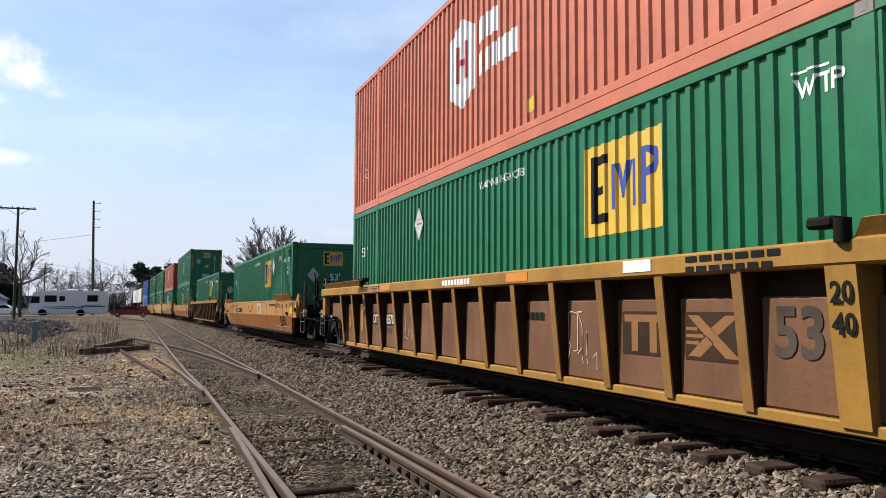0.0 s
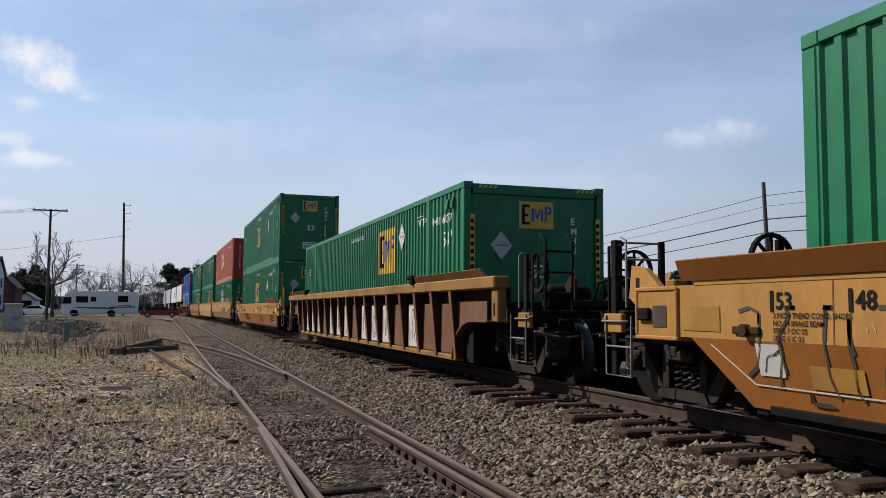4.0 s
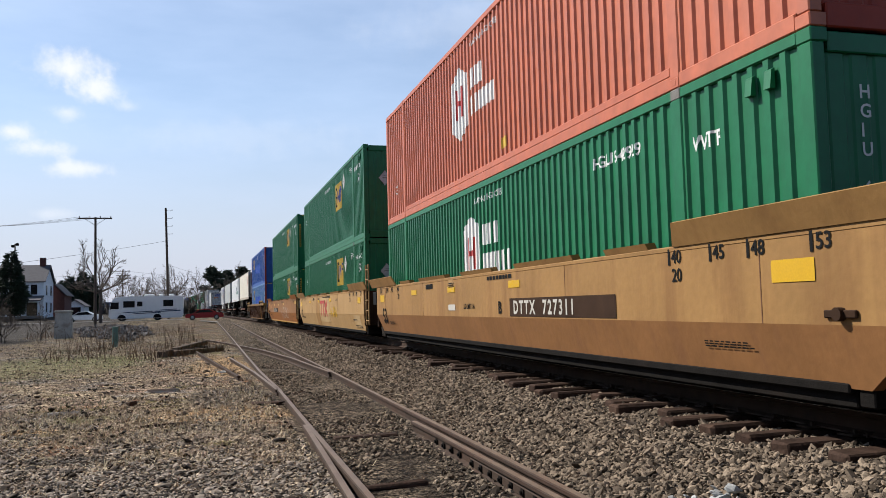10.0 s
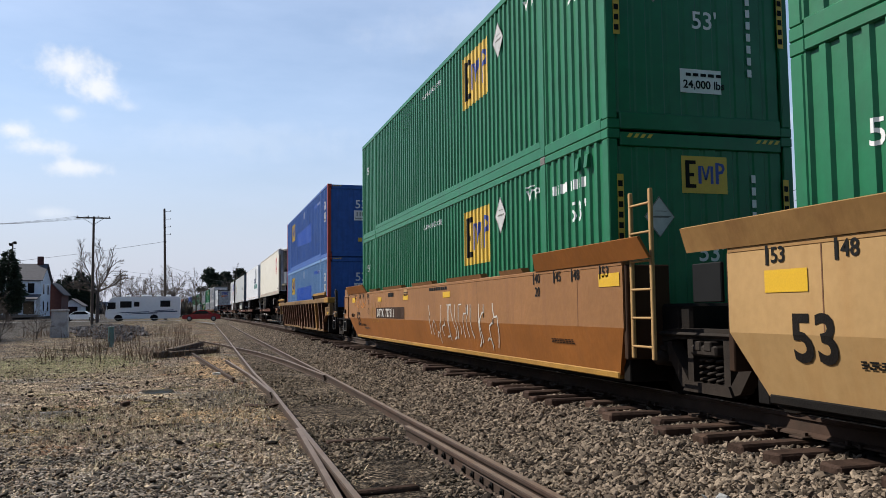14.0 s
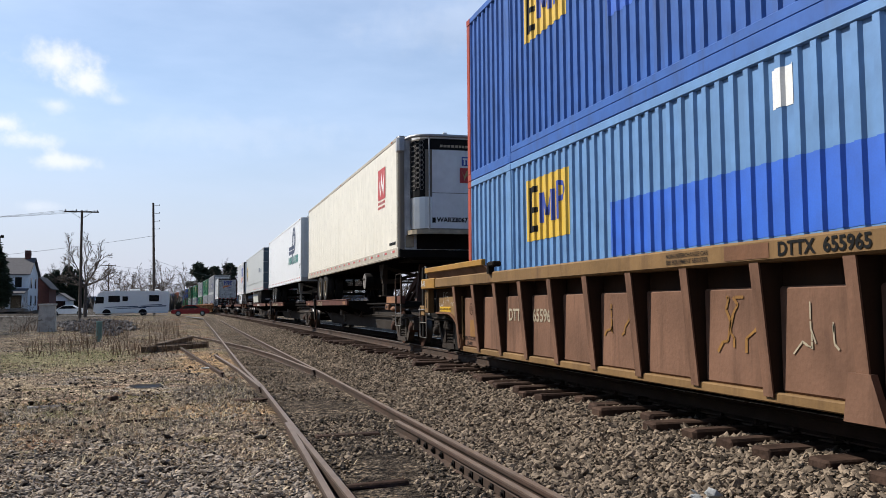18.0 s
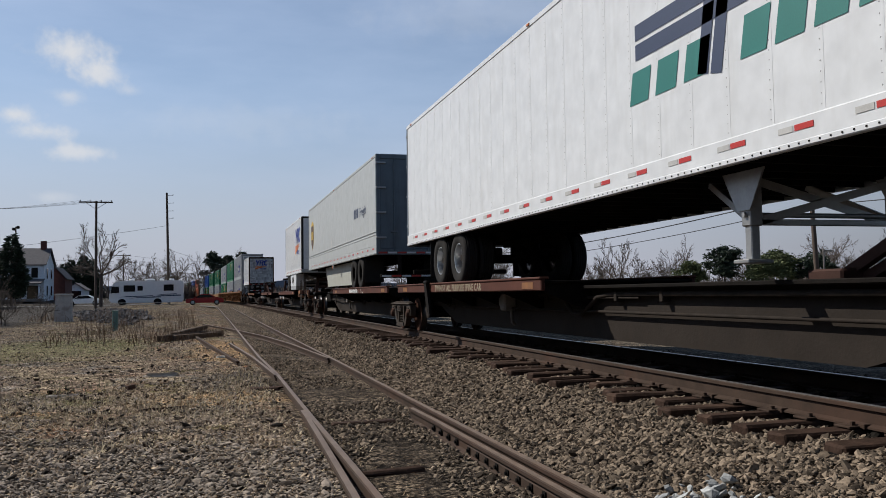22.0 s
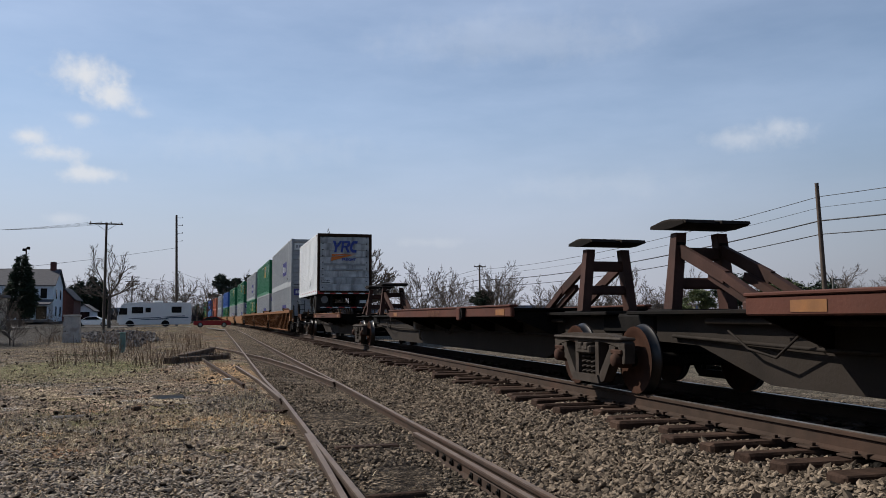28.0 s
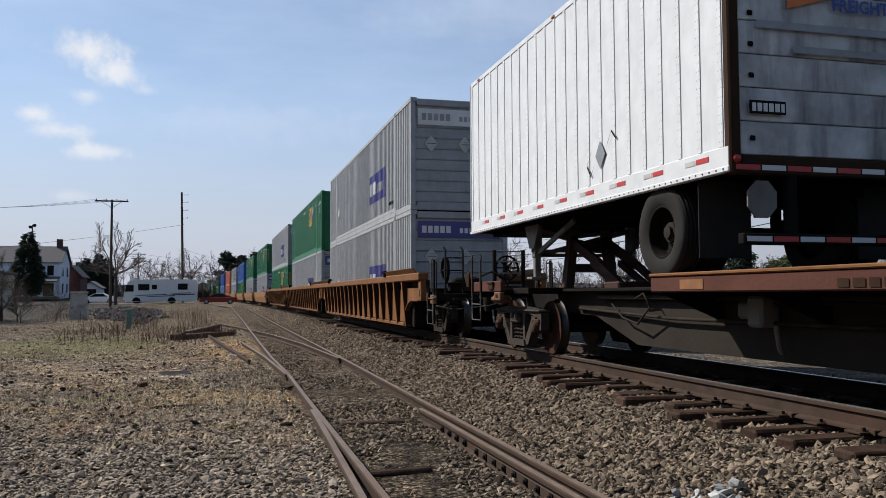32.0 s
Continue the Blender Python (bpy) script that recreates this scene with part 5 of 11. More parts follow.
def far_truck(parent, y):
    """A truck of a car that stays far off: frames and wheels in two meshes."""
    t = part("truck", lambda: B().cbox(-0.95, 0.95, -0.19, 0.19, 0.44, 0.62, 0.03).cbox(-1.06, -0.92, -1.05, 1.05, 0.5, 0.72, 0.05).cbox(0.92, 1.06, -1.05, 1.05, 0.5, 0.72, 0.05), M["truck"], parent, "two-axle truck with cast frames", key="fartruck", at=pose(0, y, 0))
    for sy in (-1, 1):
        part("wheelset", lambda: B().lathe([(-0.82, 0), (-0.82, WHEEL_R), (-0.69, WHEEL_R), (-0.69, 0.09), (0.69, 0.09), (0.69, WHEEL_R), (0.82, WHEEL_R), (0.82, 0)], (0, 0, 0), 0, 20), M["wheelsteel"], t, key="farwheels", at=pose(0, sy * 0.89, WHEEL_R))


def truck(parent, y, cast="truck", disc="wheelsteel"):
    """A two-axle truck at y under its car."""
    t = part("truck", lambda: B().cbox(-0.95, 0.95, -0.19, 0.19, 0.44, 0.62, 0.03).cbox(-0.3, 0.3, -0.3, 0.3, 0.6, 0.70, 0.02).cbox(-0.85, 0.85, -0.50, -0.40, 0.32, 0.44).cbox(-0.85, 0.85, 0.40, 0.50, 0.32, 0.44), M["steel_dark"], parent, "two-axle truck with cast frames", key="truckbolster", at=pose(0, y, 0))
    for sx in (-1, 1):
        part("side_frame", sideframe_build, M[cast], t, key=("sideframe", cast), at=pose(sx * 0.99, 0, 0))
        part("spring_nest", spring_build, M[cast], t, key=("springs", cast), at=pose(sx * 0.99, 0, 0))
        part("bolster_end", lambda: B().cbox(-0.12, 0.12, -0.22, 0.22, 0.47, 0.58, 0.02).cbox(-0.13, 0.13, -0.15, -0.03, 0.52, 0.62).cbox(-0.13, 0.13, 0.03, 0.15, 0.52, 0.62), M[cast], t, key=("bolsterend", cast), at=pose(sx * 1.0, 0, 0))
        for sy in (-1, 1):
            part("axle_box", lambda: B().lathe([(-0.13, 0.0), (-0.13, 0.07), (-0.11, 0.085), (0.0, 0.10), (0.10, 0.10)], (0, 0, 0), 0, 14).cbox(-0.09, 0.07, -0.14, 0.14, 0.07, 0.13), M["rustcast" if cast != "truck" else cast], t, key=("axlebox", sx, cast), at=pose(sx * 1.0, sy * 0.89, WHEEL_R) @ (Matrix.Identity(4) if sx < 0 else pose(0, 0, 0, 0, 0, 180)))
    for sy in (-1, 1):
        for sx in (-1, 1):
            w = part("wheel", wheel_build, M[disc], t, key=("wheel", disc), at=pose(sx * 0.755, sy * 0.89, WHEEL_R) @ (Matrix.Identity(4) if sx < 0 else pose(0, 0, 0, 0, 0, 180)))
            part("tread", tread_build, M["tread"], t, key="tread", at=pose(sx * 0.755, sy * 0.89, WHEEL_R) @ (Matrix.Identity(4) if sx < 0 else pose(0, 0, 0, 0, 0, 180)))
            if sx < 0:
                WHEELS.append((w, sy * 0.89))
        part("axle", lambda: B().tube([(-0.95, 0, 0), (0.95, 0, 0)], 0.085, 12), M["steel_dark"], t, key="axle", at=pose(0, sy * 0.89, WHEEL_R))
    return t


def rod(b, pts, r=0.016):
    return b.tube(pts, r, 6)


def end_gear(ob, sy, paint, grab, brake):
    """End platform of a well car past its bolster: sheet, steps, ladder, uncoupling lever, coupler."""
    y = lambda v: sy * v
    part("end_platform", B().cbox(-1.0, 1.0, *sorted((y(9.55), y(11.0))), 0.72, 0.86, 0.02).cbox(-0.35, 0.35, *sorted((y(9.0), y(11.3))), 0.55, 0.98, 0.03).cbox(-1.38, 1.38, *sorted((y(10.55), y(10.85))), 0.80, 0.98, 0.02), M["steel_dark"], ob, "grimy steel end platform")
    part("coupler", B().cbox(-0.12, 0.12, *sorted((y(11.2), y(11.72))), 0.72, 0.94, 0.03).cbox(-0.2, 0.14, *sorted((y(11.62), y(11.92))), 0.68, 0.98, 0.05), M["steel_dark"], ob)
    part("bolster_housing", B().cbox(-1.25, 1.25, *sorted((y(9.6), y(10.3))), 0.74, 1.06, 0.04), M["steel_dark"], ob)
    for sx in (-1, 1):
        part("end_sill_plate", B().cbox(*sorted((sx * 1.42, sx * 1.36)), *sorted((y(10.56), y(10.92))), 0.74, 0.94, 0.01), M[grab], ob)
        b = B()
        rod(b, [(sx * 1.43, y(10.35), 0.92), (sx * 1.43, y(10.35), 0.30), (sx * 1.43, y(10.85), 0.30), (sx * 1.43, y(10.85), 0.92)], 0.012)
        rod(b, [(sx * 1.43, y(10.35), 0.60), (sx * 1.43, y(10.85), 0.60)], 0.011)
        part("step", b, M["galv"], ob, "bent round-bar step")
        b = B().cbox(*sorted((sx * 1.40, sx * 1.36)), *sorted((y(10.70), y(10.80))), 0.30, 1.72, 0.008)
        part("handhold_post", b, M["steel_dark"], ob, "upright flat-bar handhold post")
        b = B()
        rod(b, [(sx * 1.38, y(10.52), 1.0), (sx * 1.38, y(10.52), 1.70), (sx * 1.38, y(10.62), 1.74)], 0.012)
        rod(b, [(sx * 1.38, y(10.50), 0.86), (sx * 1.44, y(10.52), 0.86), (sx * 1.44, y(10.92), 0.86), (sx * 1.38, y(10.96), 0.90)], 0.012)
        part("handhold", b, M["galv"], ob, "bent round-bar handhold")
        b = B().cbox(*sorted((sx * 0.45, sx * 1.3)), *sorted((y(9.35), y(10.3))), 1.06, 1.085, 0.005)
        part("walkway", b, M["steel_dark"], ob, "ribbed steel walkway")
        b = B()
        rod(b, [(sx * 1.36, y(10.9), 0.95), (sx * 1.36, y(10.9), 1.66), (sx * 1.36, y(10.62), 1.66)], 0.018)
        part("handhold", b, M["steel_dark"], ob)
    if brake:
        b = B().tube([(0.42, y(10.35), 0.9), (0.42, y(10.35), 1.75)], 0.05, 8)
        b.lathe([(-0.03, 0.29), (0.03, 0.29), (0.03, 0.25), (-0.03, 0.25), (-0.03, 0.29)], (0.42, y(10.48), 1.55), 1, 20)
        for k in range(4):
            a = k * math.pi / 4
            b.bar((0.42 - 0.27 * math.cos(a), y(10.48), 1.55 - 0.27 * math.sin(a)), (0.42 + 0.27 * math.cos(a), y(10.48), 1.55 + 0.27 * math.sin(a)), 0.03)
        part("brake_wheel", b, M["steel_dark"], ob, "hand brake wheel on a post")
        if paint == "carsand":
            part("brake_reservoir", B().lathe([(-0.62, 0.0), (-0.59, 0.13), (-0.48, 0.20), (0.48, 0.20), (0.59, 0.13), (0.62, 0.0)], (-0.42, y(9.95), 1.52), 0, 20), M["tankbrown"], ob, "large dusty brown air reservoir")
            for px in (-0.85, 0.0):
                part("reservoir_bracket", B().prism([(y(9.72), 1.04), (y(10.18), 1.04), (y(10.10), 1.40), (y(9.80), 1.40)], 0, px - 0.02, px + 0.02), M["grime_shade_brown"], ob)
        else:
            part("brake_reservoir", B().lathe([(-0.38, 0.0), (-0.35, 0.12), (-0.26, 0.15), (0.26, 0.15), (0.35, 0.12), (0.38, 0.0)], (-0.40, y(9.95), 1.20), 0, 16), M["steel_dark"], ob)
        part("valve_bracket", B().cbox(-0.95, -0.55, *sorted((y(10.3), y(10.5))), 1.0, 1.22, 0.03), M["steel_dark"], ob)
        part("gusset_plate", B().prism([(y(9.75), 1.06), (y(10.35), 1.06), (y(10.35), 1.42), (y(10.25), 1.48), (y(10.15), 1.42)], 0, -0.46, -0.42), M["grime_shade_brown"], ob, "grimy brown gusset plate")
        part("gusset_plate", B().prism([(y(9.75), 1.06), (y(10.45), 1.06), (y(10.45), 1.4), (y(10.25), 1.4)], 0, 0.30, 0.34), M["grime_shade_brown"], ob, "grimy brown gusset plate")
        for px in (-1.12, -0.72) if sy < 0 else ():
            part("ladder_stile", B().tube([(px, y(10.78), 0.9), (px, y(10.78), 1.92), (px, y(10.62), 2.0)], 0.022, 6), M["steel_dark"], ob)
        for z in (1.2, 1.48, 1.76) if sy < 0 else ():
            part("ladder_rung", rod(B(), [(-1.12, y(10.78), z), (-0.72, y(10.78), z)]), M["steel_dark"], ob)
        part("air_pipe", rod(B(), [(-0.25, y(10.5), 1.1), (-0.3, y(10.75), 1.35), (-0.1, y(10.95), 1.45), (0.2, y(11.0), 1.3), (0.3, y(11.0), 1.0)], 0.022), M["steel_dark"], ob)
        part("brake_rigging", B().cbox(-0.9, 0.9, *sorted((y(10.35), y(10.5))), 1.02, 1.12, 0.01), M["grime_shade_brown"], ob)
        if sy < 0:
            part("sheave_wheel", B().lathe([(-0.03, 0.30), (0.03, 0.30), (0.03, 0.24), (-0.03, 0.24), (-0.03, 0.30)], (-1.0, y(10.3), 1.50), 0, 22).bar((-1.0, y(10.02), 1.5), (-1.0, y(10.58), 1.5), 0.03).bar((-1.0, y(10.3), 1.22), (-1.0, y(10.3), 1.78), 0.03), M["steel_dark"], ob, "hand brake wheel facing the side")
        for px in (0.06, 0.75) if sy < 0 else ():
            part("ladder_stile", B().cbox(px - 0.04, px + 0.04, *sorted((y(10.62), y(10.7))), 0.9, 1.95, 0.01), M["steel_dark"], ob)
        for z in (1.15, 1.42, 1.69, 1.92) if sy < 0 else ():
            part("ladder_rung", rod(B(), [(0.06, y(10.66), z), (0.75, y(10.66), z)]), M["galv"], ob)
    else:
        part("air_tank", B().lathe([(-0.4, 0.0), (-0.38, 0.11), (0.38, 0.11), (0.4, 0.0)], (0.35, y(9.9), 1.14), 0, 14), M["steel_dark"], ob)
    b = B()
    rod(b, [(-1.4, y(11.05), 0.70), (-1.0, y(11.05), 0.62), (-0.3, y(11.3), 0.70), (0.0, y(11.5), 0.8)], 0.014)
    rod(b, [(-0.2, y(11.3), 0.6), (-0.25, y(11.55), 0.35), (-0.1, y(11.85), 0.45)], 0.025)
    part("uncoupling_lever", b, M["galv"], ob)


MARK_LIFT = [0.0]


def well_smooth(s, label, paint, low, ends=(True, True), brake=(True, False), marks=(), chord=None, group="well cars", lift=0.0, far=False, foot=0.20):
    """Well car with smooth folded sides; s: its middle at the start. ends: near and far end have their own platform."""
    ob = thing("well_car", label, "rail car", group)
    MARK_LIFT[0] = lift
    for sx in (-1, 1):
        X = lambda v: sx * v
        # upper band, knee and lower band of the side sheet
        b = B()
        b.prism([(1.50 * sx, 1.20 + lift), (1.50 * sx, 0.74), (1.44 * sx, 0.74), (1.44 * sx, 1.20 + lift)], 1, -10.0 if ends[0] else -8.75, 10.0 if ends[1] else 8.75)
        part("upper_side_sheet", b, M[paint], ob)
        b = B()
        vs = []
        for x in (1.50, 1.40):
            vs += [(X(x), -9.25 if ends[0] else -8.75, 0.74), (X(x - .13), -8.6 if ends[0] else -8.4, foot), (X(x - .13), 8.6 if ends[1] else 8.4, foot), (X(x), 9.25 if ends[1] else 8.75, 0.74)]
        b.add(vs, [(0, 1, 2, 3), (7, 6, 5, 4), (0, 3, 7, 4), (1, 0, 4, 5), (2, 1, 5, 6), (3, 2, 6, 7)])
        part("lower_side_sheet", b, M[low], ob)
        if sx < 0 and not lift and not far:
            for y0, y1, z0, z1 in ((-.55, 1.75, .90, 1.10), (2.05, 2.75, .98, 1.09)):
                part("recessed_panel", B().prism([(y0, z1), (y0 + .18, z0), (y1 - .18, z0), (y1, z1)], 0, -1.512, -1.498), M[paint], ob, "shallow chamfered plate on the side")
        part("top_chord", B().cbox(*sorted((X(1.34), X(1.506))), -9.2 if ends[0] else -8.75, 9.2 if ends[1] else 8.75, 1.185 + lift, 1.245 + lift, 0.012), M[chord or paint], ob)
        part("bottom_sill", B().cbox(*sorted((X(1.24), X(1.39))), -8.4, 8.4, foot - 0.04, foot + 0.04, 0.012), M["chordyellow" if lift and ends[1] else "steel_dark"], ob)
        if foot > 0.16:
            part("well_sill", B().cbox(*sorted((X(1.20), X(1.32))), -8.4, 8.4, 0.12, foot, 0.012), M["steel_dark"], ob)
        if lift:
            for y0, y1 in ((-5.8, -4.85), (-3.95, -1.9), (-.85, .85), (1.9, 3.95), (4.85, 5.8)):
                part("top_lip", B().prism([(1.50 * sx, 1.24 + lift), (1.535 * sx, 1.31 + lift), (1.42 * sx, 1.32 + lift), (1.38 * sx, 1.24 + lift)], 1, y0, y1), M[chord or paint], ob, "folded lip on the top chord")
        for y in ((-7.6, -4.2, 4.2, 7.6) if not lift else (-7.6, -3.68, 3.68, 7.6)):
            part("side_seam", lambda: B().box(*sorted((X(1.503), X(1.49))), -0.006, 0.006, 0.74, 1.19 + lift), M["carbrown"], ob, key=("seam", sx, lift), at=pose(0, y, 0))
        for sy in (-1, 1):
            b = B()
            vs = [(X(1.52), sy * 6.3, 1.235 + lift), (X(1.52), sy * 9.35, 1.235 + lift), (X(1.62), sy * 9.3, 1.41 + lift * 1.2), (X(1.62), sy * 6.45, 1.41 + lift * 1.2)]
            vs += [(x - sx * 0.03, y, z + 0.012) for x, y, z in vs]
            b.add(vs, [(0, 1, 2, 3), (7, 6, 5, 4), (0, 4, 5, 1), (1, 5, 6, 2), (2, 6, 7, 3), (3, 7, 4, 0)])
            part("container_guide", b, M[chord or low], ob, "flared guide plate along the top chord")
            if not ends[0 if sy < 0 else 1]:
                part("end_plate", B().cbox(*sorted((X(1.48), X(0.95))), *sorted((sy * 8.72, sy * 8.80)), 0.40, 1.20 + lift, 0.01), M["grime_shade_brown"], ob)
                if sy < 0:
                    for yy in (-9.28, -8.86):
                        part("ladder_stile", B().cbox(*sorted((X(1.46), X(1.42))), yy - .025, yy + .025, 0.42, 2.2, 0.008), M["paletan"], ob)
                    for z in (.55, .85, 1.15, 1.45, 1.75, 2.05):
                        part("ladder_rung", rod(B(), [(X(1.45), -9.28, z), (X(1.45), -8.86, z)], .014), M["paletan"], ob)
                else:
                    part("number_board", B().cbox(*sorted((X(1.50), X(1.46))), 8.85, 9.3, 1.0, 1.36, 0.01), M["black"], ob, "black board on the end of the unit")
                continue
            part("end_box", B().cbox(*sorted((X(1.515), X(1.30))), *sorted((sy * 9.4, sy * 10.12)), 0.70, 1.20 + lift, 0.03), M[paint], ob)
            part("bracket", B().cbox(*sorted((X(1.56), X(1.515))), *sorted((sy * 9.85, sy * 10.05)), 0.88, 1.0, 0.01), M["steel_dark"], ob)
            part("jacking_post", B().prism([(sy * 9.75, 1.19 + lift), (sy * 10.0, 1.38 + lift), (sy * 10.25, 1.42 + lift), (sy * 10.3, 1.1), (sy * 10.1, 0.98)], 0, *sorted((X(1.48), X(1.42)))), M[paint], ob)
            part("jack_slot", B().cbox(*sorted((X(1.484), X(1.45))), *sorted((sy * 10.10, sy * 10.18)), 1.16, 1.30, 0.01), M["black"], ob)
            part("sill_knob", B().tube([(X(1.5), sy * 8.5, 0.82), (X(1.56), sy * 8.5, 0.82)], 0.05, 10).cbox(*sorted((X(1.5), X(1.53))), sy * 8.5 - .16, sy * 8.5 + .16, 0.79, 0.85, 0.008), M["grime_shade_brown"], ob, "lashing latch on the side")
            part("panel_rim", B().cbox(*sorted((X(1.53), X(1.51))), *sorted((sy * 9.42, sy * 10.12)), 1.155 + lift, 1.195 + lift, 0.01).cbox(*sorted((X(1.53), X(1.51))), *sorted((sy * 9.42, sy * 10.12)), 0.70, 0.74, 0.01).cbox(*sorted((X(1.53), X(1.51))), *sorted((sy * 9.42, sy * 9.46)), 0.74, 1.155 + lift, 0.01).cbox(*sorted((X(1.53), X(1.51))), *sorted((sy * 10.08, sy * 10.12)), 0.74, 1.155 + lift, 0.01), M[paint], ob)
    part("well_floor", B().cbox(-1.3, 1.3, -8.5, 8.5, 0.14, 0.19, 0.01).cbox(-1.35, 1.35, -8.6, -8.45, 0.14, 1.0, 0.01).cbox(-1.35, 1.35, 8.45, 8.6, 0.14, 1.0, 0.01), M["steel_dark"], ob)
    for k, sy in enumerate((-1, 1)):
        if ends[k]:
            end_gear(ob, sy, paint, paint, brake[k])
            (far_truck if far else truck)(ob, sy * 10.0)
        else:
            part("articulated_end", B().cbox(-1.05, 1.05, *sorted((sy * 8.6, sy * 9.35)), 0.62, 1.0, 0.03).cbox(-0.4, 0.4, *sorted((sy * 9.2, sy * 9.78)), 0.5, 0.95, 0.03), M["steel_dark"], ob)
    for f in marks:
        f(ob)
    MARK_LIFT[0] = 0.0
    return ride(ob, s)


BAY = 1.0167


def well_ribbed(s, label, paint, chord, ends=(True, True), brake=(True, False), marks=(), group="well cars", rib_paint=None):
    """Well car with upright ribs on recessed side sheets."""
    ob = thing("well_car", label, "rail car", group)
    for sx in (-1, 1):
        X = lambda v: sx * v
        part("top_chord", B().cbox(*sorted((X(1.34), X(1.58))), -10.1, 10.1, 1.27, 1.45, 0.02), M[chord], ob, "worn top chord")
        # sheet behind the bays, coloured dark for the shadow of the chord
        part("side_sheet", B().box(*sorted((X(1.315), X(1.33))), -8.14, 8.14, 0.2, 1.28), M["grime_shade_brown"], ob)
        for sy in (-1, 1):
            part("end_web", B().box(*sorted((X(1.30), X(1.315))), *sorted((sy * 8.15, sy * 10.05)), 0.80, 1.28), M["grime_shade_brown"], ob, "dark recessed web under the chord")
        part("bottom_sill", B().cbox(*sorted((X(1.26), X(1.44))), -8.1, 8.1, 0.15, 0.24, 0.012), M[chord], ob)
        for i in range(-8, 9):
            part("rib", lambda: B().add([(X(x), y, z) for y in (-0.058, 0.058) for x, z in ((1.445, 0.2), (1.46, 0.2), (1.562, 1.275), (1.545, 1.275))], [(0, 1, 2, 3), (7, 6, 5, 4), (0, 4, 5, 1), (1, 5, 6, 2), (2, 6, 7, 3), (3, 7, 4, 0)]),
                 M[rib_paint or chord], ob, key=("rib", sx), at=pose(0, i * BAY, 0))
            # web darker than its rib: the shaded face put into the colour
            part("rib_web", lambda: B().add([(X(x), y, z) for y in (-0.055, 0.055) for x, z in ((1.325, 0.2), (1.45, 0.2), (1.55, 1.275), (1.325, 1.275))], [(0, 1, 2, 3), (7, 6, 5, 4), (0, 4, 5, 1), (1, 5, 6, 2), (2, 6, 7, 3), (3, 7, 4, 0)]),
                 M["grime_shade_brown"], ob, key=("rib_web", sx), at=pose(0, i * BAY, 0))
        if sx < 0:
            for i in range(-8, 8):
                part("bay_panel", lambda: B().cbox(-1.392, -1.328, -0.43, 0.43, 0.24, 1.08, 0.02), M[paint], ob, key="bay_panel", at=pose(0, (i + .5) * BAY, 0))
        for sy in (-1, 1):
            # end panel over the truck, with its curved cut-out
            part("arch_backing", B().box(*sorted((X(1.30), X(1.315))), *sorted((sy * 8.15, sy * 8.62)), 0.2, 0.79), M["steel_dark"], ob)
            arc = [(8.0 + 0.92 * (1 - math.cos(t)), 0.17 + 0.62 * math.sin(t)) for t in [k * math.pi / 20 for k in range(11)]]
            b = B()
            for x in (1.425, 1.40):
                for p, q in arc + [(9.45, 0.79)]:
                    b.add([(X(x), sy * p, q), (X(x), sy * p, 1.10)], [])
            n = len(arc) + 1
            faces = []
            for i in range(n - 1):
                faces += [(2 * i, 2 * i + 1, 2 * i + 3, 2 * i + 2), (2 * n + 2 * i, 2 * n + 2 * i + 2, 2 * n + 2 * i + 3, 2 * n + 2 * i + 1), (2 * i + 1, 2 * n + 2 * i + 1, 2 * n + 2 * i + 3, 2 * i + 3)]
            b.f += faces + [(2 * n - 2, 2 * n - 1, 4 * n - 1, 4 * n - 2)]
            b.s += [False] * (len(faces) + 1)
            part("end_panel", b, M["endtan" if paint == "darkbrown" else paint], ob, "plate over the truck with a curved cut-out")
            rim = B()
            line = [(sy * p, q) for p, q in arc] + [(sy * 9.55, 0.79)]
            vs = [(X(x), p + sy * dp, q + dq) for (p, q) in line for x, dp, dq in ((1.36, 0, 0), (1.47, 0, 0), (1.47, -.004, .028), (1.36, -.004, .028))]
            rim.add(vs, [(4 * i + k, 4 * i + (k + 1) % 4, 4 * i + 4 + (k + 1) % 4, 4 * i + 4 + k) for i in range(len(line) - 1) for k in range(4)] + [(0, 1, 2, 3), (len(vs) - 1, len(vs) - 2, len(vs) - 3, len(vs) - 4)])
            part("arch_rim", rim, M["carbrown"], ob, "curved flange round the cut-out")
            vs = [(X(1.54), sy * 6.2, 1.44), (X(1.54), sy * 9.7, 1.44), (X(1.63), sy * 9.65, 1.56), (X(1.63), sy * 6.35, 1.56)]
            vs += [(x - sx * 0.035, y, z + 0.01) for x, y, z in vs]
            part("container_guide", B().add(vs, [(0, 1, 2, 3), (7, 6, 5, 4), (0, 4, 5, 1), (1, 5, 6, 2), (2, 6, 7, 3), (3, 7, 4, 0)]), M["darkbrown" if paint == "darkbrown" else chord], ob, "flared guide plate along the top chord")
            if paint == "darkbrown":
                part("guide_edge", B().cbox(*sorted((X(1.655), X(1.585))), *sorted((sy * 6.35, sy * 9.66)), 1.555, 1.655, 0.012), M["chordyellow"], ob, "yellow lip on the guide plate")
                part("chord_end", B().cbox(*sorted((X(1.60), X(1.33))), *sorted((sy * 9.2, sy * 10.13)), 1.262, 1.458, 0.015), M["chordyellow"], ob, "yellow end of the top chord")
            part("latch", B().tube([(X(1.58), sy * 6.15, 1.42), (X(1.58), sy * 6.15, 1.58)], 0.06, 10).cbox(*sorted((X(1.64), X(1.5))), sy * 6.0 - 0.12, sy * 6.0 + 0.12, 1.52, 1.6, 0.02), M["steel_dark"], ob)
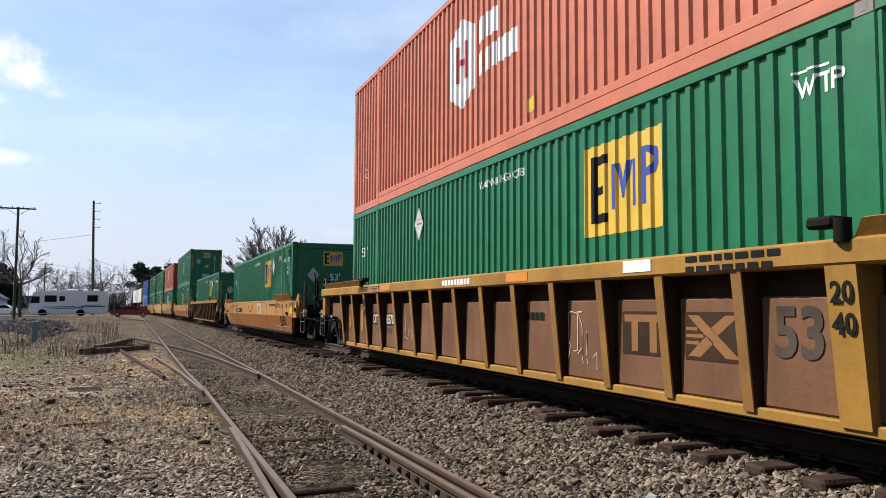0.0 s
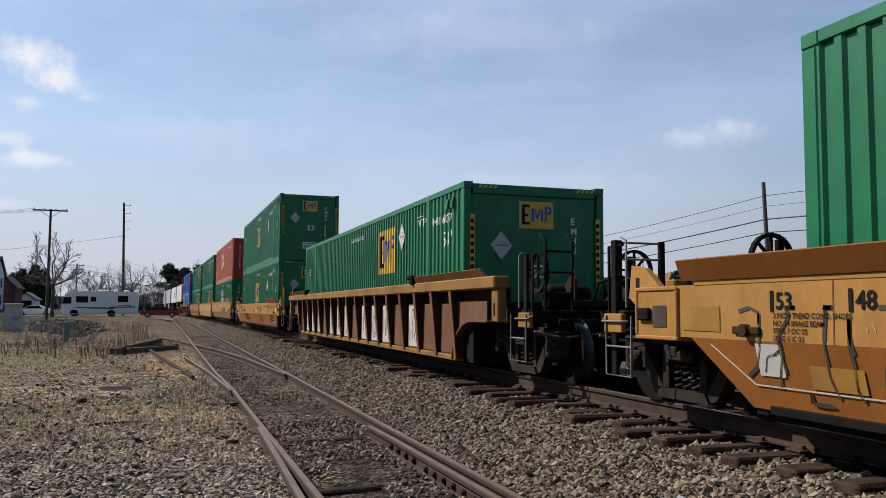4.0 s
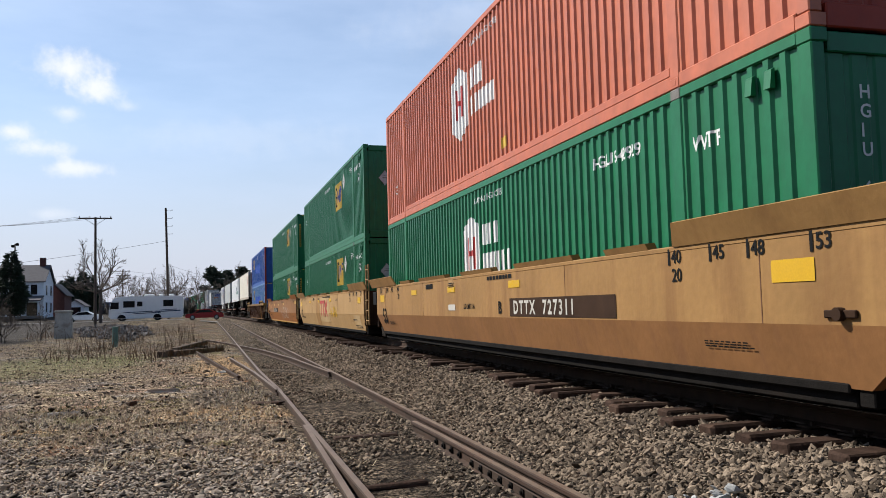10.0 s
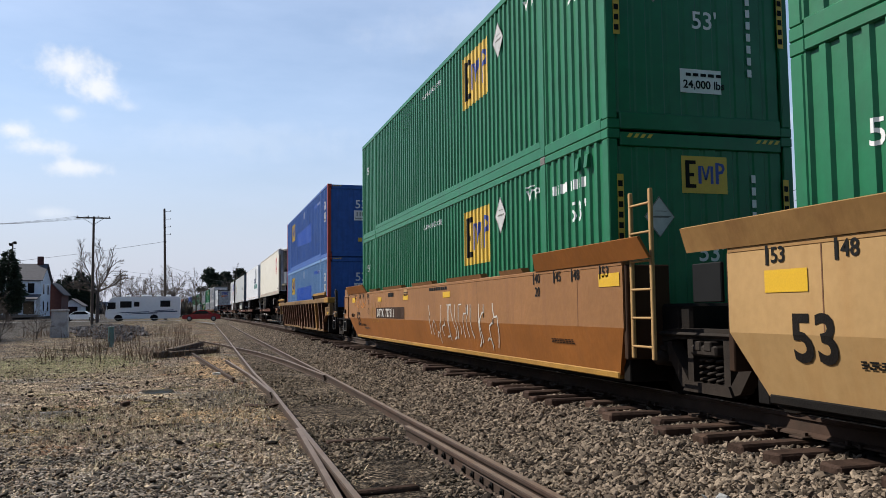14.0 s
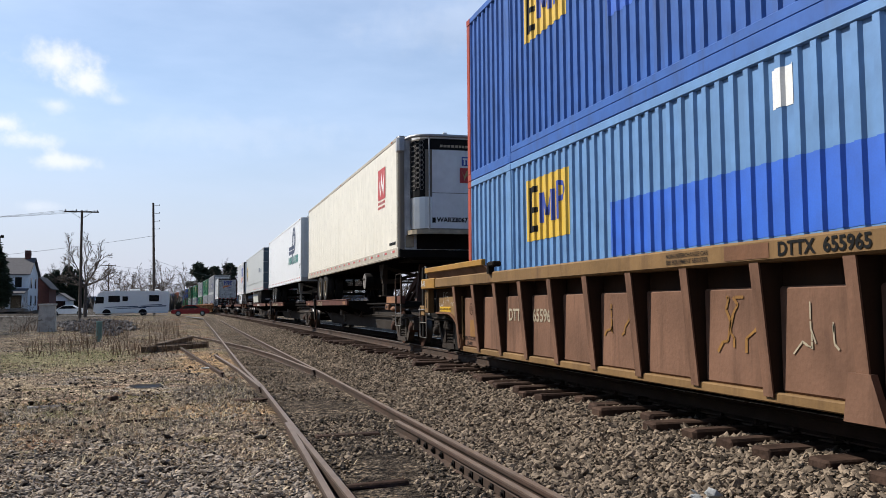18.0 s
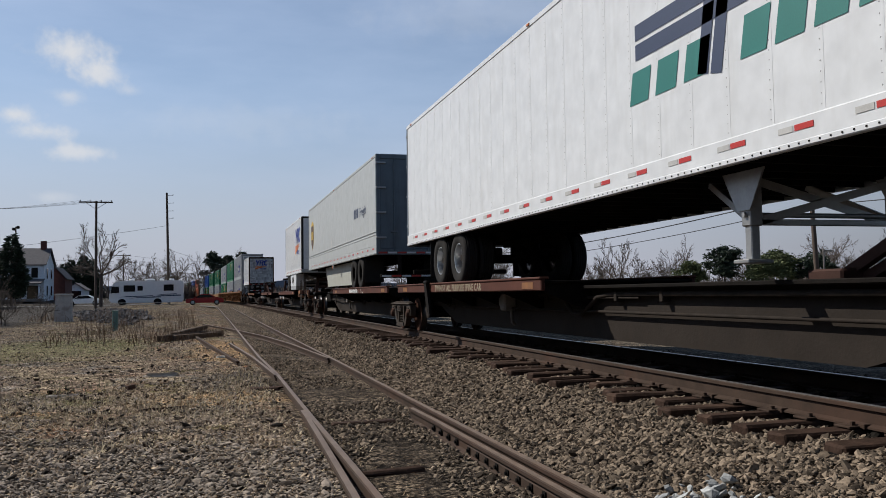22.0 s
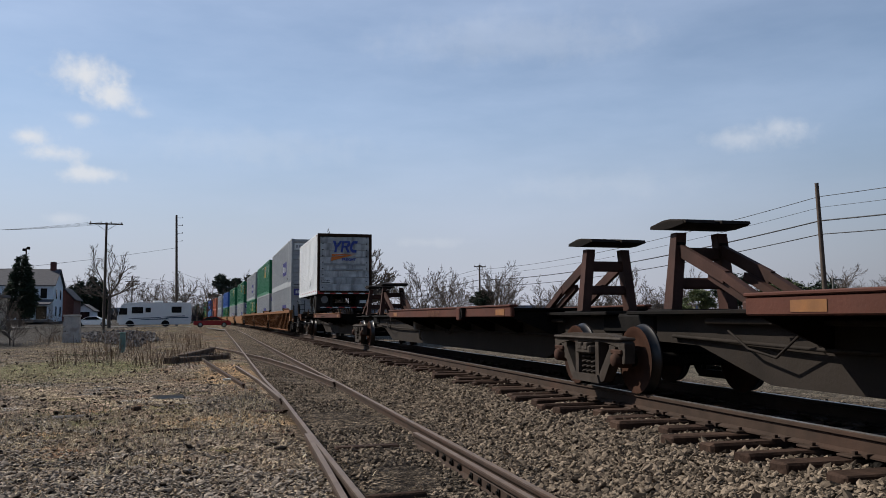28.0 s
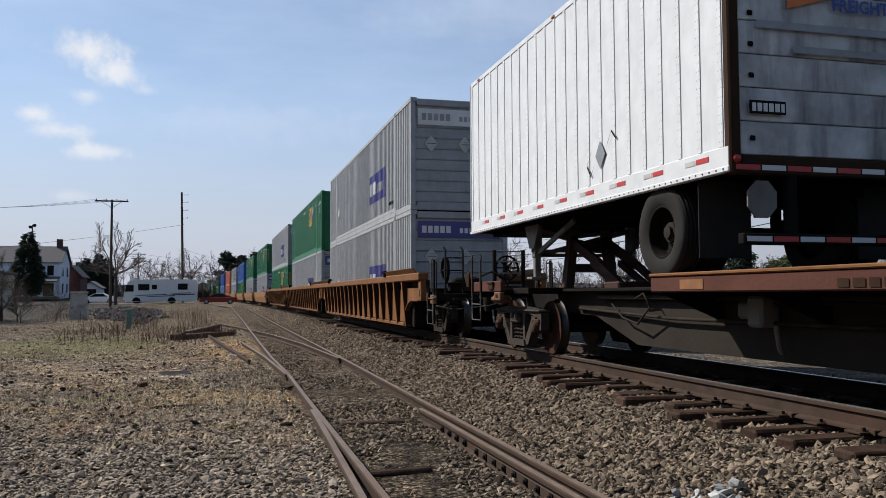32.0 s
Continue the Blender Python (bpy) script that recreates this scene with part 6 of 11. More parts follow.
            part("jack_plate", B().cbox(*sorted((X(1.53), X(1.40))), *sorted((sy * 9.88, sy * 10.12)), 0.80, 1.27, 0.015), M["endtan" if paint == "darkbrown" else chord], ob)
            part("jack_slot", B().cbox(*sorted((X(1.535), X(1.5))), *sorted((sy * 9.96, sy * 10.03)), 0.88, 1.08, 0.015), M["black"], ob)
    part("well_floor", B().cbox(-1.3, 1.3, -8.5, 8.5, 0.14, 0.19, 0.01).cbox(-1.35, 1.35, -8.7, -8.5, 0.14, 1.1, 0.01).cbox(-1.35, 1.35, 8.5, 8.7, 0.14, 1.1, 0.01), M["steel_dark"], ob)
    for k, sy in enumerate((-1, 1)):
        if ends[k]:
            end_gear(ob, sy, paint, chord, brake[k])
            truck(ob, sy * 10.0)
        else:
            part("articulated_end", B().cbox(-1.05, 1.05, *sorted((sy * 8.7, sy * 9.35)), 0.62, 1.0, 0.03).cbox(-0.4, 0.4, *sorted((sy * 9.2, sy * 9.78)), 0.5, 0.95, 0.03), M["steel_dark"], ob)
    for f in marks:
        f(ob)
    return ride(ob, s)


def on_car(flat, name, m, u, v, out=1.503, label=""):
    return lambda ob: lay(flat, name, M[m], ob, "x", u, v + MARK_LIFT[0], out, None, label)


def hitch(ob, y, lean, low=False):
    """A trailer hitch stand: two legs joined by plates under a wide head; lean: +1 or -1, the way its brace runs."""
    b = B()
    for x in (-0.40, 0.40):
        b.add([(x - .07, y - .10, 1.02), (x + .07, y - .10, 1.02), (x + .07, y + .10, 1.02), (x - .07, y + .10, 1.02), (x * .72 - .07, y - .07, 2.0), (x * .72 + .07, y - .07, 2.0), (x * .72 + .07, y + .07, 2.0), (x * .72 - .07, y + .07, 2.0)],
              [(0, 1, 2, 3), (7, 6, 5, 4), (0, 4, 5, 1), (1, 5, 6, 2), (2, 6, 7, 3), (3, 7, 4, 0)])
    b.cbox(-0.36, 0.36, y - 0.04, y + 0.04, 1.66, 1.82, 0.02)
    b.cbox(-0.40, 0.40, y - 0.04, y + 0.04, 1.30, 1.44, 0.02)
    part("hitch_stand", b, M["hitchred"], ob, "upright steel hitch stand")
    top = B().prism([(y - 0.40, 2.08), (y - 0.38, 2.115), (y - 0.10, 2.14), (y + 0.10, 2.14), (y + 0.38, 2.115), (y + 0.40, 2.08), (y + 0.12, 2.05), (y - 0.12, 2.05)], 0, -0.46, 0.46)
    part("hitch_plate", top, M["steel_dark"], ob)
    for x in (-0.25, 0.25):
        part("hitch_pad", B().prism([(y - 0.44, 2.085), (y - 0.42, 2.125), (y - 0.08, 2.165), (y + 0.10, 2.165), (y + 0.41, 2.12), (y + 0.42, 2.09), (y, 2.13)], 0, x - .20, x + .20), M["truck"], ob, "worn steel pad of the hitch")
    for x in (-0.30, 0.30):
        part("hitch_brace", B().bar((x, y + lean * 0.06, 1.78), (x, y + lean * 1.0, 1.40), 0.06, 0.15).bar((x, y + lean * 0.98, 1.42), (x, y + lean * 1.75, 1.05), 0.08, 0.10), M["hitchred"], ob)
        part("brace_strut", B().bar((x * .8, y + lean * 0.60, 1.44), (x * .8, y + lean * 1.55, 1.03), 0.07, 0.09), M["hitchred"], ob)
        part("pivot_pin", B().tube([(x - .06, y + lean * .03, 1.86), (x + .06, y + lean * .03, 1.86)], .05, 10), M["steel_dark"], ob)
    part("hitch_foot", B().cbox(-0.6, 0.6, y - 0.3, y + 0.3, 0.96, 1.05, 0.02), M["steel_dark"], ob)
    part("brace_foot", B().cbox(-0.5, 0.5, *sorted((y + lean * 1.55, y + lean * 2.0)), 1.0, 1.12, 0.02), M["hitchred"], ob)


def spine_unit(s0, s1, near_end, far_end, deck, hitches, marks=(), clamp=None, label="oxide brown spine car unit with a loading deck"):
    """One platform of a spine car between the trucks at s0 and s1. deck: its run on the line, hitches: (place, lean)."""
    mid, half = (s0 + s1) / 2, (s1 - s0) / 2
    ob = thing("spine_car", label, "rail car", "spine car platforms")
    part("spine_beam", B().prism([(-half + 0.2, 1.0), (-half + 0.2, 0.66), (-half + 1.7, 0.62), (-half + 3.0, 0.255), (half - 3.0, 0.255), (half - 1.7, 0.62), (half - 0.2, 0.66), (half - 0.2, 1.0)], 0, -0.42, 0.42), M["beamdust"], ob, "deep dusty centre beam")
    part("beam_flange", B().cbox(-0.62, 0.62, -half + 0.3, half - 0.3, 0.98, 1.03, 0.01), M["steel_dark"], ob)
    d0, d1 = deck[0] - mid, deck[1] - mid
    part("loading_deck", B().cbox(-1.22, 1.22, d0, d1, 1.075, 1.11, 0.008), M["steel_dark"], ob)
    for sx in (-1, 1):
        part("deck_edge", B().cbox(*sorted((sx * 1.20, sx * 1.27)), d0, d1, 0.96, 1.13, 0.015), M["spinered"], ob, "oxide brown deck side")
        part("deck_lip", B().cbox(*sorted((sx * 1.14, sx * 1.29)), d0, d1, 1.128, 1.165, 0.01), M["spinered" if s0 < 270 else "ribbrown"], ob)
        part("reflector_plate", B().box(*sorted((sx * 1.271, sx * 1.276)), d1 - 1.05, d1 - 0.62, 0.99, 1.09), M["spine_mark"], ob)
        part("reflector_plate", B().box(*sorted((sx * 1.271, sx * 1.276)), d0 + 0.3, d0 + 0.75, 0.99, 1.09), M["spine_mark"], ob)
    n = max(3, int((d1 - d0) / 1.6))
    for i in range(n + 1):
        part("deck_bracket", lambda: B().prism([(-1.2, 1.07), (1.2, 1.07), (1.2, 0.95), (0.4, 0.62), (-0.4, 0.62), (-1.2, 0.95)], 1, -0.02, 0.02), M["steel_dark"], ob, key="deck_bracket", at=pose(0, d0 + 0.1 + (d1 - d0 - 0.2) * i / n, 0))
    b = B()
    rod(b, [(-0.46, -half + 1.8, 0.72), (-0.5, -half + 2.2, 0.66), (-0.5, half - 4, 0.64), (-0.46, half - 1.2, 0.72)], 0.022)
    rod(b, [(-0.5, -half + 2.0, 0.90), (-0.5, -1.6, 0.90), (-0.5, -1.2, 0.86), (-0.52, -0.7, 0.60), (-0.52, -0.4, 0.60), (-0.5, 0.0, 0.84), (-0.5, 0.4, 0.90), (-0.5, half - 2.0, 0.90)], 0.036)
    rod(b, [(-0.5, -2.4, 0.85), (-0.5, 2.6, 0.85)], 0.018)
    for yy in (-3.0, -1.8, 0.6, 1.9):
        b.cbox(-0.54, -0.42, yy - .04, yy + .04, 0.80, 0.94, 0.01)
    part("brake_pipe", b, M["truck"], ob)
    part("control_valve", B().cbox(-0.66, -0.42, 2.3, 2.55, 0.60, 0.92, 0.03).cbox(-0.60, -0.42, 2.55, 2.8, 0.68, 0.86, 0.03).tube([(-0.56, 2.2, 0.62), (-0.56, 2.15, 0.40), (-0.5, 2.2, 0.36)], 0.03, 8), M["galv"], ob, "brake valve with pipes")
    part("air_hose", rod(B(), [(-0.56, half - 3.2, 0.88), (-0.6, half - 3.5, 0.95), (-0.62, half - 3.7, 0.78), (-0.58, half - 3.3, 0.55), (-0.54, half - 2.8, 0.62), (-0.5, half - 2.4, 0.80)], 0.014), M["truck"], ob)
    if clamp and s0 > 250:
        y = clamp - mid
        part("deck_bracket_plate", B().cbox(-1.33, -1.27, y - .10, y + .10, 0.90, 1.14, .015), M["spinered"], ob, "bolted plate on the deck side")
        for d in (.16, .26):
            part("deck_gusset", B().prism([(y - d - .02, .92), (y - d + .02, .92), (y - d - .08, 1.14), (y - d - .12, 1.14)], 0, -1.34, -1.26), M["steel_dark"], ob)
    elif clamp:
        y = clamp - mid
        part("folding_bridge_arm", B().prism([(y - .10, 1.20), (y + .06, 1.20), (y + .02, .98), (y - .18, .46), (y - .40, .46), (y - .22, .92)], 0, -1.36, -1.30).cbox(-1.37, -1.27, y - .16, y + .12, 1.14, 1.22, .02), M["steel_dark"], ob, "hinged steel arm on the deck side")
        part("arm_foot", B().prism([(y - .17, .64), (y - .02, .64), (y - .18, .42), (y - .34, .42)], 0, -1.365, -1.33), M["truck"], ob)
    for s, lean in hitches:
        hitch(ob, s - mid, lean)
    for k, (sy, on) in enumerate(((-1, near_end), (1, far_end))):
        e = sy * (half + 0.0)
        if on:
            Y = lambda v: e + sy * v
            truck(ob, e, "greycast", "rustwheel")
            part("end_platform", B().cbox(-1.35, 1.35, *sorted((Y(1.05), Y(1.36))), 0.90, 1.05, 0.02), M["steel_dark"], ob)
            part("draft_sill", B().cbox(-0.4, 0.4, *sorted((Y(-0.6), Y(1.35))), 0.62, 1.0, 0.03), M["steel_dark"], ob)
            part("end_deck", B().cbox(-1.2, 1.2, *sorted((Y(-0.9), Y(-0.2))), 0.95, 1.05, 0.01), M["steel_dark"], ob)
            for sx in (-1, 1):
                part("end_sill", B().cbox(*sorted((sx * 1.42, sx * 1.34)), *sorted((Y(-0.2), Y(1.38))), 0.99, 1.17, 0.01), M["spinered"], ob)
                if sy < 0:
                    part("reflector_plate", B().box(*sorted((sx * 1.422, sx * 1.427)), *sorted((Y(-0.14), Y(0.85))), 1.005, 1.155), M["spine_mark"], ob)
                else:
                    part("sill_bracket", B().cbox(*sorted((sx * 1.45, sx * 1.42)), *sorted((Y(0.16), Y(0.38))), 1.02, 1.15, 0.01).cbox(*sorted((sx * 1.47, sx * 1.42)), *sorted((Y(0.12), Y(0.42))), 1.12, 1.16, 0.01), M["grime_shade_brown"], ob)
                jb = part("jacking_bracket", B().cbox(*sorted((sx * 1.44, sx * 1.36)), *sorted((Y(-0.22), Y(0.10))), 0.84, 0.985, 0.012).cbox(*sorted((sx * 1.40, sx * 1.1)), *sorted((Y(0.1), Y(0.42))), 0.80, 0.93, 0.05), M["carbrown"], ob)
                part("jack_hole", B().cbox(*sorted((sx * 1.444, sx * 1.43)), *sorted((Y(-0.11), Y(0.0))), 0.885, 0.945, 0.003), M["black"], jb)
                b = B()
                rod(b, [(sx * 1.44, Y(0.85), 1.0), (sx * 1.44, Y(0.85), 0.49), (sx * 1.44, Y(1.36), 0.49), (sx * 1.44, Y(1.36), 1.0)], 0.011)
                rod(b, [(sx * 1.44, Y(0.85), 0.77), (sx * 1.44, Y(1.36), 0.77)], 0.010)
                part("step", b, M["galv"], ob, "bent round-bar step")
                for v in (0.85, 1.36):
                    part("ladder_stile", B().cbox(*sorted((sx * 1.45, sx * 1.425)), *sorted((Y(v - .025), Y(v + .025))), 0.98, 1.56, 0.004), M["grime_shade_brown"], ob)
                b = B()
                rod(b, [(sx * 1.43, Y(0.85), 1.5), (sx * 1.43, Y(0.83), 1.62), (sx * 1.43, Y(0.87), 1.66), (sx * 1.43, Y(1.34), 1.67), (sx * 1.43, Y(1.36), 1.5)], 0.011)
                rod(b, [(sx * 1.43, Y(0.85), 1.28), (sx * 1.43, Y(1.36), 1.28)], 0.010)
                part("handrail", b, M["truck"], ob)
            if sy < 0 and s0 < 200:
                part("brake_stand", B().cbox(-0.62, -0.50, *sorted((Y(1.0), Y(1.12))), 1.0, 1.72, 0.01).cbox(-0.70, -0.42, *sorted((Y(0.9), Y(1.1))), 1.30, 1.62, 0.03), M["steel_dark"], ob)
                b = B().lathe([(-0.02, 0.28), (0.02, 0.28), (0.02, 0.245), (-0.02, 0.245), (-0.02, 0.28)], (-0.56, Y(1.2), 1.60), 1, 24)
                for k in range(3):
                    a = k * math.pi / 3
                    b.bar((-0.56 - 0.26 * math.cos(a), Y(1.2), 1.60 - 0.26 * math.sin(a)), (-0.56 + 0.26 * math.cos(a), Y(1.2), 1.60 + 0.26 * math.sin(a)), 0.025)
                part("brake_wheel", b, M["steel_dark"], ob, "hand brake wheel on a stand")
                for x in (0.15, 0.75):
                    part("air_hose", rod(B(), [(x + .15 * k / 12, Y(0.6 + .6 * k / 12), 1.08 + .60 * math.sin(math.pi * k / 12)) for k in range(13)], 0.02), M["rubber"], ob)
            part("coupler", B().cbox(-0.12, 0.12, *sorted((Y(1.2), Y(1.7))), 0.72, 0.94, 0.03).cbox(-0.2, 0.14, *sorted((Y(1.6), Y(1.9))), 0.68, 0.98, 0.05), M["steel_dark"], ob)
        elif sy > 0:
            truck(ob, e, "greycast", "rustwheel")
            part("articulation", B().cbox(-0.45, 0.45, e - 0.75, e + 0.75, 0.72, 1.0, 0.04), M["steel_dark"], ob)
    for f in marks:
        f(ob, mid)
    return ride(ob, mid)

# ---- road trailers on the spine cars ----
TB, TT = 2.08, 4.98          # underside and roof over the rails


def tyre_build():
    b = B().lathe([(-0.10, 0.275), (-0.142, 0.33), (-0.14, 0.46), (-0.115, 0.50), (0.115, 0.50), (0.14, 0.46), (0.145, 0.36), (0.13, 0.28)], (0, 0, 0), 0, 32)
    for k in range(-2, 3):
        b.lathe([(k * 0.045 - 0.014, 0.499), (k * 0.045 - 0.012, 0.506), (k * 0.045 + 0.012, 0.506), (k * 0.045 + 0.014, 0.499)], (0, 0, 0), 0, 32)
    return b


def rim_build():
    """Deep dished disc: flange, barrel, disc, and a stepped hub with its cap, each turned on its own so that the edges stay crisp."""
    b = B()
    for prof in ([(-0.112, 0.292), (-0.118, 0.284), (-0.112, 0.272)], [(-0.112, 0.272), (-0.06, 0.262), (0.03, 0.256)], [(0.03, 0.256), (0.052, 0.235), (0.052, 0.12)]):
        b.lathe(prof, (0, 0, 0), 0, 28)
    for k in range(10):
        a = k * math.tau / 10
        b.tube([(0.055, 0.145 * math.cos(a), 0.145 * math.sin(a)), (0.022, 0.145 * math.cos(a), 0.145 * math.sin(a))], 0.014, 6)
    return b


def hub_build():
    b = B()
    for prof in ([(0.052, 0.122), (-0.012, 0.110)], [(-0.012, 0.110), (-0.016, 0.075)], [(-0.016, 0.075), (-0.050, 0.068)], [(-0.050, 0.068), (-0.056, 0.0)]):
        b.lathe(prof, (0, 0, 0), 0, 20)
    return b


def rim_hole_build():
    return B().lathe([(-0.004, 0.0), (-0.004, 0.034), (0.004, 0.034)], (0.046, 0, 0.200), 0, 12)


def trailer(s, length, front_near, label, paint, rail, axles, post=0.6, nose="flat", rear="swing", marks=(), rim="alu", skirt=False, tape=True, group="road trailers", rivets=True, front_paint=None, cap="alu", door="trailer_white"):
    """s: where its near end stands at the start."""
    ob = thing("semi_trailer", label, "trailer", group)
    h, f = length / 2, -1 if front_near else 1
    V = lambda v: f * (h - v)                    # v metres behind the front
    W = 1.295
    for sx in (-1, 1):
        b = B().box(*sorted((sx * W, sx * (W - 0.03))), -h + 0.06, h - 0.06, TB + 0.24, TT - 0.07)
        part("side_sheet", b, M[paint], ob)
        n = round((length - 0.3) / post)
        for i in range(n + 1):
            part("side_post", lambda: B().box(*sorted((sx * (W - 0.01), sx * (W + (0.010 if post < 0.5 else 0.0015)))), -(0.035 if post < 0.5 else 0.012), (0.035 if post < 0.5 else 0.012), TB + 0.25, TT - 0.08), M[paint], ob, key=("side_post", sx, post < .5), at=pose(0, -h + 0.15 + (length - 0.3) * i / n, 0))
        if rivets and sx < 0:
            b = B()
            for i in range(n + 1):
                y = -h + 0.15 + (length - 0.3) * i / n
                for k in range(30):
                    z = TB + 0.3 + k * (TT - TB - 0.42) / 29
                    for dy in ((-0.022, 0.022) if post < 0.5 else (0.03,)):
                        x = -(W + (0.010 if post < 0.5 else 0.0))
                        b.add([(x, y + dy - .008, z), (x, y + dy, z - .008), (x, y + dy + .008, z), (x, y + dy, z + .008), (x - .005, y + dy, z)], [(0, 1, 4), (1, 2, 4), (2, 3, 4), (3, 0, 4)])
            tagged(part("rivets", b, M["alu"], ob), kind="stuff")
        part("top_rail", B().cbox(*sorted((sx * (W + 0.012), sx * (W - 0.05))), -h + 0.02, h - 0.02, TT - 0.10, TT, 0.015), M[rail], ob)
        part("bottom_rail", B().cbox(*sorted((sx * (W + 0.014), sx * (W - 0.05))), -h + 0.02, h - 0.02, TB + 0.02, TB + 0.25, 0.012).cbox(*sorted((sx * (W + 0.022), sx * (W - 0.05))), -h + 0.02, h - 0.02, TB, TB + 0.06, 0.01), M[rail], ob)
        if tape:
            y = -h + 0.35
            while y < h - 0.6:
                part("red_tape", lambda: B().box(*sorted((sx * (W + 0.016), sx * (W + 0.019))), 0, 0.22, TB + 0.14, TB + 0.19), M["red_tape"], ob, key=("rtape", sx), at=pose(0, y, 0))
                part("white_tape", lambda: B().box(*sorted((sx * (W + 0.016), sx * (W + 0.019))), 0.24, 0.42, TB + 0.14, TB + 0.19), M["placard"], ob, key=("wtape", sx), at=pose(0, y, 0))
                y += 0.86
            b = B()
            n2 = int(length / 0.12)
            for i in range(n2):
                y = -h + 0.1 + (length - 0.2) * i / n2
                b.box(*sorted((sx * (W + 0.021), sx * (W + 0.028))), y - .007, y + .007, TB + 0.025, TB + 0.039)
            tagged(part("rail_bolts", b, M["steel_dark"], ob), kind="stuff")
        for v in (0.6, length / 2, length - 0.5):
            part("marker_light", B().cbox(*sorted((sx * (W + 0.03), sx * (W + 0.01))), V(v) - 0.05, V(v) + 0.05, TT - 0.075, TT - 0.035, 0.008), M["amber"], ob)
    part("roof", B().box(-W + 0.04, W - 0.04, -h + 0.04, h - 0.04, TT - 0.03, TT - 0.008), M["trailer_white"], ob)
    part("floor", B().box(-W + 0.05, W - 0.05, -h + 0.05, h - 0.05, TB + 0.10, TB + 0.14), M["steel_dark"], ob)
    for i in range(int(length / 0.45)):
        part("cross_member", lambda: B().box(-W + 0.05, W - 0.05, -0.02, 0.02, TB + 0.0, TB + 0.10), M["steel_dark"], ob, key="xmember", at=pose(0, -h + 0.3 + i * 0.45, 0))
    # front
    yf = V(0)
    if nose == "round":
        for sx in (-1, 1):
            b = B()
            n = 6
            vs = []
            for i in range(n + 1):
                a = i / n * math.pi / 2
                for z in (TB, TT):
                    vs.append((sx * (W - 0.14 + 0.155 * math.cos(a)), yf + (-f) * 0.14 + f * 0.155 * math.sin(a), z))
            b.add(vs, [(2 * i, 2 * i + 2, 2 * i + 3, 2 * i + 1) for i in range(n)], True)
            part("corner_cap", b, M["alu_bright" if paint == "trailer_white" else "capgrey"], ob, "rounded sheet metal corner")
    else:
        for sx in (-1, 1):
            part("corner_cap", B().cbox(*sorted((sx * (W + 0.014), sx * (W - 0.12))), *sorted((yf, yf - f * 0.12)), TB, TT, 0.03), M[cap], ob)
    part("front_wall", B().cbox(-W + 0.10, W - 0.10, *sorted((yf + f * 0.006, yf - f * 0.05)), TB + 0.02, TT - 0.06, 0.01), M[front_paint or paint], ob)
    if front_near and rivets:
        b = B()
        for i in range(7):
            x = -1.05 + i * 0.35
            for k in range(34):
                z = TB + 0.25 + k * 0.078
                y = yf + f * 0.006
                b.add([(x - .008, y, z), (x, y, z - .008), (x + .008, y, z), (x, y, z + .008), (x, y - .005, z)], [(0, 1, 4), (1, 2, 4), (2, 3, 4), (3, 0, 4)])
        tagged(part("front_rivets", b, M["alu"], ob), kind="stuff")
    part("front_sill", B().cbox(-W + 0.02, W - 0.02, *sorted((yf + f * 0.016, yf - f * 0.1)), TB - 0.01, TB + 0.2, 0.02), M["steel_dark" if front_paint else "alu"], ob)
    part("front_header", B().cbox(-W + 0.02, W - 0.02, *sorted((yf + f * 0.016, yf - f * 0.1)), TT - 0.10, TT - 0.004, 0.02), M[rail if cap == "alu" else cap], ob)
    part("kingpin_plate", B().cbox(-0.9, 0.9, *sorted((V(0.15), V(1.6))), TB - 0.05, TB + 0.02, 0.01).tube([(0, V(0.95), TB - 0.16), (0, V(0.95), TB)], 0.045, 10), M["steel_dark"], ob)
    # rear
    yr = V(length)
    o = -f                                        # outwards at the rear
    part("rear_frame", B().cbox(-W - 0.01, -W + 0.11, *sorted((yr, yr - o * 0.10)), TB - 0.02, TT, 0.015).cbox(W - 0.11, W + 0.01, *sorted((yr, yr - o * 0.10)), TB - 0.02, TT, 0.015).cbox(-W + 0.11, W - 0.11, *sorted((yr, yr - o * 0.10)), TT - 0.14, TT, 0.015).cbox(-W + 0.11, W - 0.11, *sorted((yr, yr - o * 0.10)), TB - 0.02, TB + 0.16, 0.015), M["door_grey" if rear == "swing" else "grime_shade_brown"], ob)
    if rear == "swing":
        for sx in (-1, 1):
            part("rear_door", B().cbox(*sorted((sx * 0.008, sx * (W - 0.11))), *sorted((yr - o * 0.02, yr - o * 0.07)), TB + 0.16, TT - 0.14, 0.01), M["door_grey"], ob)
            for px in (0.22, 0.78):
                part("lock_rod", B().tube([(sx * px, yr + o * 0.01, TB + 0.1), (sx * px, yr + o * 0.01, TT - 0.1)], 0.017, 8).cbox(sx * px - 0.1, sx * px + 0.1, *sorted((yr + o * 0.03, yr - o * 0.02)), TB + 0.62, TB + 0.67).cbox(sx * px - 0.04, sx * px + 0.04, *sorted((yr + o * 0.03, yr - o * 0.02)), TB + 1.4, TB + 1.45), M["door_grey"], ob)
            for k in range(4):
                z = TB + 0.45 + k * 0.72
                part("hinge", B().cbox(*sorted((sx * (W - 0.28), sx * (W + 0.02))), *sorted((yr + o * 0.03, yr - o * 0.02)), z, z + 0.06, 0.01), M["alu"], ob)
    else:
        for k in range(8):
            z = TB + 0.17 + k * (TT - TB - 0.32) / 8
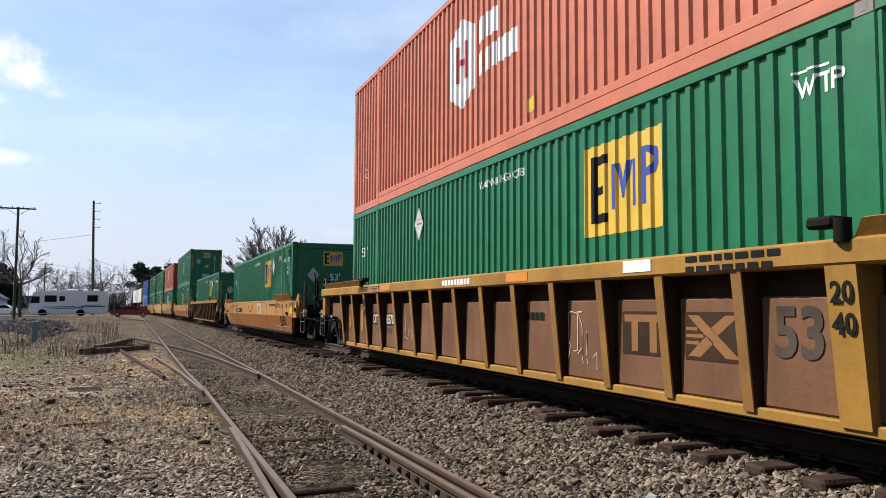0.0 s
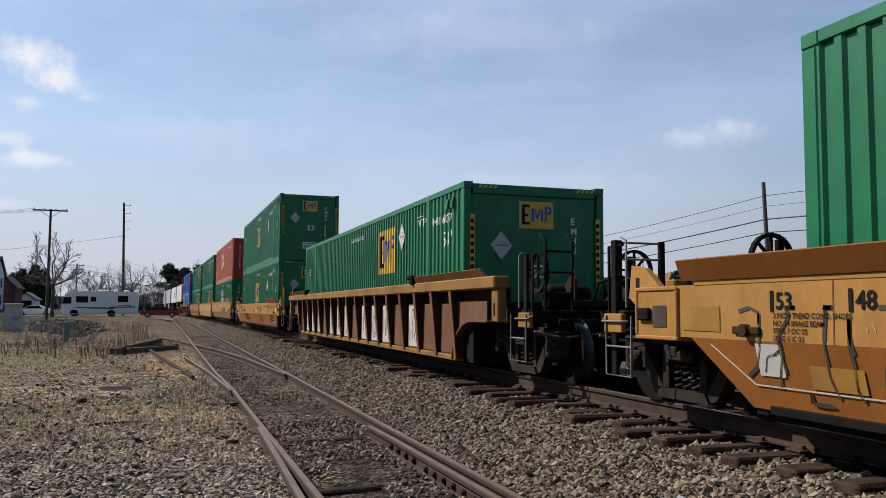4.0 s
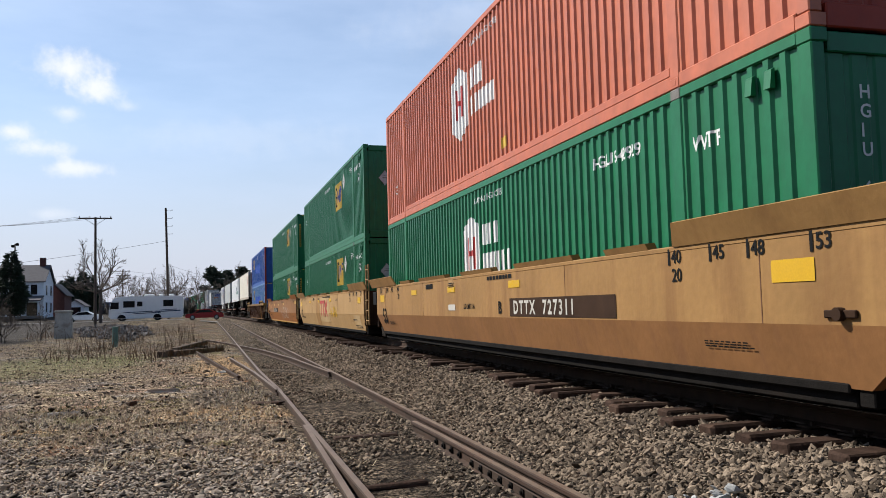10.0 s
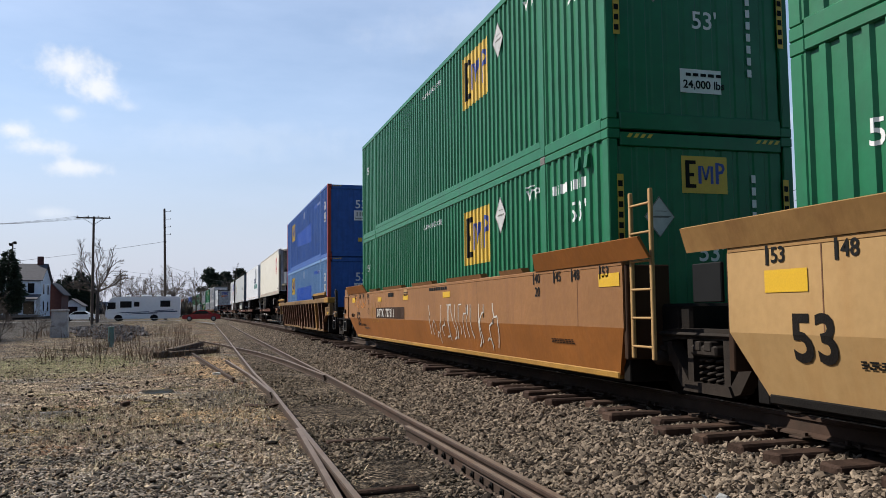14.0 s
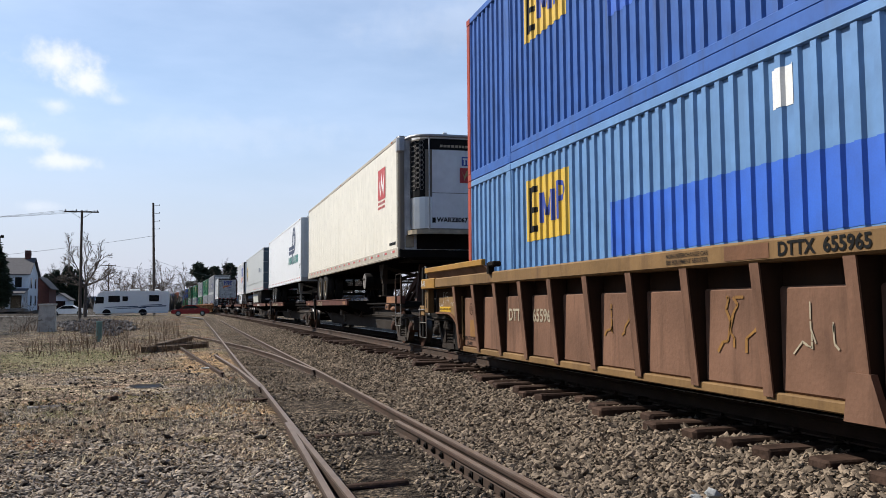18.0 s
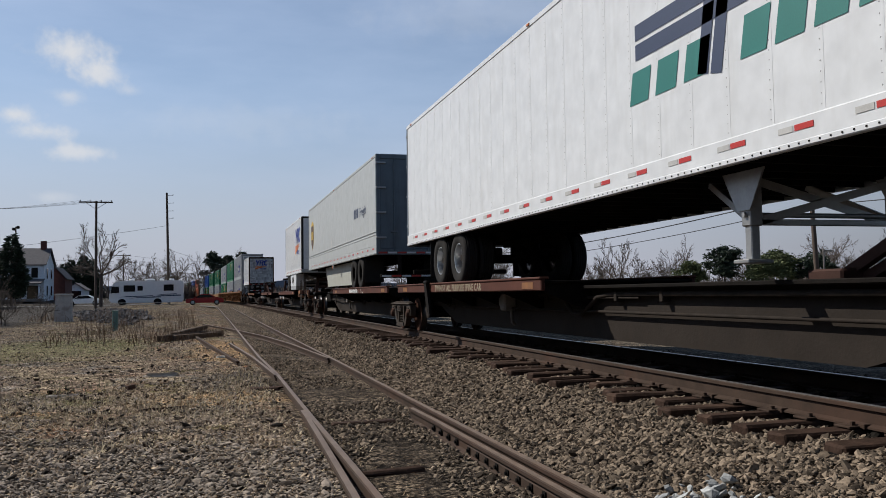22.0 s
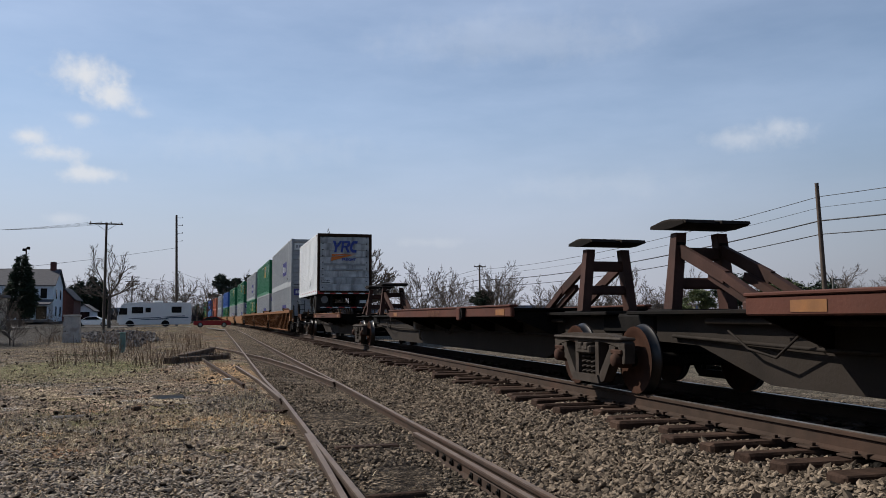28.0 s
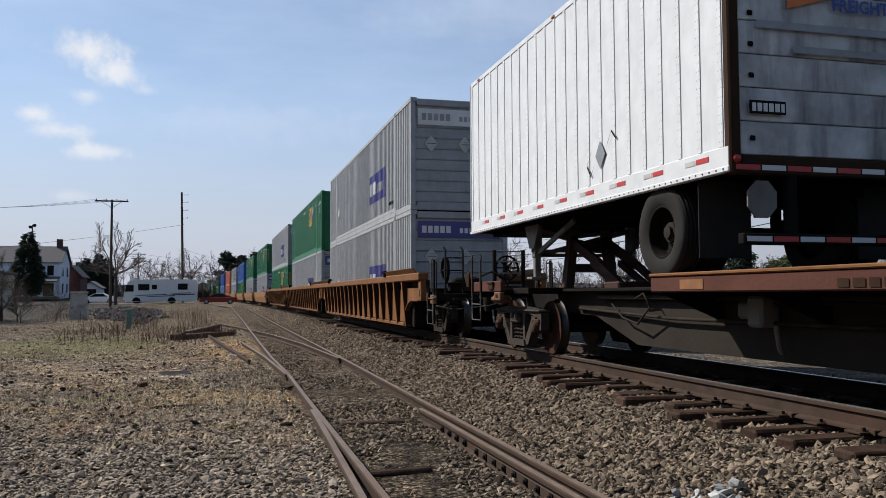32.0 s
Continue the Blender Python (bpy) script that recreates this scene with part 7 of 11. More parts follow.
            part("roll_door_slat", B().cbox(-W + 0.12, W - 0.12, *sorted((yr - o * 0.03, yr - o * 0.06)), z, z + (TT - TB - 0.32) / 8 - 0.008, 0.008), M[door], ob)
        for sx in (-1, 1):
            for k in range(9):
                z = TB + 0.3 + k * 0.3
                part("roll_hinge", B().cbox(sx * 1.05 - 0.03, sx * 1.05 + 0.03, *sorted((yr - o * 0.005, yr - o * 0.03)), z, z + 0.05), M["steel_dark"], ob)
    b = B()
    for sx in (-1, 1):
        b.cbox(sx * 0.62 - 0.05, sx * 0.62 + 0.05, *sorted((yr - o * 0.02, yr - o * 0.12)), TB - 0.62, TB, 0.01)
    b.cbox(-1.18, 1.18, *sorted((yr, yr - o * 0.1)), TB - 0.68, TB - 0.57, 0.012)
    part("underride_guard", b, M["steel_dark"], ob)
    for i in range(8):
        part("red_tape" if i % 2 else "white_tape", B().box(-1.15 + i * 0.29, -1.15 + i * 0.29 + 0.27, *sorted((yr + o * 0.002, yr + o * 0.005)), TB - 0.65, TB - 0.60), M["red_tape" if i % 2 else "white"], ob)
    for i in range(9):
        part("white_tape" if i % 2 else "red_tape", B().box(-1.25 + i * 0.28, -1.25 + i * 0.28 + 0.26, *sorted((yr + o * 0.002, yr + o * 0.005)), TB + 0.02, TB + 0.07), M["white" if i % 2 else "red_tape"], ob)
    # running gear
    for v in axles:
        part("axle", B().tube([(-1.1, V(v), 1.62), (1.1, V(v), 1.62)], 0.065, 10), M["steel_dark"], ob)
        for sx in (-1, 1):
            part("suspension", B().cbox(sx * 0.55 - 0.06, sx * 0.55 + 0.06, V(v) - 0.45, V(v) + 0.45, 1.66, 1.80, 0.02).cbox(sx * 0.55 - 0.05, sx * 0.55 + 0.05, V(v) - 0.08, V(v) + 0.08, 1.62, TB, 0.01).cbox(sx * 0.55 - 0.05, sx * 0.55 + 0.05, V(v) + 0.4, V(v) + 0.5, 1.7, TB, 0.01), M["steel_dark"], ob)
            for dx in (0.0, 0.32):
                w = part("wheel", tyre_build, M["rubber"], ob, "black trailer tyre", key="tyre", at=pose(sx * (1.12 - dx), V(v), 1.615) @ (Matrix.Identity(4) if sx < 0 else pose(0, 0, 0, 0, 0, 180)))
                part("rim", rim_build, M[rim], w, key="rim")
                if not dx:
                    part("hub", hub_build, M["truck"], w, "grimy wheel hub", key="hub")
                if sx < 0 and not dx:
                    for k in range(5):
                        part("rim_hole", rim_hole_build, M["black"], w, key="rim_hole", at=pose(0, 0, 0, 36 + k * 72, 0, 0))
    part("slider_frame", B().cbox(-0.62, -0.48, *sorted((V(axles[0] - 0.9), V(min(axles[-1] + 0.9, length - 0.2)))), TB - 0.14, TB, 0.01).cbox(0.48, 0.62, *sorted((V(axles[0] - 0.9), V(min(axles[-1] + 0.9, length - 0.2)))), TB - 0.14, TB, 0.01), M["steel_dark"], ob)
    for sx in (-1, 1):
        part("mud_flap", B().cbox(sx * 0.95 - 0.3, sx * 0.95 + 0.3, *sorted((V(min(axles[-1] + 0.75, length - 0.18)), V(min(axles[-1] + 0.75, length - 0.18) + 0.015))), 1.3, TB, 0.003), M["rubber"], ob)
    vl = 3.5 if length > 12 else 2.3
    gear = M["alu" if paint == "trailer_white" and length > 12 else "greycast" if paint == "trailer_cream" else "galv"]
    for sx in (-1, 1):
        leg = part("landing_leg", B().cbox(sx * 0.85 - 0.07, sx * 0.85 + 0.07, V(vl) - 0.07, V(vl) + 0.07, 1.55, TB, 0.01).cbox(sx * 0.85 - 0.05, sx * 0.85 + 0.05, V(vl) - 0.05, V(vl) + 0.05, 1.22, 1.56, 0.01), gear, ob, "telescopic landing gear leg")
        part("foot_plate", B().cbox(sx * 0.85 - 0.14, sx * 0.85 + 0.14, V(vl) - 0.12, V(vl) + 0.12, 1.19, 1.23, 0.008), gear, leg)
        part("gusset_plate", B().prism([(V(vl) - .32, TB), (V(vl) + .32, TB), (V(vl) + .10, TB - .38), (V(vl) - .10, TB - .38)], 0, *sorted((sx * 0.925, sx * 0.945))), gear, leg)
        part("leg_brace", B().bar((sx * 0.85, V(vl), 1.60), (sx * 0.62, V(vl + 1.0), TB), 0.05, 0.07), gear, ob)
        part("cross_brace", B().bar((sx * 0.85, V(vl) + sx * .02, 1.58), (-sx * 0.80, V(vl) + sx * .02, 2.0), 0.02, 0.08), gear, ob)
    part("cross_shaft", B().tube([(-0.95, V(vl), 1.66), (0.85, V(vl), 1.66)], 0.025, 8).cbox(-0.80, 0.80, V(vl) - .03, V(vl) + .03, 1.56, 1.62, .006), gear, ob)
    if skirt:
        part("side_skirt", B().add([(-1.02, V(v), z) for v, z in ((3.9, TB), (4.5, 1.27), (length - 4.6, 1.27), (length - 4.4, TB))] + [(-0.99, V(v), z) for v, z in ((3.9, TB), (4.5, 1.27), (length - 4.6, 1.27), (length - 4.4, TB))], [(0, 1, 2, 3), (7, 6, 5, 4), (0, 4, 5, 1), (1, 5, 6, 2), (2, 6, 7, 3), (3, 7, 4, 0)]), M["skirt"], ob, "pale aerodynamic side skirt")
    for m in marks:
        m(ob, h)
    return ride(ob, s + h)


def t_side(flat, name, m, u, v, label="", dz=0.0):
    """u: metres from the near end, measured away from it, of the mark's right edge is 0 at the near end; u is negative inwards."""
    return lambda ob, h: lay(flat, name, M[m], ob, "x", h + u, TB + v, 1.297 + dz, None, label)


def t_end(flat, name, m, u, v, label="", dz=0.0):
    return lambda ob, h: lay(flat, name, M[m], ob, "y", u, TB + v, h + 0.008 + dz, None, label)

# ---- the train ----
def car_numbers(m="black", seed=1, joined=False):
    """Stencilled load marks near both ends of a smooth well car."""
    out = []
    up = 0.09 if joined else 0.0
    for e in (1, -1):
        for txt, u in (("53", 8.22), ("48", 7.45), ("45", 6.9), ("40", 6.2)):
            out += [on_car(text_flat(txt, 0.125, 0.003), "lettering", m, e * u + 0.05, 0.99 + up), on_car(shapes([rect(e * u - .01, 0.97 + up, e * u + 0.025, 1.13 + up)]), "lettering", m, 0, 0)]
        out += [on_car(text_flat("20", 0.125, 0.003), "lettering", m, e * 6.2 + .05, 0.81 + up), on_car(text_flat("ANY BEFORE LOADING\n20' CONTAINER MUST BE\nBEFORE LOADING 40'\nCONTAINER", .034, .001), "lettering", m, e * 6.5 - .2, 1.13)][:1 if joined else 2]
        if joined:
            out += [on_car(shapes([rect(e * (8.0 if seed < 5 else 8.44) - .25, 0.84 if seed < 5 else 0.97, e * (8.0 if seed < 5 else 8.44) + .25, 1.02 if seed < 5 else 1.12)]), "reflector", "reflyellow", 0, 0, label="yellow reflector"), slanted(bars(8, .07, .013, .3, seed + 4, 3), "lettering", m, e * 7.0 - .3, .56)]
            continue
        out += [on_car(text_flat("2 INCH TREAD COND. SHOES\nNO. 24 BRAKE BEAM\nSPRG 7 OC 05\nSPRG 6 IC 05", 0.040, 0.001), "lettering", m, *((9.05 - .30, 1.12) if e > 0 else (-8.2, 0.92)))]
        out += [on_car(shapes([rect(e * 9.1 - .26, 0.80, e * 9.1 + .26, 1.01)]), "reflector", "reflyellow" if e > 0 else "chordyellow", 0, 0, label="yellow reflector")]
        if e > 0:
            out += [on_car(text_flat("SPRG 7 OC 05\nSPRG 3 IC 05\nSPRG 2 OC B432\nSPRG 2 IC B433", .038, .001), "lettering", m, 9.76 - .24, 1.09, 1.518), on_car(shapes([rect(9.88, .86, 10.04, 1.06)]), "notice", "chalk", 0, 0, 1.518, "faded paper notice")]
        else:
            out += [on_car(shapes([rect(-9.82, .82, -9.60, 1.02)]), "dark_panel", "spray_black", 0, 0, 1.518, "small dark plate"), slanted(shapes([rect(-8.42, .47, -8.14, .72)]), "notice", "chalk", 0, 0, "faded paper notice"), slanted(shapes([rect(-7.88, .41, -7.38, .58)]), "reflector", "chordyellow", 0, 0, "faded yellow patch"), on_car(shapes([rect(-6.82, .77, -6.30, .92)]), "reflector", "chordyellow", 0, 0, label="faded yellow patch"), scrawl(-7.45, .79, .62, .12, 9, seed + 31, "chalk", lambda f, n, q, u, v, l: on_car(f, n, q, u, v, 1.503, l), .16)]
        out += [on_car(bars(8, .13, .022, .3, seed + 9, 2), "lettering", m, e * 5.3 - .5, 1.1)]
        out += [slanted(shapes([rect(min(e * 5.9, e * 8.5), .385, max(e * 5.9, e * 8.5), .397)]), "painted_line", "chalk", 0, 0), slanted(shapes([[(e * 8.5, .385), (e * 8.5, .40), (e * 8.98, .70), (e * 8.98, .685)]]), "painted_line", "chalk", 0, 0)]
    return out


def slanted(flat, name, m, u, v, label=""):
    """Marks on the lower, inward sloping band."""
    def put(ob):
        o = lay(flat, name, M[m], ob, "x", u, 0, 0, None, label)
        for p in o.data.vertices:
            z = v + p.co.z
            p.co = (-(1.50 - (0.74 - z) * 0.13 / 0.58) - 0.006, p.co.y, z)
        return o
    return put


def bent(flat, name, m, u, v, label="", proud=0.006):
    """Marks that run over the knee of the side sheet."""
    def put(ob):
        o = lay(flat, name, M[m], ob, "x", u, v, 1.50, None, label)
        bm = bmesh.new()
        bm.from_mesh(o.data)
        bmesh.ops.bisect_plane(bm, geom=bm.verts[:] + bm.edges[:] + bm.faces[:], plane_co=(0, 0, 0.74), plane_no=(0, 0, 1))
        for p in bm.verts:
            p.co.x = -(1.50 - max(0.0, 0.74 - p.co.z) * 0.13 / 0.58) - proud
        bm.to_mesh(o.data)
        bm.free()
        return o
    return put


def tt_shape(u, v, k, m, put, wide=1.0):
    """Three heavy shapes: two beams on posts, and crossed bars."""
    ps = [rect(0, .80 * k, .72 * k, k), rect(.26 * k, 0, .46 * k, .8 * k), rect(.80 * k, .80 * k, 1.5 * k, k), rect(1.05 * k, 0, 1.25 * k, .8 * k),
          [(1.55 * k, k), (1.78 * k, k), (2.5 * k, 0), (2.26 * k, 0)], [(2.3 * k, k), (2.52 * k, k), (2.18 * k, .52 * k), (2.06 * k, .66 * k)], [(1.5 * k, 0), (1.72 * k, 0), (1.98 * k, .36 * k), (1.86 * k, .5 * k)]]
    return put(shapes([[(x * wide, y) for x, y in p] for p in ps]), "logo_shape", m, u, v, "heavy block logo")


def scrawl(u, v, w, h, n, seed, m, put, pen=1.0):
    """Graffiti as loose strokes."""
    rnd = random.Random(seed)
    ps = []
    for i in range(n):
        x, y = u + w * (i + rnd.uniform(.05, .25)) / n, v + rnd.uniform(.0, .3) * h
        cw, a = w / n * .8, rnd.uniform(1.0, 2.0)
        for k in range(rnd.randint(6, 10)):
            a += rnd.uniform(-1.3, 1.3)
            l = h * rnd.uniform(.12, .3)
            x2 = min(max(x + l * math.cos(a), u + w * i / n), u + w * i / n + cw * 1.3)
            y2 = min(max(y + l * math.sin(a), v), v + h)
            t = pen * rnd.uniform(.010, .018)
            ln = math.hypot(x2 - x, y2 - y) or 1
            nx, ny = -(y2 - y) / ln * t, (x2 - x) / ln * t
            if ln > .03:
                ps.append([(x - nx, y - ny), (x2 - nx, y2 - ny), (x2 + nx, y2 + ny), (x + nx, y + ny)])
            x, y = x2, y2
    return put(shapes(ps), "graffiti", m, 0, 0, "sprayed graffiti strokes")


C1, C2 = 0.20, 3.10          # lower and upper container over the rails

# A: ribbed car, orange over green
well_ribbed(10.3, "weathered brown ribbed well car with yellow top chord", "carbrown", "chordyellow", rib_paint="chordworn", brake=(False, False), marks=[
    on_car(text_flat("53", 0.36, 0.014), "lettering", "spray_black", 5.30, 0.64, 1.397), on_car(text_flat("20", 0.14, 0.005), "lettering", "black", 6.0, 1.03, 1.553), on_car(text_flat("40", 0.14, 0.005), "lettering", "black", 6.0, 0.82, 1.534),
    lambda ob: part("marking_plate", B().add([(-x, y, z) for y in (-6.23, -5.97) for x, z in ((1.30, 0.2), (1.464, 0.2), (1.566, 1.275), (1.30, 1.275))], [(0, 1, 2, 3), (7, 6, 5, 4), (0, 4, 5, 1), (1, 5, 6, 2), (2, 6, 7, 3), (3, 7, 4, 0)]), M["chordyellow"], ob, "wide yellow post with size marks"), on_car(text_flat("20", 0.13, 0.005), "lettering", "black", -6.19, 1.03, 1.549), on_car(text_flat("40", 0.13, 0.005), "lettering", "black", -6.19, 0.82, 1.531), on_car(shapes([rect(3.24, .55, 3.98, .96)]), "dark_panel", "grime_shade_brown", 0, 0, 1.3935), on_car(shapes([rect(4.23, .55, 4.95, .96)]), "dark_panel", "grime_shade_brown", 0, 0, 1.3935),
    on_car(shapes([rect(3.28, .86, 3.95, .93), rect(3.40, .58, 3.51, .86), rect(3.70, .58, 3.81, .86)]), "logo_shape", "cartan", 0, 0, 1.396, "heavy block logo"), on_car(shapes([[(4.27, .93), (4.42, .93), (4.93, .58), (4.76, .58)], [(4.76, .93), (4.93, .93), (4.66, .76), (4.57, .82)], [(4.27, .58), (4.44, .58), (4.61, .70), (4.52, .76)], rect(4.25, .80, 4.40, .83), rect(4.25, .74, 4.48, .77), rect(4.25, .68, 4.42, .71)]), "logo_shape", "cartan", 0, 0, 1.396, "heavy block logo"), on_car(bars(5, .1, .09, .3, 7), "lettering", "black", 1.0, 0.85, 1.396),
    on_car(shapes([rect(-5.98, .66, -5.18, .90)]), "dark_panel", "grime_shade_brown", 0, 0, 1.3935), on_car(shapes([rect(-4.97, .66, -4.20, .90)]), "dark_panel", "grime_shade_brown", 0, 0, 1.3935), on_car(text_flat("DTTX", .17, .006), "lettering", "chalk", -5.88, .695, 1.396), on_car(text_flat("657099", .17, .006), "lettering", "chalk", -4.96, .695, 1.396), on_car(text_flat("LD LMT", .085, .003), "lettering", "spray_black", -5.60, .53, 1.396), on_car(text_flat("170100", .085, .003), "lettering", "spray_black", -4.96, .53, 1.396), scrawl(-3.85, .45, .7, .5, 8, 17, "chalk", lambda f, n, m, u, v, l: on_car(f, n, m, u, v, 1.396, l), .3),
    on_car(shapes([rect(-6.85, .5, -6.68, .95)]), "notice", "chordyellow", 0, 0, 1.396), on_car(shapes([rect(-7.86, .58, -7.7, .8)]), "notice", "chordyellow", 0, 0, 1.396), on_car(shapes([rect(-6.55, .5, -6.36, .52), rect(-6.55, .66, -6.36, .68), rect(-6.55, .5, -6.53, .68), rect(-6.38, .5, -6.36, .68), rect(-6.47, .56, -6.45, .66)]), "stencil_frame", "black", 0, 0, 1.396), on_car(shapes([rect(-5.5, 1.31, -4.9, 1.43)]), "notice", "palecream", 0, 0, 1.582, "pale notice with small lettering"), on_car(bars(6, .07, .018, .3, 5, 3), "lettering", "black", -5.45, 1.39, 1.585), on_car(bars(7, .08, .02, .3, 5, 3), "lettering", "black", -5.3 - 1.1, 1.39, 1.582), on_car(shapes([rect(3.55, 1.32, 4.0, 1.43)]), "notice", "white", 0, 0, 1.582, "small white notice"), on_car(bars(7, .12, .05, .3, 2, 2), "lettering", "black", 4.5, 1.37, 1.582), on_car(bars(9, .1, .08, .3, 8), "lettering", "white", -1.4, 1.32, 1.582),
    on_car(shapes([rect(0.9, 1.31, 1.5, 1.42)]), "reflector", "orange_mark", 0, 0, 1.582), on_car(shapes([rect(-4.75, 1.31, -4.15, 1.42)]), "reflector", "orange_mark", 0, 0, 1.582), scrawl(2.15, .35, .6, .6, 6, 3, "chalk", lambda f, n, m, u, v, l: on_car(f, n, m, u, v, 1.396, l), .4)])
container("green", 2.2, C1, "green corrugated high-cube container in the well of a ribbed car", green_marks(seed=2, style=(2.3, 1.56, -3.4, 2.26)), wave=WAVE_FINE)
container("orange", 2.2, C2, "faded orange corrugated container stacked on a green one", hub_marks("orange"), wave=WAVE_FINE, end_paint="deepred")
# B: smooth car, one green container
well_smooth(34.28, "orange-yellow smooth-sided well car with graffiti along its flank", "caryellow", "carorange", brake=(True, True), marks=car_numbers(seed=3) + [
    tt_shape(1.9, 0.76, 0.40, "chalk", lambda f, n, m, u, v, l: on_car(f, n, m, u, v, 1.503, l)), slanted(text_flat("53", 0.32, 0.012), "lettering", "steel_dark", 7.05, 0.40), slanted(shapes([rect(7.62, .46, 8.0, .73)]), "notice", "black", 0, 0, "black notice plate"), slanted(shapes([rect(7.66 + i * .17, .50 + j * .11, 7.80 + i * .17, .58 + j * .11) for i in range(2) for j in range(2)]), "notice_mark", "orange_mark", 0, .002),
    on_car(shapes([rect(-5.35, .81, -2.83, .98)]), "number_board", "black", 0, 0, label="black number board"), on_car(text_flat("DTTX  469862", .115, .004, 1.5), "lettering", "chalk", -5.25, .84, 1.506), on_car(text_flat("DTTX  469862", .055, .002), "lettering", "black", -.9, 1.0, 1.514), on_car(text_flat("LD LMT 161,600", .06, .002), "lettering", "black", -.4, .82),
    scrawl(-8.6, .3, 5.0, .7, 22, 5, "spray_black", lambda f, n, m, u, v, l: bent(f, n, m, u, v, l))])
container("green", 26.2, C1, "green corrugated high-cube container alone in a well car", green_marks(seed=4))
# C: ribbed car, one green container
well_ribbed(58.06, "weathered brown ribbed well car with graffiti panels", "carbrown", "chordworn", rib_paint="carbrown", brake=(True, False), marks=[
    on_car(shapes([rect((i - 7.5) * BAY - .33, .28, (i - 7.5) * BAY + .33, 1.05)]), "graffiti_panel", "chalk", 0, 0, 1.3935, "whitewashed graffiti panel") for i in range(1, 14) if i % 4] + [scrawl((i - 7.5) * BAY - .25, .35, .5, .62, 4, i, "spray_black", lambda f, n, m, u, v, l: on_car(f, n, m, u, v, 1.397, l)) for i in range(1, 14) if i % 4])
container("green", 49.98, C1, "green corrugated high-cube container with warning strips on its end", green_marks(seed=5))
# D: smooth car, two green containers
well_smooth(81.4, "orange-yellow smooth-sided well car with maroon lettering block", "caryellow", "carorange", brake=(True, True), marks=car_numbers(seed=6) + [
    tt_shape(1.96, 0.42, 0.66, "logo_maroon", lambda f, n, m, u, v, l: bent(f, n, m, u, v, l), 1.3),
    slanted(text_flat("53", 0.32, 0.012), "lettering", "steel_dark", 6.9, 0.38), slanted(shapes([rect(7.5, .45, 7.9, .73)]), "notice", "black", 0, 0, "black notice plate"), slanted(shapes([rect(7.54 + i * .18, .49 + j * .12, 7.69 + i * .18, .57 + j * .12) for i in range(2) for j in range(2)]), "notice_mark", "orange_mark", 0, .002),
    on_car(shapes([rect(-6.0, .83, -3.86, .97)]), "number_board", "black", 0, 0, label="black number board"), on_car(text_flat("DTTX  475547", .105, .005, 1.42), "lettering", "chalk", -5.92, .848, 1.506), bent(text_flat("REWLA", .34, .012, 1.15), "graffiti", "black", -3.75, .40, "black sprayed graffiti letters"), on_car(text_flat("LD LMT 161,900", .065, .002), "lettering", "black", 0.25, .82), on_car(text_flat("DTTX  475547", .05, .002), "lettering", "black", -.75, 1.0, 1.514), on_car(text_flat("NOT IN INTERCHANGE CAR SEE\nEQUIPMENT REGISTER", .035, .001), "lettering", "black", 0.95, 1.13), on_car(shapes([rect(1.44, .80, 1.91, .92)]), "reflector", "reflyellow", 0, 0), lambda ob: part("handhold", B().tube([(-1.40, -10.40, 1.0), (-1.40, -10.42, 1.78), (-1.40, -10.46, 1.82), (-1.40, -10.56, 1.80), (-1.40, -10.58, 1.72), (-1.40, -10.56, 1.0)], 0.017, 6), M["caryellow"], ob, "yellow looped handhold")])
container("green", 73.3, C1, "green corrugated high-cube container at the bottom of a stack", green_marks(seed=7, style=(-0.9, 1.13, 4.1, 1.85)))
container("green", 73.3, C2, "green corrugated high-cube container stacked on its like", green_marks(True, seed=9, style=(-0.8, 1.12, 4.1, 1.85)))
# E, F, G: three units on shared trucks
tanmarks = lambda seed: car_numbers(seed=seed, joined=True) + [on_car(shapes([rect(u, .96, u + .48, 1.07)]), "reflector", "reflyellow", 0, 0, label="yellow reflector") for u in (-4.71, -1.76, 1.6)] + [on_car(bars(5, .09, .10, .3, seed), "lettering", "black", -3.4, 1.06), on_car(shapes([rect(-1.68, 1.10, -1.38, 1.20)]), "notice", "paletan", 0, 0), on_car(bars(5, .055, .02, .3, seed, 3), "lettering", "black", -1.67, 1.12, 1.506)] + [on_car(bars(8, .12, .06, .3, seed, 1), "lettering", "black", 0.6, 1.11)]
well_smooth(105.4, "tan smooth-sided articulated well car unit", "carsand", "cartan", ends=(True, False), foot=0.27, marks=tanmarks(3) + [on_car(shapes([rect(1.64, .53, 5.06, .80)]), "number_board", "grime_shade_brown", 0, 0, label="dark brown number board"), on_car(text_flat("DTTX  727311", .19, .008, 1.32), "lettering", "chalk", 1.80, .572, 1.506), on_car(text_flat("B", .19, .006), "lettering", "steel_dark", 1.12, .572, 1.506), on_car(text_flat("LD LMT 116", 0.085, 0.003), "lettering", "black", -0.73, 0.65), bent(text_flat("53", 0.36, 0.012), "lettering", "steel_dark", -7.98, 0.54), on_car(shapes([rect(-1.72, .62, -1.27, .73)]), "notice", "chalk", 0, 0)], chord="carsand", lift=0.23, group="articulated well car units")
container("green", 97.3, C1, "green corrugated container with white logo under an orange one", hub_marks("green"))
container("orange", 97.3, C2, "faded orange corrugated container with an unfaded red end", hub_marks("orange"), end_paint="deepred")
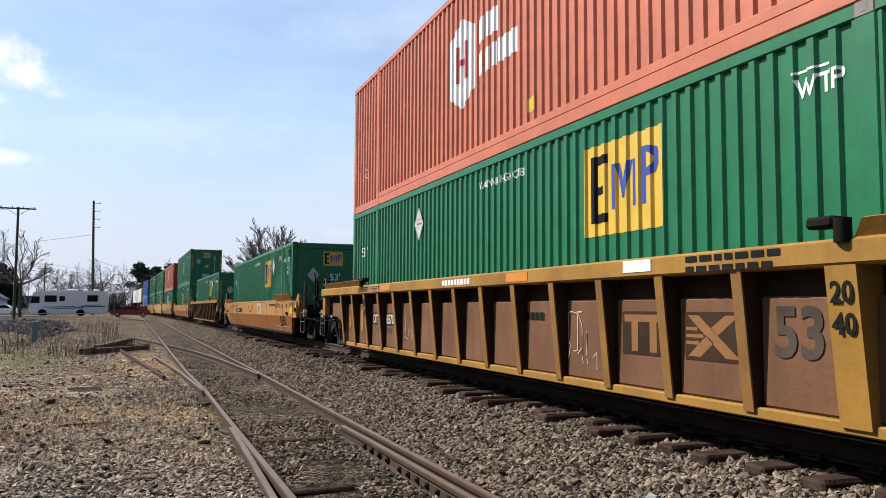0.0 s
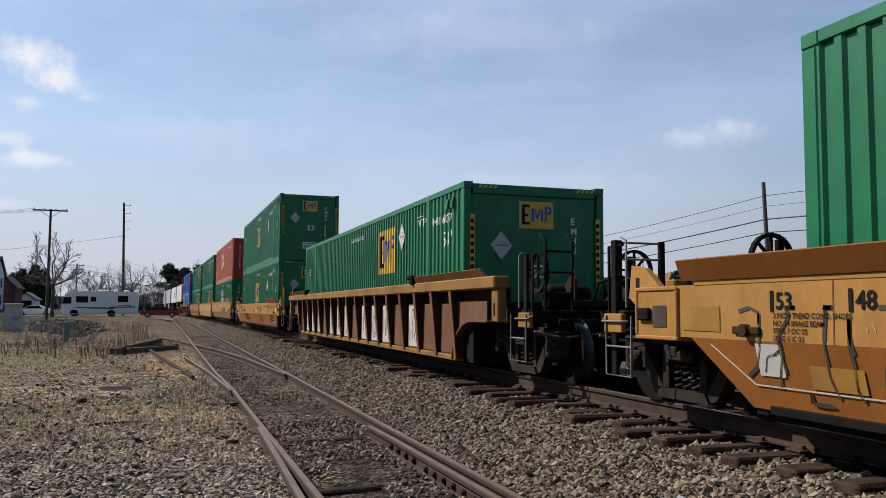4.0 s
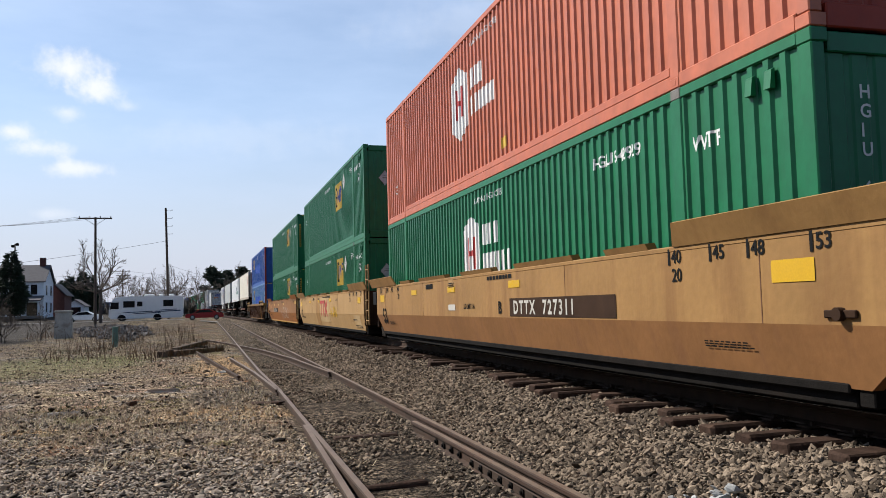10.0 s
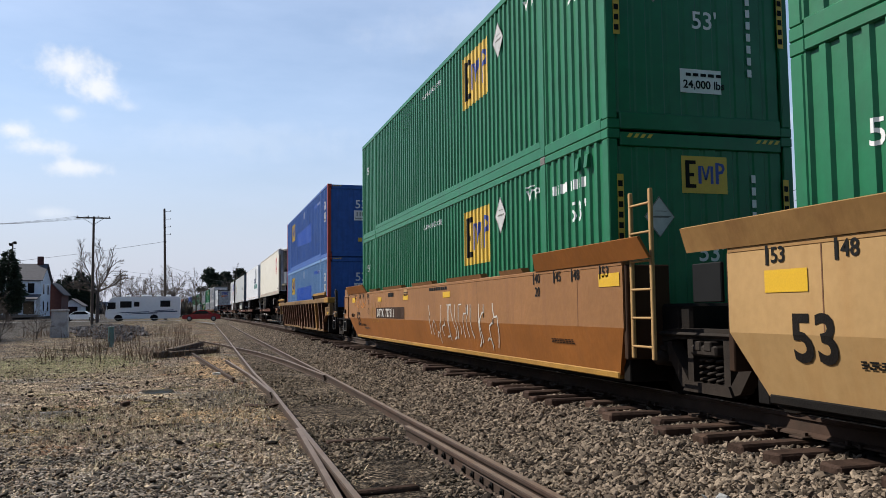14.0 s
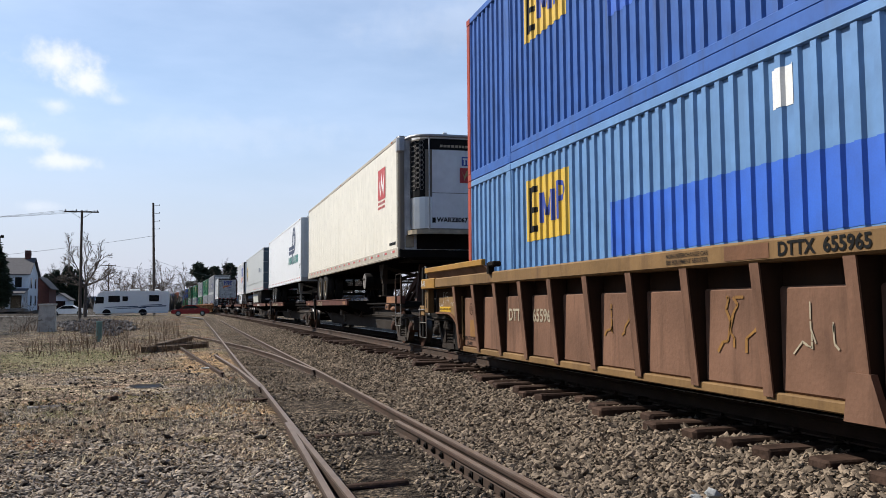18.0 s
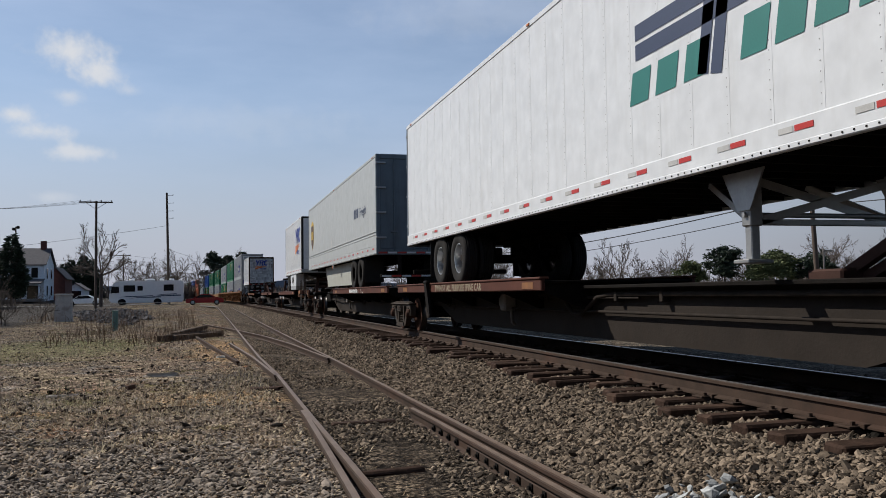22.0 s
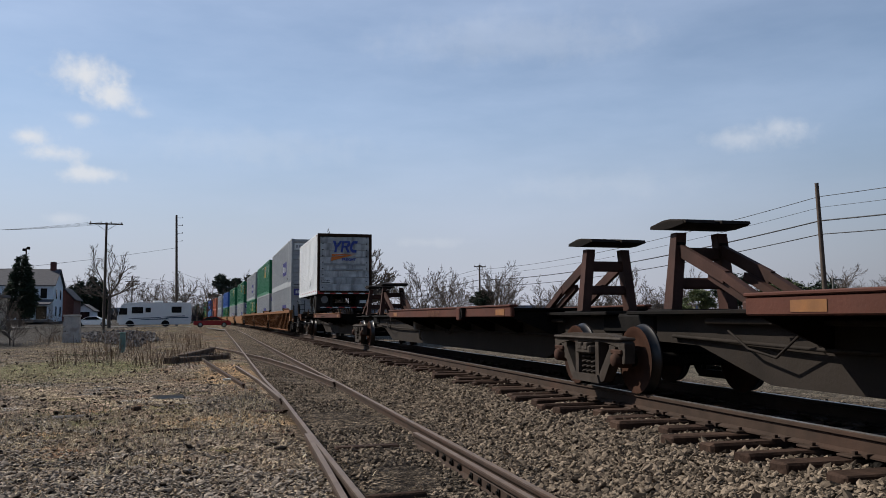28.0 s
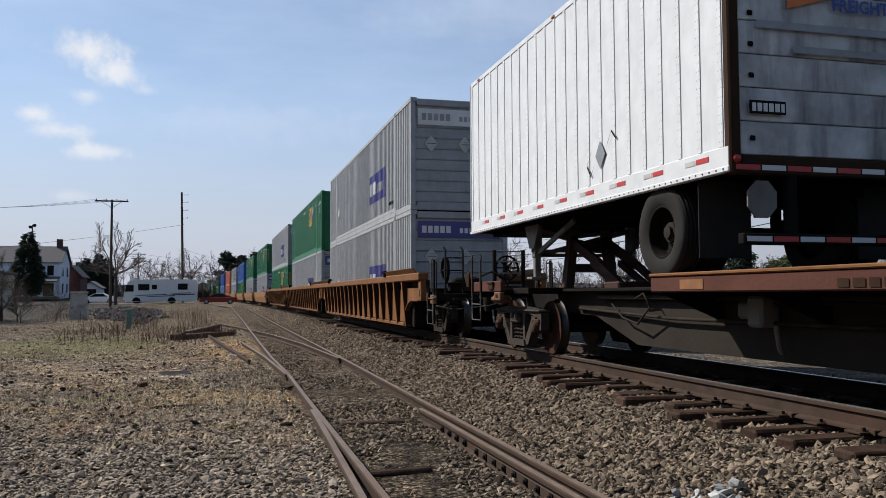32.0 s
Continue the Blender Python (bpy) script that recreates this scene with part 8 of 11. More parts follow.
u = well_smooth(125.0, "tan smooth-sided articulated well car unit with red logo panel", "paletan", "paletan", ends=(False, False), foot=0.20, marks=tanmarks(4) + [bent(shapes([rect(-1.2, .40, 1.45, 1.36)]), "logo_panel", "palecream", 0, 0, "pale tan panel behind the logo", .004), bent(shapes([rect(6.9, .30, 8.0, .70)]), "notice_patch", "palecream", 0, 0, "pale patch with small lettering", .004), slanted(bars(9, .09, .025, .3, 6, 2), "lettering", "black", 7.0, .36), bent(shapes([rect(-2.4, .22, -1.25, 1.42)]), "worn_patch", "carsand", 0, 0, "darker worn patch of paint", .003),
    on_car(text_flat("LOAD LIMIT", 0.06, 0.002), "lettering", "black", 3.2, 0.98), scrawl(1.9, .62, 1.7, .34, 12, 52, "reflyellow", lambda f, n, m, u, v, l: bent(f, "scuffed_patch", m, u, v, "scuffed streaks of brighter yellow"), 2.0), on_car(bars(11, .085, .05, .3, 4), "lettering", "grime_shade_brown", -0.32, 1.12), bent(text_flat("53", 0.36, 0.012), "lettering", "steel_dark", -7.98, 0.54)] + [tt_shape(-0.98, 0.62, 0.63, "logo_red", lambda f, n, m, u, v, l: bent(f, n, m, u, v, l, .009), 1.3), bent(shapes([[(.18, 1.27), (.30, 1.27), (.52, .92), (.30, .60), (.18, .60), (.40, .92)]]), "logo_shape", "carbrown", 0, 0, "brown chevron in the logo", .012)], chord="carsand", lift=0.23, group="articulated well car units")
truck(u, -9.8)
truck(u, 9.75)
container("green", 116.95, C1, "green corrugated high-cube container at the bottom of a stack", green_marks(seed=10))
container("green", 116.95, C2, "green corrugated high-cube container stacked on its like", green_marks(True, seed=12, style=(2.2, 1.45, 4.2, 2.3)))
well_smooth(144.4, "tan smooth-sided articulated well car unit with dark graffiti", "cartan", "carorange", ends=(False, True), brake=(False, True), foot=0.20, marks=tanmarks(5) + [scrawl(-5.85, .66, 1.6, .52, 12, 33, "chordyellow", lambda f, n, m, u, v, l: bent(f, "scraped_patch", m, u, v, "scraped patch of bare yellow paint")), on_car(shapes([[(-6.06 + .085 * math.cos(a), .71 + .085 * math.sin(a)), (-6.06 + .085 * math.cos(a + .45), .71 + .085 * math.sin(a + .45)), (-6.06 + .068 * math.cos(a + .45), .71 + .068 * math.sin(a + .45)), (-6.06 + .068 * math.cos(a), .71 + .068 * math.sin(a))] for a in [k * .449 for k in range(14)]]), "stencil_ring", "black", 0, 0),
    on_car(shapes([rect(-4.95, .53, -1.65, .80)]), "number_board", "grime_shade_brown", 0, 0, label="dark brown number board"), on_car(text_flat("DTTX  727311", .19, .008, 1.25), "lettering", "chalk", -4.78, .572, 1.506), slanted(text_flat("NON-INTERCHANGE CAR", .05, .002), "lettering", "spray_black", -6.95, .44), bent(text_flat("53", 0.38, 0.012), "lettering", "steel_dark", -7.86, 0.53), scrawl(0.5, .3, 4.2, .75, 18, 12, "chalk", lambda f, n, m, u, v, l: bent(f, n, m, u, v, l)), scrawl(-8.2, .82, 2.0, .35, 6, 14, "orange_mark", lambda f, n, m, u, v, l: on_car(f, n, m, u, v, 1.503, l))], lift=0.23, group="articulated well car units")
container("green", 136.3, C1, "green corrugated high-cube container with warning strips on its end", green_marks(seed=11))
container("green", 136.3, C2, "green corrugated high-cube container stacked on its like", green_marks(True, seed=13))
# H: ribbed car, blue containers
well_ribbed(168.1, "weathered brown ribbed well car under blue containers", "darkbrown", "endtan", rib_paint="darkbrown", brake=(False, True), marks=[on_car(text_flat("53", 0.34, 0.012), "lettering", "grime_shade_brown", 5.2, 0.62, 1.397), on_car(text_flat("20", 0.13, 0.005), "lettering", "black", 6.0, 1.03, 1.549), on_car(text_flat("40", 0.13, 0.005), "lettering", "black", 6.0, 0.82, 1.531),
    lambda ob: part("marking_plate", B().add([(-x, y, z) for y in (-6.23, -5.97) for x, z in ((1.30, 0.2), (1.464, 0.2), (1.566, 1.275), (1.30, 1.275))], [(0, 1, 2, 3), (7, 6, 5, 4), (0, 4, 5, 1), (1, 5, 6, 2), (2, 6, 7, 3), (3, 7, 4, 0)]), M["chordworn"], ob, "wide worn post with size marks"),
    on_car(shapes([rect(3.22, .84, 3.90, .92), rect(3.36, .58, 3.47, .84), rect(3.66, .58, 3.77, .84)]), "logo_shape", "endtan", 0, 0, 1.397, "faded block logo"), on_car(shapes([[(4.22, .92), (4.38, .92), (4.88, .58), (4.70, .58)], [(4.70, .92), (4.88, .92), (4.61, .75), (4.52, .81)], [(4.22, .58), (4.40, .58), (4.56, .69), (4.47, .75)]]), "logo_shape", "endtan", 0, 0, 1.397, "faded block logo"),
    on_car(text_flat("W 8 9-7/8", .11, .004), "lettering", "grime_shade_brown", 8.62, .965, 1.428), on_car(shapes([rect(8.75, .83, 9.40, .91)]), "notice", "reflyellow", 0, 0, 1.424, "yellow notice strip"), on_car(text_flat("INCH TREAD COND. SHOES", .038, .001), "lettering", "black", 8.77, .853, 1.428),
    on_car(shapes([rect(7.26, .42, 7.52, .70)]), "notice", "steel_dark", 0, 0, 1.396, "black notice plate"), on_car(shapes([rect(7.29, .45, 7.38, .53), rect(7.40, .45, 7.49, .53), rect(7.40, .57, 7.49, .67)]), "notice_mark", "endtan", 0, 0, 1.400), on_car(shapes([rect(7.72, .45, 7.92, .75)]), "notice", "chordyellow", 0, 0, 1.396),
    on_car(text_flat("JACK LIFT HERE", 0.035, 0.001), "lettering", "black", 9.6, 1.20, 1.56), on_car(text_flat("DTTX  655965", .105, .004), "lettering", "black", 0.32, 1.31, 1.582), on_car(text_flat("NON-INTERCHANGE CAR\nSEE EQUIPMENT REGISTER", .04, .001), "lettering", "black", -1.25, 1.37, 1.582), on_car(shapes([rect(-.35, 1.30, .22, 1.42)]), "worn_patch", "carbrown", 0, 0, 1.581), on_car(text_flat("DTTX", .17, .005), "lettering", "cream_rim", -5.88, .72, 1.396), on_car(text_flat("655965", .17, .005), "lettering", "cream_rim", -4.96, .72, 1.396), scrawl(-2.9, .5, .6, .45, 3, 27, "chordworn", lambda f, n, m, u, v, l: on_car(f, n, m, u, v, 1.396, l)), scrawl(-.75, .5, .6, .5, 3, 28, "chordworn", lambda f, n, m, u, v, l: on_car(f, n, m, u, v, 1.396, l)), scrawl(.2, .5, .7, .5, 3, 29, "cream_rim", lambda f, n, m, u, v, l: on_car(f, n, m, u, v, 1.396, l), .6),
    lambda ob: part("jacking_plate", B().prism([(-1.22, .12), (-0.84, .12), (-0.90, .46), (-1.10, .46)], 0, -1.50, -1.44), M["darkbrown"], ob, "bolted plate at the foot of a rib"), on_car(shapes([rect(-9.40, .83, -8.72, .92)]), "notice", "reflyellow", 0, 0, 1.424, "yellow notice strip"), on_car(text_flat("2 INCH TREAD COND. SHOES", 0.038, 0.001, 1.0), "lettering", "black", -9.40, .855, 1.428), scrawl(-9.4, .92, .9, .26, 7, 21, "chalk", lambda f, n, m, u, v, l: on_car(f, n, m, u, v, 1.426, l), .35), scrawl(-8.9, 1.33, .55, .09, 6, 23, "chalk", lambda f, n, m, u, v, l: on_car(f, n, m, u, v, 1.582, l), .18), on_car(text_flat("3-AB", .10, .004), "lettering", "chalk", -10.1, 1.32, 1.602),
    on_car(text_flat("JACK\nLIFT\nHERE", 0.035, 0.001), "lettering", "black", -10.06, 1.20, 1.532), on_car(shapes([[(-7.62 + r0 * math.cos(a), .88 + r0 * math.sin(a)), (-7.62 + r0 * math.cos(a + .42), .88 + r0 * math.sin(a + .42)), (-7.62 + (r0 - .014) * math.cos(a + .42), .88 + (r0 - .014) * math.sin(a + .42)), (-7.62 + (r0 - .014) * math.cos(a), .88 + (r0 - .014) * math.sin(a))] for r0 in (.10,) for a in [k * .4189 for k in range(15)]]), "stencil_ring", "grime_shade_brown", 0, 0, 1.396), on_car(text_flat("110", .085, .003), "lettering", "grime_shade_brown", -7.70, .845, 1.396), on_car(shapes([rect(-7.68, .42, -7.42, .70)]), "notice", "chordworn", 0, 0, 1.396, "yellowed notice"), on_car(text_flat("SPRG 7 OC D5\n     2 B-432", .06, .002), "lettering", "black", -7.98, .36, 1.396)])
container("lightblue", 160.0, C1, "light blue corrugated container with red end posts", blue_marks(True), post="post_red", end_paint="blue")
container("blue", 160.0, C2, "dark blue corrugated container with red end posts", blue_marks(False), post="post_red")

# spine cars
car_words = lambda ob, mid: lay(text_flat("TWIN 57' ALL PURPOSE SPINE CAR", 0.125, 0.004), "lettering", M["cream_rim"], ob, "x", -4.9, 0.985, 1.274, None, "", (3.1 / 2.75, 1))
spine_unit(182.0, 199.6, True, False, (188.5, 198.4), [(183.0, 1)], [lambda ob, mid: lay(text_flat("2-28' OR 1-57'", 0.14, 0.004), "lettering", M["cream_rim"], ob, "x", -4.15, 0.97, 1.274), lambda ob, mid: lay(text_flat("LD LMT 79900 LBS", 0.09, 0.002), "lettering", M["carbrown"], ob, "x", 2.5, 0.86, 0.42)], 195.45)
spine_unit(199.6, 217.9, False, False, (207.8, 217.3), [(201.2, 1)], [car_words], 214.2)
spine_unit(217.9, 235.8, False, True, (218.7, 228.8), [(234.9, -1)], [lambda ob, mid: scrawl(3.2, .95, 1.4, .18, 6, 41, "chalk", lambda f, n, m, u, v, l: lay(f, n, M[m], ob, "x", u, v, 1.277, None, l)), lambda ob, mid: lay(bars(11, .11, .11, .35, 6), "lettering", M["white"], ob, "x", 2.0, 0.99, 1.274), lambda ob, mid: lay(text_flat("A END", 0.07, 0.004), "lettering", M["chalk"], ob, "x", -9.96, 1.055, 1.425), lambda ob, mid: lay(bars(4, .045, .016, .3, 6, 3), "lettering", M["paletan"], ob, "x", -9.0, 1.06, 1.425)])
spine_unit(239.7, 257.0, True, False, (243.6, 253.2), [(240.6, 1), (255.9, -1)])
spine_unit(257.0, 275.9, False, False, (259.4, 269.3), [(258.5, 1), (274.95, -1)], [lambda ob, mid: lay(text_flat("2-28' OR 1-57'", 0.12, 0.003), "lettering", M["carbrown"], ob, "x", 1.5, 0.98, 1.274)], 262.3)
spine_unit(275.9, 292.5, False, True, (278.9, 287.6), [(277.5, 1), (291.9, -1)], [lambda ob, mid: lay(bars(9, .11, .07, .35, 6), "lettering", M["grime_shade_brown"], ob, "x", -0.5, 0.99, 1.274)])


UNIT = [(1.0, 0.0), (0.99, 0.12), (0.95, 0.25), (0.87, 0.36), (0.76, 0.44), (0.60, 0.49), (0.30, 0.52), (0.0, 0.53)]
UNIT = [(-x, d) for x, d in UNIT] + [(x, d) for x, d in UNIT[-2::-1]]


def unit_depth(x):
    """How far the bowed face of the refrigeration unit stands before the wall at x."""
    for (x0, d0), (x1, d1) in zip(UNIT, UNIT[1:]):
        if x0 <= x <= x1:
            return d0 + (d1 - d0) * (x - x0) / max(1e-6, x1 - x0)
    return 0.0


def wrap(b, i0, i1, z0, z1, y, proud, thick=0.02, grow=1.0):
    """A curved strip of the unit's face between two stations of its outline."""
    pts = UNIT[i0:i1 + 1]
    vs = []
    for x, d in pts:
        k = (1 + proud / 1.0) * grow
        for q in (0.0, thick):
            vs += [(x * k * (1 - q), y - (d * grow + proud) + q, z) for z in (z0, z1)]
    n = len(pts)
    fs = []
    for i in range(n - 1):
        p, q = 4 * i, 4 * i + 4
        fs += [(p, q, q + 1, p + 1), (p + 2, p + 3, q + 3, q + 2), (p + 1, q + 1, q + 3, p + 3), (p, p + 2, q + 2, q)]
    fs += [(0, 1, 3, 2), (4 * n - 4, 4 * n - 2, 4 * n - 1, 4 * n - 3)]
    return b.add(vs, fs)


def reefer(ob, h):
    """Refrigeration unit on the nose of the trailer: bowed shell, grille, side covers, guard rails."""
    y = -h
    last = len(UNIT) - 1
    part("refrigeration_unit", B().prism([(x, y - d) for x, d in UNIT], 2, TB + 0.60, TT - 0.12), M["capgrey"], ob, "bowed refrigeration unit with rounded corners")
    part("unit_hood", B().prism([(x * 0.98, y - d * 0.96) for x, d in UNIT], 2, TT - 0.12, TT - 0.05), M["trailer_white"], ob)
    part("unit_header", wrap(B(), 4, last - 3, TT - 0.38, TT - 0.13, y, 0.014), M["black"], ob, "black curved header")
    part("upper_door", wrap(B(), 5, last - 3, TB + 1.50, TT - 0.39, y, 0.012), M["trailer_white"], ob, "white upper door of the unit")
    part("lower_door", wrap(B(), 5, 8, TB + 0.66, TB + 1.485, y, 0.012), M["trailer_white"], ob, "white lower door of the unit")
    part("lower_door", wrap(B(), 8, last - 3, TB + 0.66, TB + 1.485, y, 0.011), M["trailer_white"], ob, "white lower door of the unit")
    part("grille_panel", wrap(B(), 0, 4, TB + 1.40, TT - 0.16, y, 0.010), M["black"], ob, "black honeycomb grille")
    part("grille_panel", wrap(B(), last - 3, last, TB + 1.20, TT - 0.16, y, 0.010), M["black"], ob, "black honeycomb grille")
    part("silver_panel", wrap(B(), 0, 5, TB + 0.66, TB + 1.40, y, 0.016), M["alu_bright"], ob, "bright curved corner panel")
    part("corner_panel", wrap(B(), last - 3, last, TB + 0.66, TB + 1.20, y, 0.012), M["trailer_white"], ob)
    b = B()
    for c in range(3):
        for r in range(10 - c % 2):
            x, z = -0.975 + 0.075 * c, TB + 1.62 + (r + .5 * (c % 2)) * 0.118
            for k in range(6):
                p, q = [(x + 0.036 * math.cos(t), z + 0.062 * math.sin(t)) for t in (k * math.tau / 6, (k + 1) * math.tau / 6)]
                b.bar((p[0] - .012, y - unit_depth(p[0]) - 0.026, p[1]), (q[0] - .012, y - unit_depth(q[0]) - 0.026, q[1]), 0.010)
    tagged(part("grille_rims", b, M["galv"], ob, "rims of the honeycomb openings"), kind="stuff")
    g = [(x * 1.10, y - d * 1.10) for x, d in UNIT]
    part("bumper_rail", B().prism(g + [(x * 0.98, y - d * 0.9) for x, d in UNIT[::-1]], 2, TB + 0.53, TB + 0.63), M["cream_rim"], ob, "worn bumper plate round the foot of the unit")
    part("top_rail_guard", B().tube([(-1.12, y - 0.02, TT - 0.07)] + [(p, q, TT - 0.06) for p, q in g[2:-2]] + [(1.12, y - 0.02, TT - 0.07)], 0.038, 8), M["alu"], ob, "bent pipe guard over the unit")
    for x in (-0.68, 1.0):
        part("guard_post", B().tube([(x, y - unit_depth(x) - .05, TB + 0.62), (x, y - unit_depth(x) - .05, TT - 0.08)], 0.018, 6), M["alu"], ob)
    for x in (-.3, .62):
        part("marker_light", B().cbox(x - .05, x + .05, y - .57, y - .51, TT - .03, TT + .02, .01), M["white"], ob)
    # grimy wall under the unit, with the unit's shadow painted in as black
    part("grime_panel", B().cbox(-0.86, 0.9, y - 0.022, y - 0.004, TB + 0.20, TB + 0.60, 0.004), M["steel_dark"], ob, "grimy wall under the unit, blackened for the unit's shadow")
    part("access_box", B().cbox(-1.13, -0.93, y - 0.05, y - 0.004, TB + 0.24, TB + 0.52, 0.008), M["cream_rim"], ob, "small rusty cover plate")
    part("gladhand_plate", B().cbox(0.72, 1.10, y - 0.04, y - 0.004, TB + 0.18, TB + 0.50, 0.008), M["rail_dull"], ob, "rusty plate with air line connectors")
    for x, z in ((.80, .34), (.98, .42)):
        part("air_connector", B().tube([(x, y - .03, TB + z), (x, y - .10, TB + z)], .05, 10), M["steel_dark"], ob)
    for sx in (-1, 1):
        part("cap_top", B().cbox(*sorted((sx * 1.325, sx * 1.10)), y - 0.03, y + 0.20, TT - 0.40, TT + 0.012, 0.05), M["alu"], ob, "riveted metal cap on the corner")

    def put(flat, name, m, u, v, dz=0.0, label=""):
        o = lay(flat, name, M[m], ob, "y", u, TB + v, 0, None, label)
        for p in o.data.vertices:
            p.co.y = -h - unit_depth(p.co.x) - 0.019 - dz
        return o
    put(shapes([rect(0.06 + i * .085, 1.74, 0.06 + (i + 1) * .085, 2.10) for i in range(4)]), "logo_panel", "logo_red", 0, 0, 0.004, "red square logo")
    put(shapes([[(.10, 2.04), (.17, 1.90), (.22, 2.02), (.28, 2.06), (.36, 2.0), (.30, 1.90), (.24, 1.92), (.16, 1.79), (.16, 1.88)]]), "logo_shape", "palecream", 0, 0, 0.008)
    put(shapes([rect(0.11, 2.15, 0.35, 2.36)]), "logo_panel", "logo_blue", 0, 0, 0.004)
    put(shapes([rect(.13, 2.29, .33, 2.33), rect(.16, 2.17, .20, 2.29), rect(.24, 2.17, .27, 2.29), rect(.29, 2.17, .32, 2.23), rect(.27, 2.24, .32, 2.27)]), "logo_shape", "white", 0, 0, 0.008)
    for i, k in enumerate(bars(10, .075, .06, .28, 3)[1]):
        vs, _ = bars(10, .075, .06, .28, 3)
        put(([vs[j] for j in k], [tuple(range(len(k)))]), "lettering", "cream_rim", -0.42, 2.57, 0.006)
    put(text_flat("WARZ8067", .105, .005), "lettering", "black", -0.50, 0.81)
    put(shapes([rect(-0.62, 0.79, -0.53, 0.91)]), "notice", "black", 0, 0)
    put(shapes([[(.52 + .10 * math.cos(a), .90 + .08 * math.sin(a)) for a in [k * math.tau / 12 for k in range(12)]]]), "inspection_port", "grime_shade_brown", 0, 0)
    put(shapes([rect(.40, .69, .62, .80)]), "notice", "cream_rim", 0, 0)


# tank head is paler than its tank: sunlight put into the colour
trailer(181.4, 16.15, True, "cream refrigerated trailer with a cooling unit on its nose", "trailer_cream", "creamrail", (11.75, 13.05), 0.55, "round", rim="cream_rim", front_paint="dirtydoor", marks=[reefer, lambda ob, h: part("fuel_tank", B().lathe([(-1.25, 0), (-1.25, .225), (-1.22, .24), (-.2, .24), (-.2, 0)], (0, 4.32 - h, 1.64), 0, 22), M["steel_dark"], ob, "round fuel tank under the trailer"), lambda ob, h: part("tank_head", B().lathe([(-1.258, .0), (-1.258, .17)], (0, 4.32 - h, 1.64), 0, 22).lathe([(-1.256, .17), (-1.254, .215)], (0, 4.32 - h, 1.64), 0, 22).tube([(-1.26, 4.30 - h, 1.70), (-1.30, 4.30 - h, 1.70)], .035, 10), M["galv"], ob, "metal tank head, coloured lighter for the sun on it"), lambda ob, h: [part("tank_strap", B().lathe([(a, .248), (a + .04, .248), (a + .04, .235), (a, .235), (a, .248)], (0, 4.32 - h, 1.64), 0, 22), M["steel_dark"], ob) for a in (-1.05, -.5)],
    t_side(shapes([rect(-2.26, 1.60, -1.38, 2.40, 0.0)]), "logo_panel", "logo_red", 0, 0, "red square logo"), t_side(shapes([[(-2.15, 2.28), (-1.95, 1.82), (-1.82, 2.3), (-1.7, 1.95), (-1.48, 2.32), (-1.6, 1.70), (-1.8, 1.98), (-1.98, 1.66)]]), "logo_shape", "white", 0, 0, "", 0.004),
    t_side(bars(6, .10, .07, .4, 2, 2), "lettering", "logo_red", -2.25, 1.48), t_side(bars(7, .07, .07, .3, 5), "lettering", "black", -0.95, 0.33)])
def band(path, a, b):
    """Quads between two offsets along a path."""
    out = []
    nrm = []
    for i, p in enumerate(path):
        q, r = path[max(i - 1, 0)], path[min(i + 1, len(path) - 1)]
        d = math.hypot(r[0] - q[0], r[1] - q[1])
        nrm.append((-(r[1] - q[1]) / d, (r[0] - q[0]) / d))
    for (p, n), (q, m) in zip(zip(path, nrm), zip(path[1:], nrm[1:])):
        out.append([(p[0] + n[0] * a, p[1] + n[1] * a), (q[0] + m[0] * a, q[1] + m[1] * a), (q[0] + m[0] * b, q[1] + m[1] * b), (p[0] + n[0] * b, p[1] + n[1] * b)])
    return out


LOOP = [(-4.85, 1.62), (-2.80, 1.62)] + [(-2.80 + .44 * math.cos(a), 2.06 + .44 * math.sin(a)) for a in [-1.25 + .26 * k for k in range(17)]] + [(-3.26, 1.9), (-3.36, 1.4), (-3.46, .92)]
np_marks = [t_side(shapes(band(LOOP, -.20, -.022) + band(LOOP, .022, .20)), "logo_shape", "logo_navy", 0, 0, "looped stripe logo in navy blue"),
    t_side(shapes([rect(-5.0 + i * .55, .94, -4.60 + i * .55, 1.30, .08) for i in range(3)] + [rect(-2.98 + i * .47, .92, -2.62 + i * .47, 1.30, .08) for i in range(4)]), "logo_block", "logo_teal", 0, 0, "slanted teal logo blocks"),
    t_side(text_flat("53'", .2, .003), "lettering", "black", -.64, .62), t_end(shapes([rect(-.45 + i * .17, 2.42, -.32 + i * .17, 2.62, .04) for i in range(8)]), "logo_block", "black", 0, 0), t_end(shapes([rect(.2, 2.08, .95, 2.26)]), "number_plate", "logo_brown", 0, 0, "brown number panel"),
    t_end(bars(6, .08, .12, .3, 3), "lettering", "chordyellow", .27, 2.11, "", .004), lambda ob, h: part("connector_box", B().cbox(.88, 1.2, -h - .12, -h, TB + .15, TB + .72, .02).cbox(.96, 1.14, -h - .2, -h - .1, TB + .3, TB + .6, .04), M["alu"], ob)]
trailer(200.0, 16.0, True, "clean white trailer with teal and navy logo", "trailer_white", "trailer_white", (12.0, 13.3), 0.6, "round", marks=np_marks, rim="alu_bright")
SHIELD = [(-.5, 1.0), (-.42, 1.12), (-.2, 1.22), (.2, 1.22), (.42, 1.12), (.5, 1.0), (.5, .45), (.36, .12), (0, -.12), (-.36, .12), (-.5, .45)]
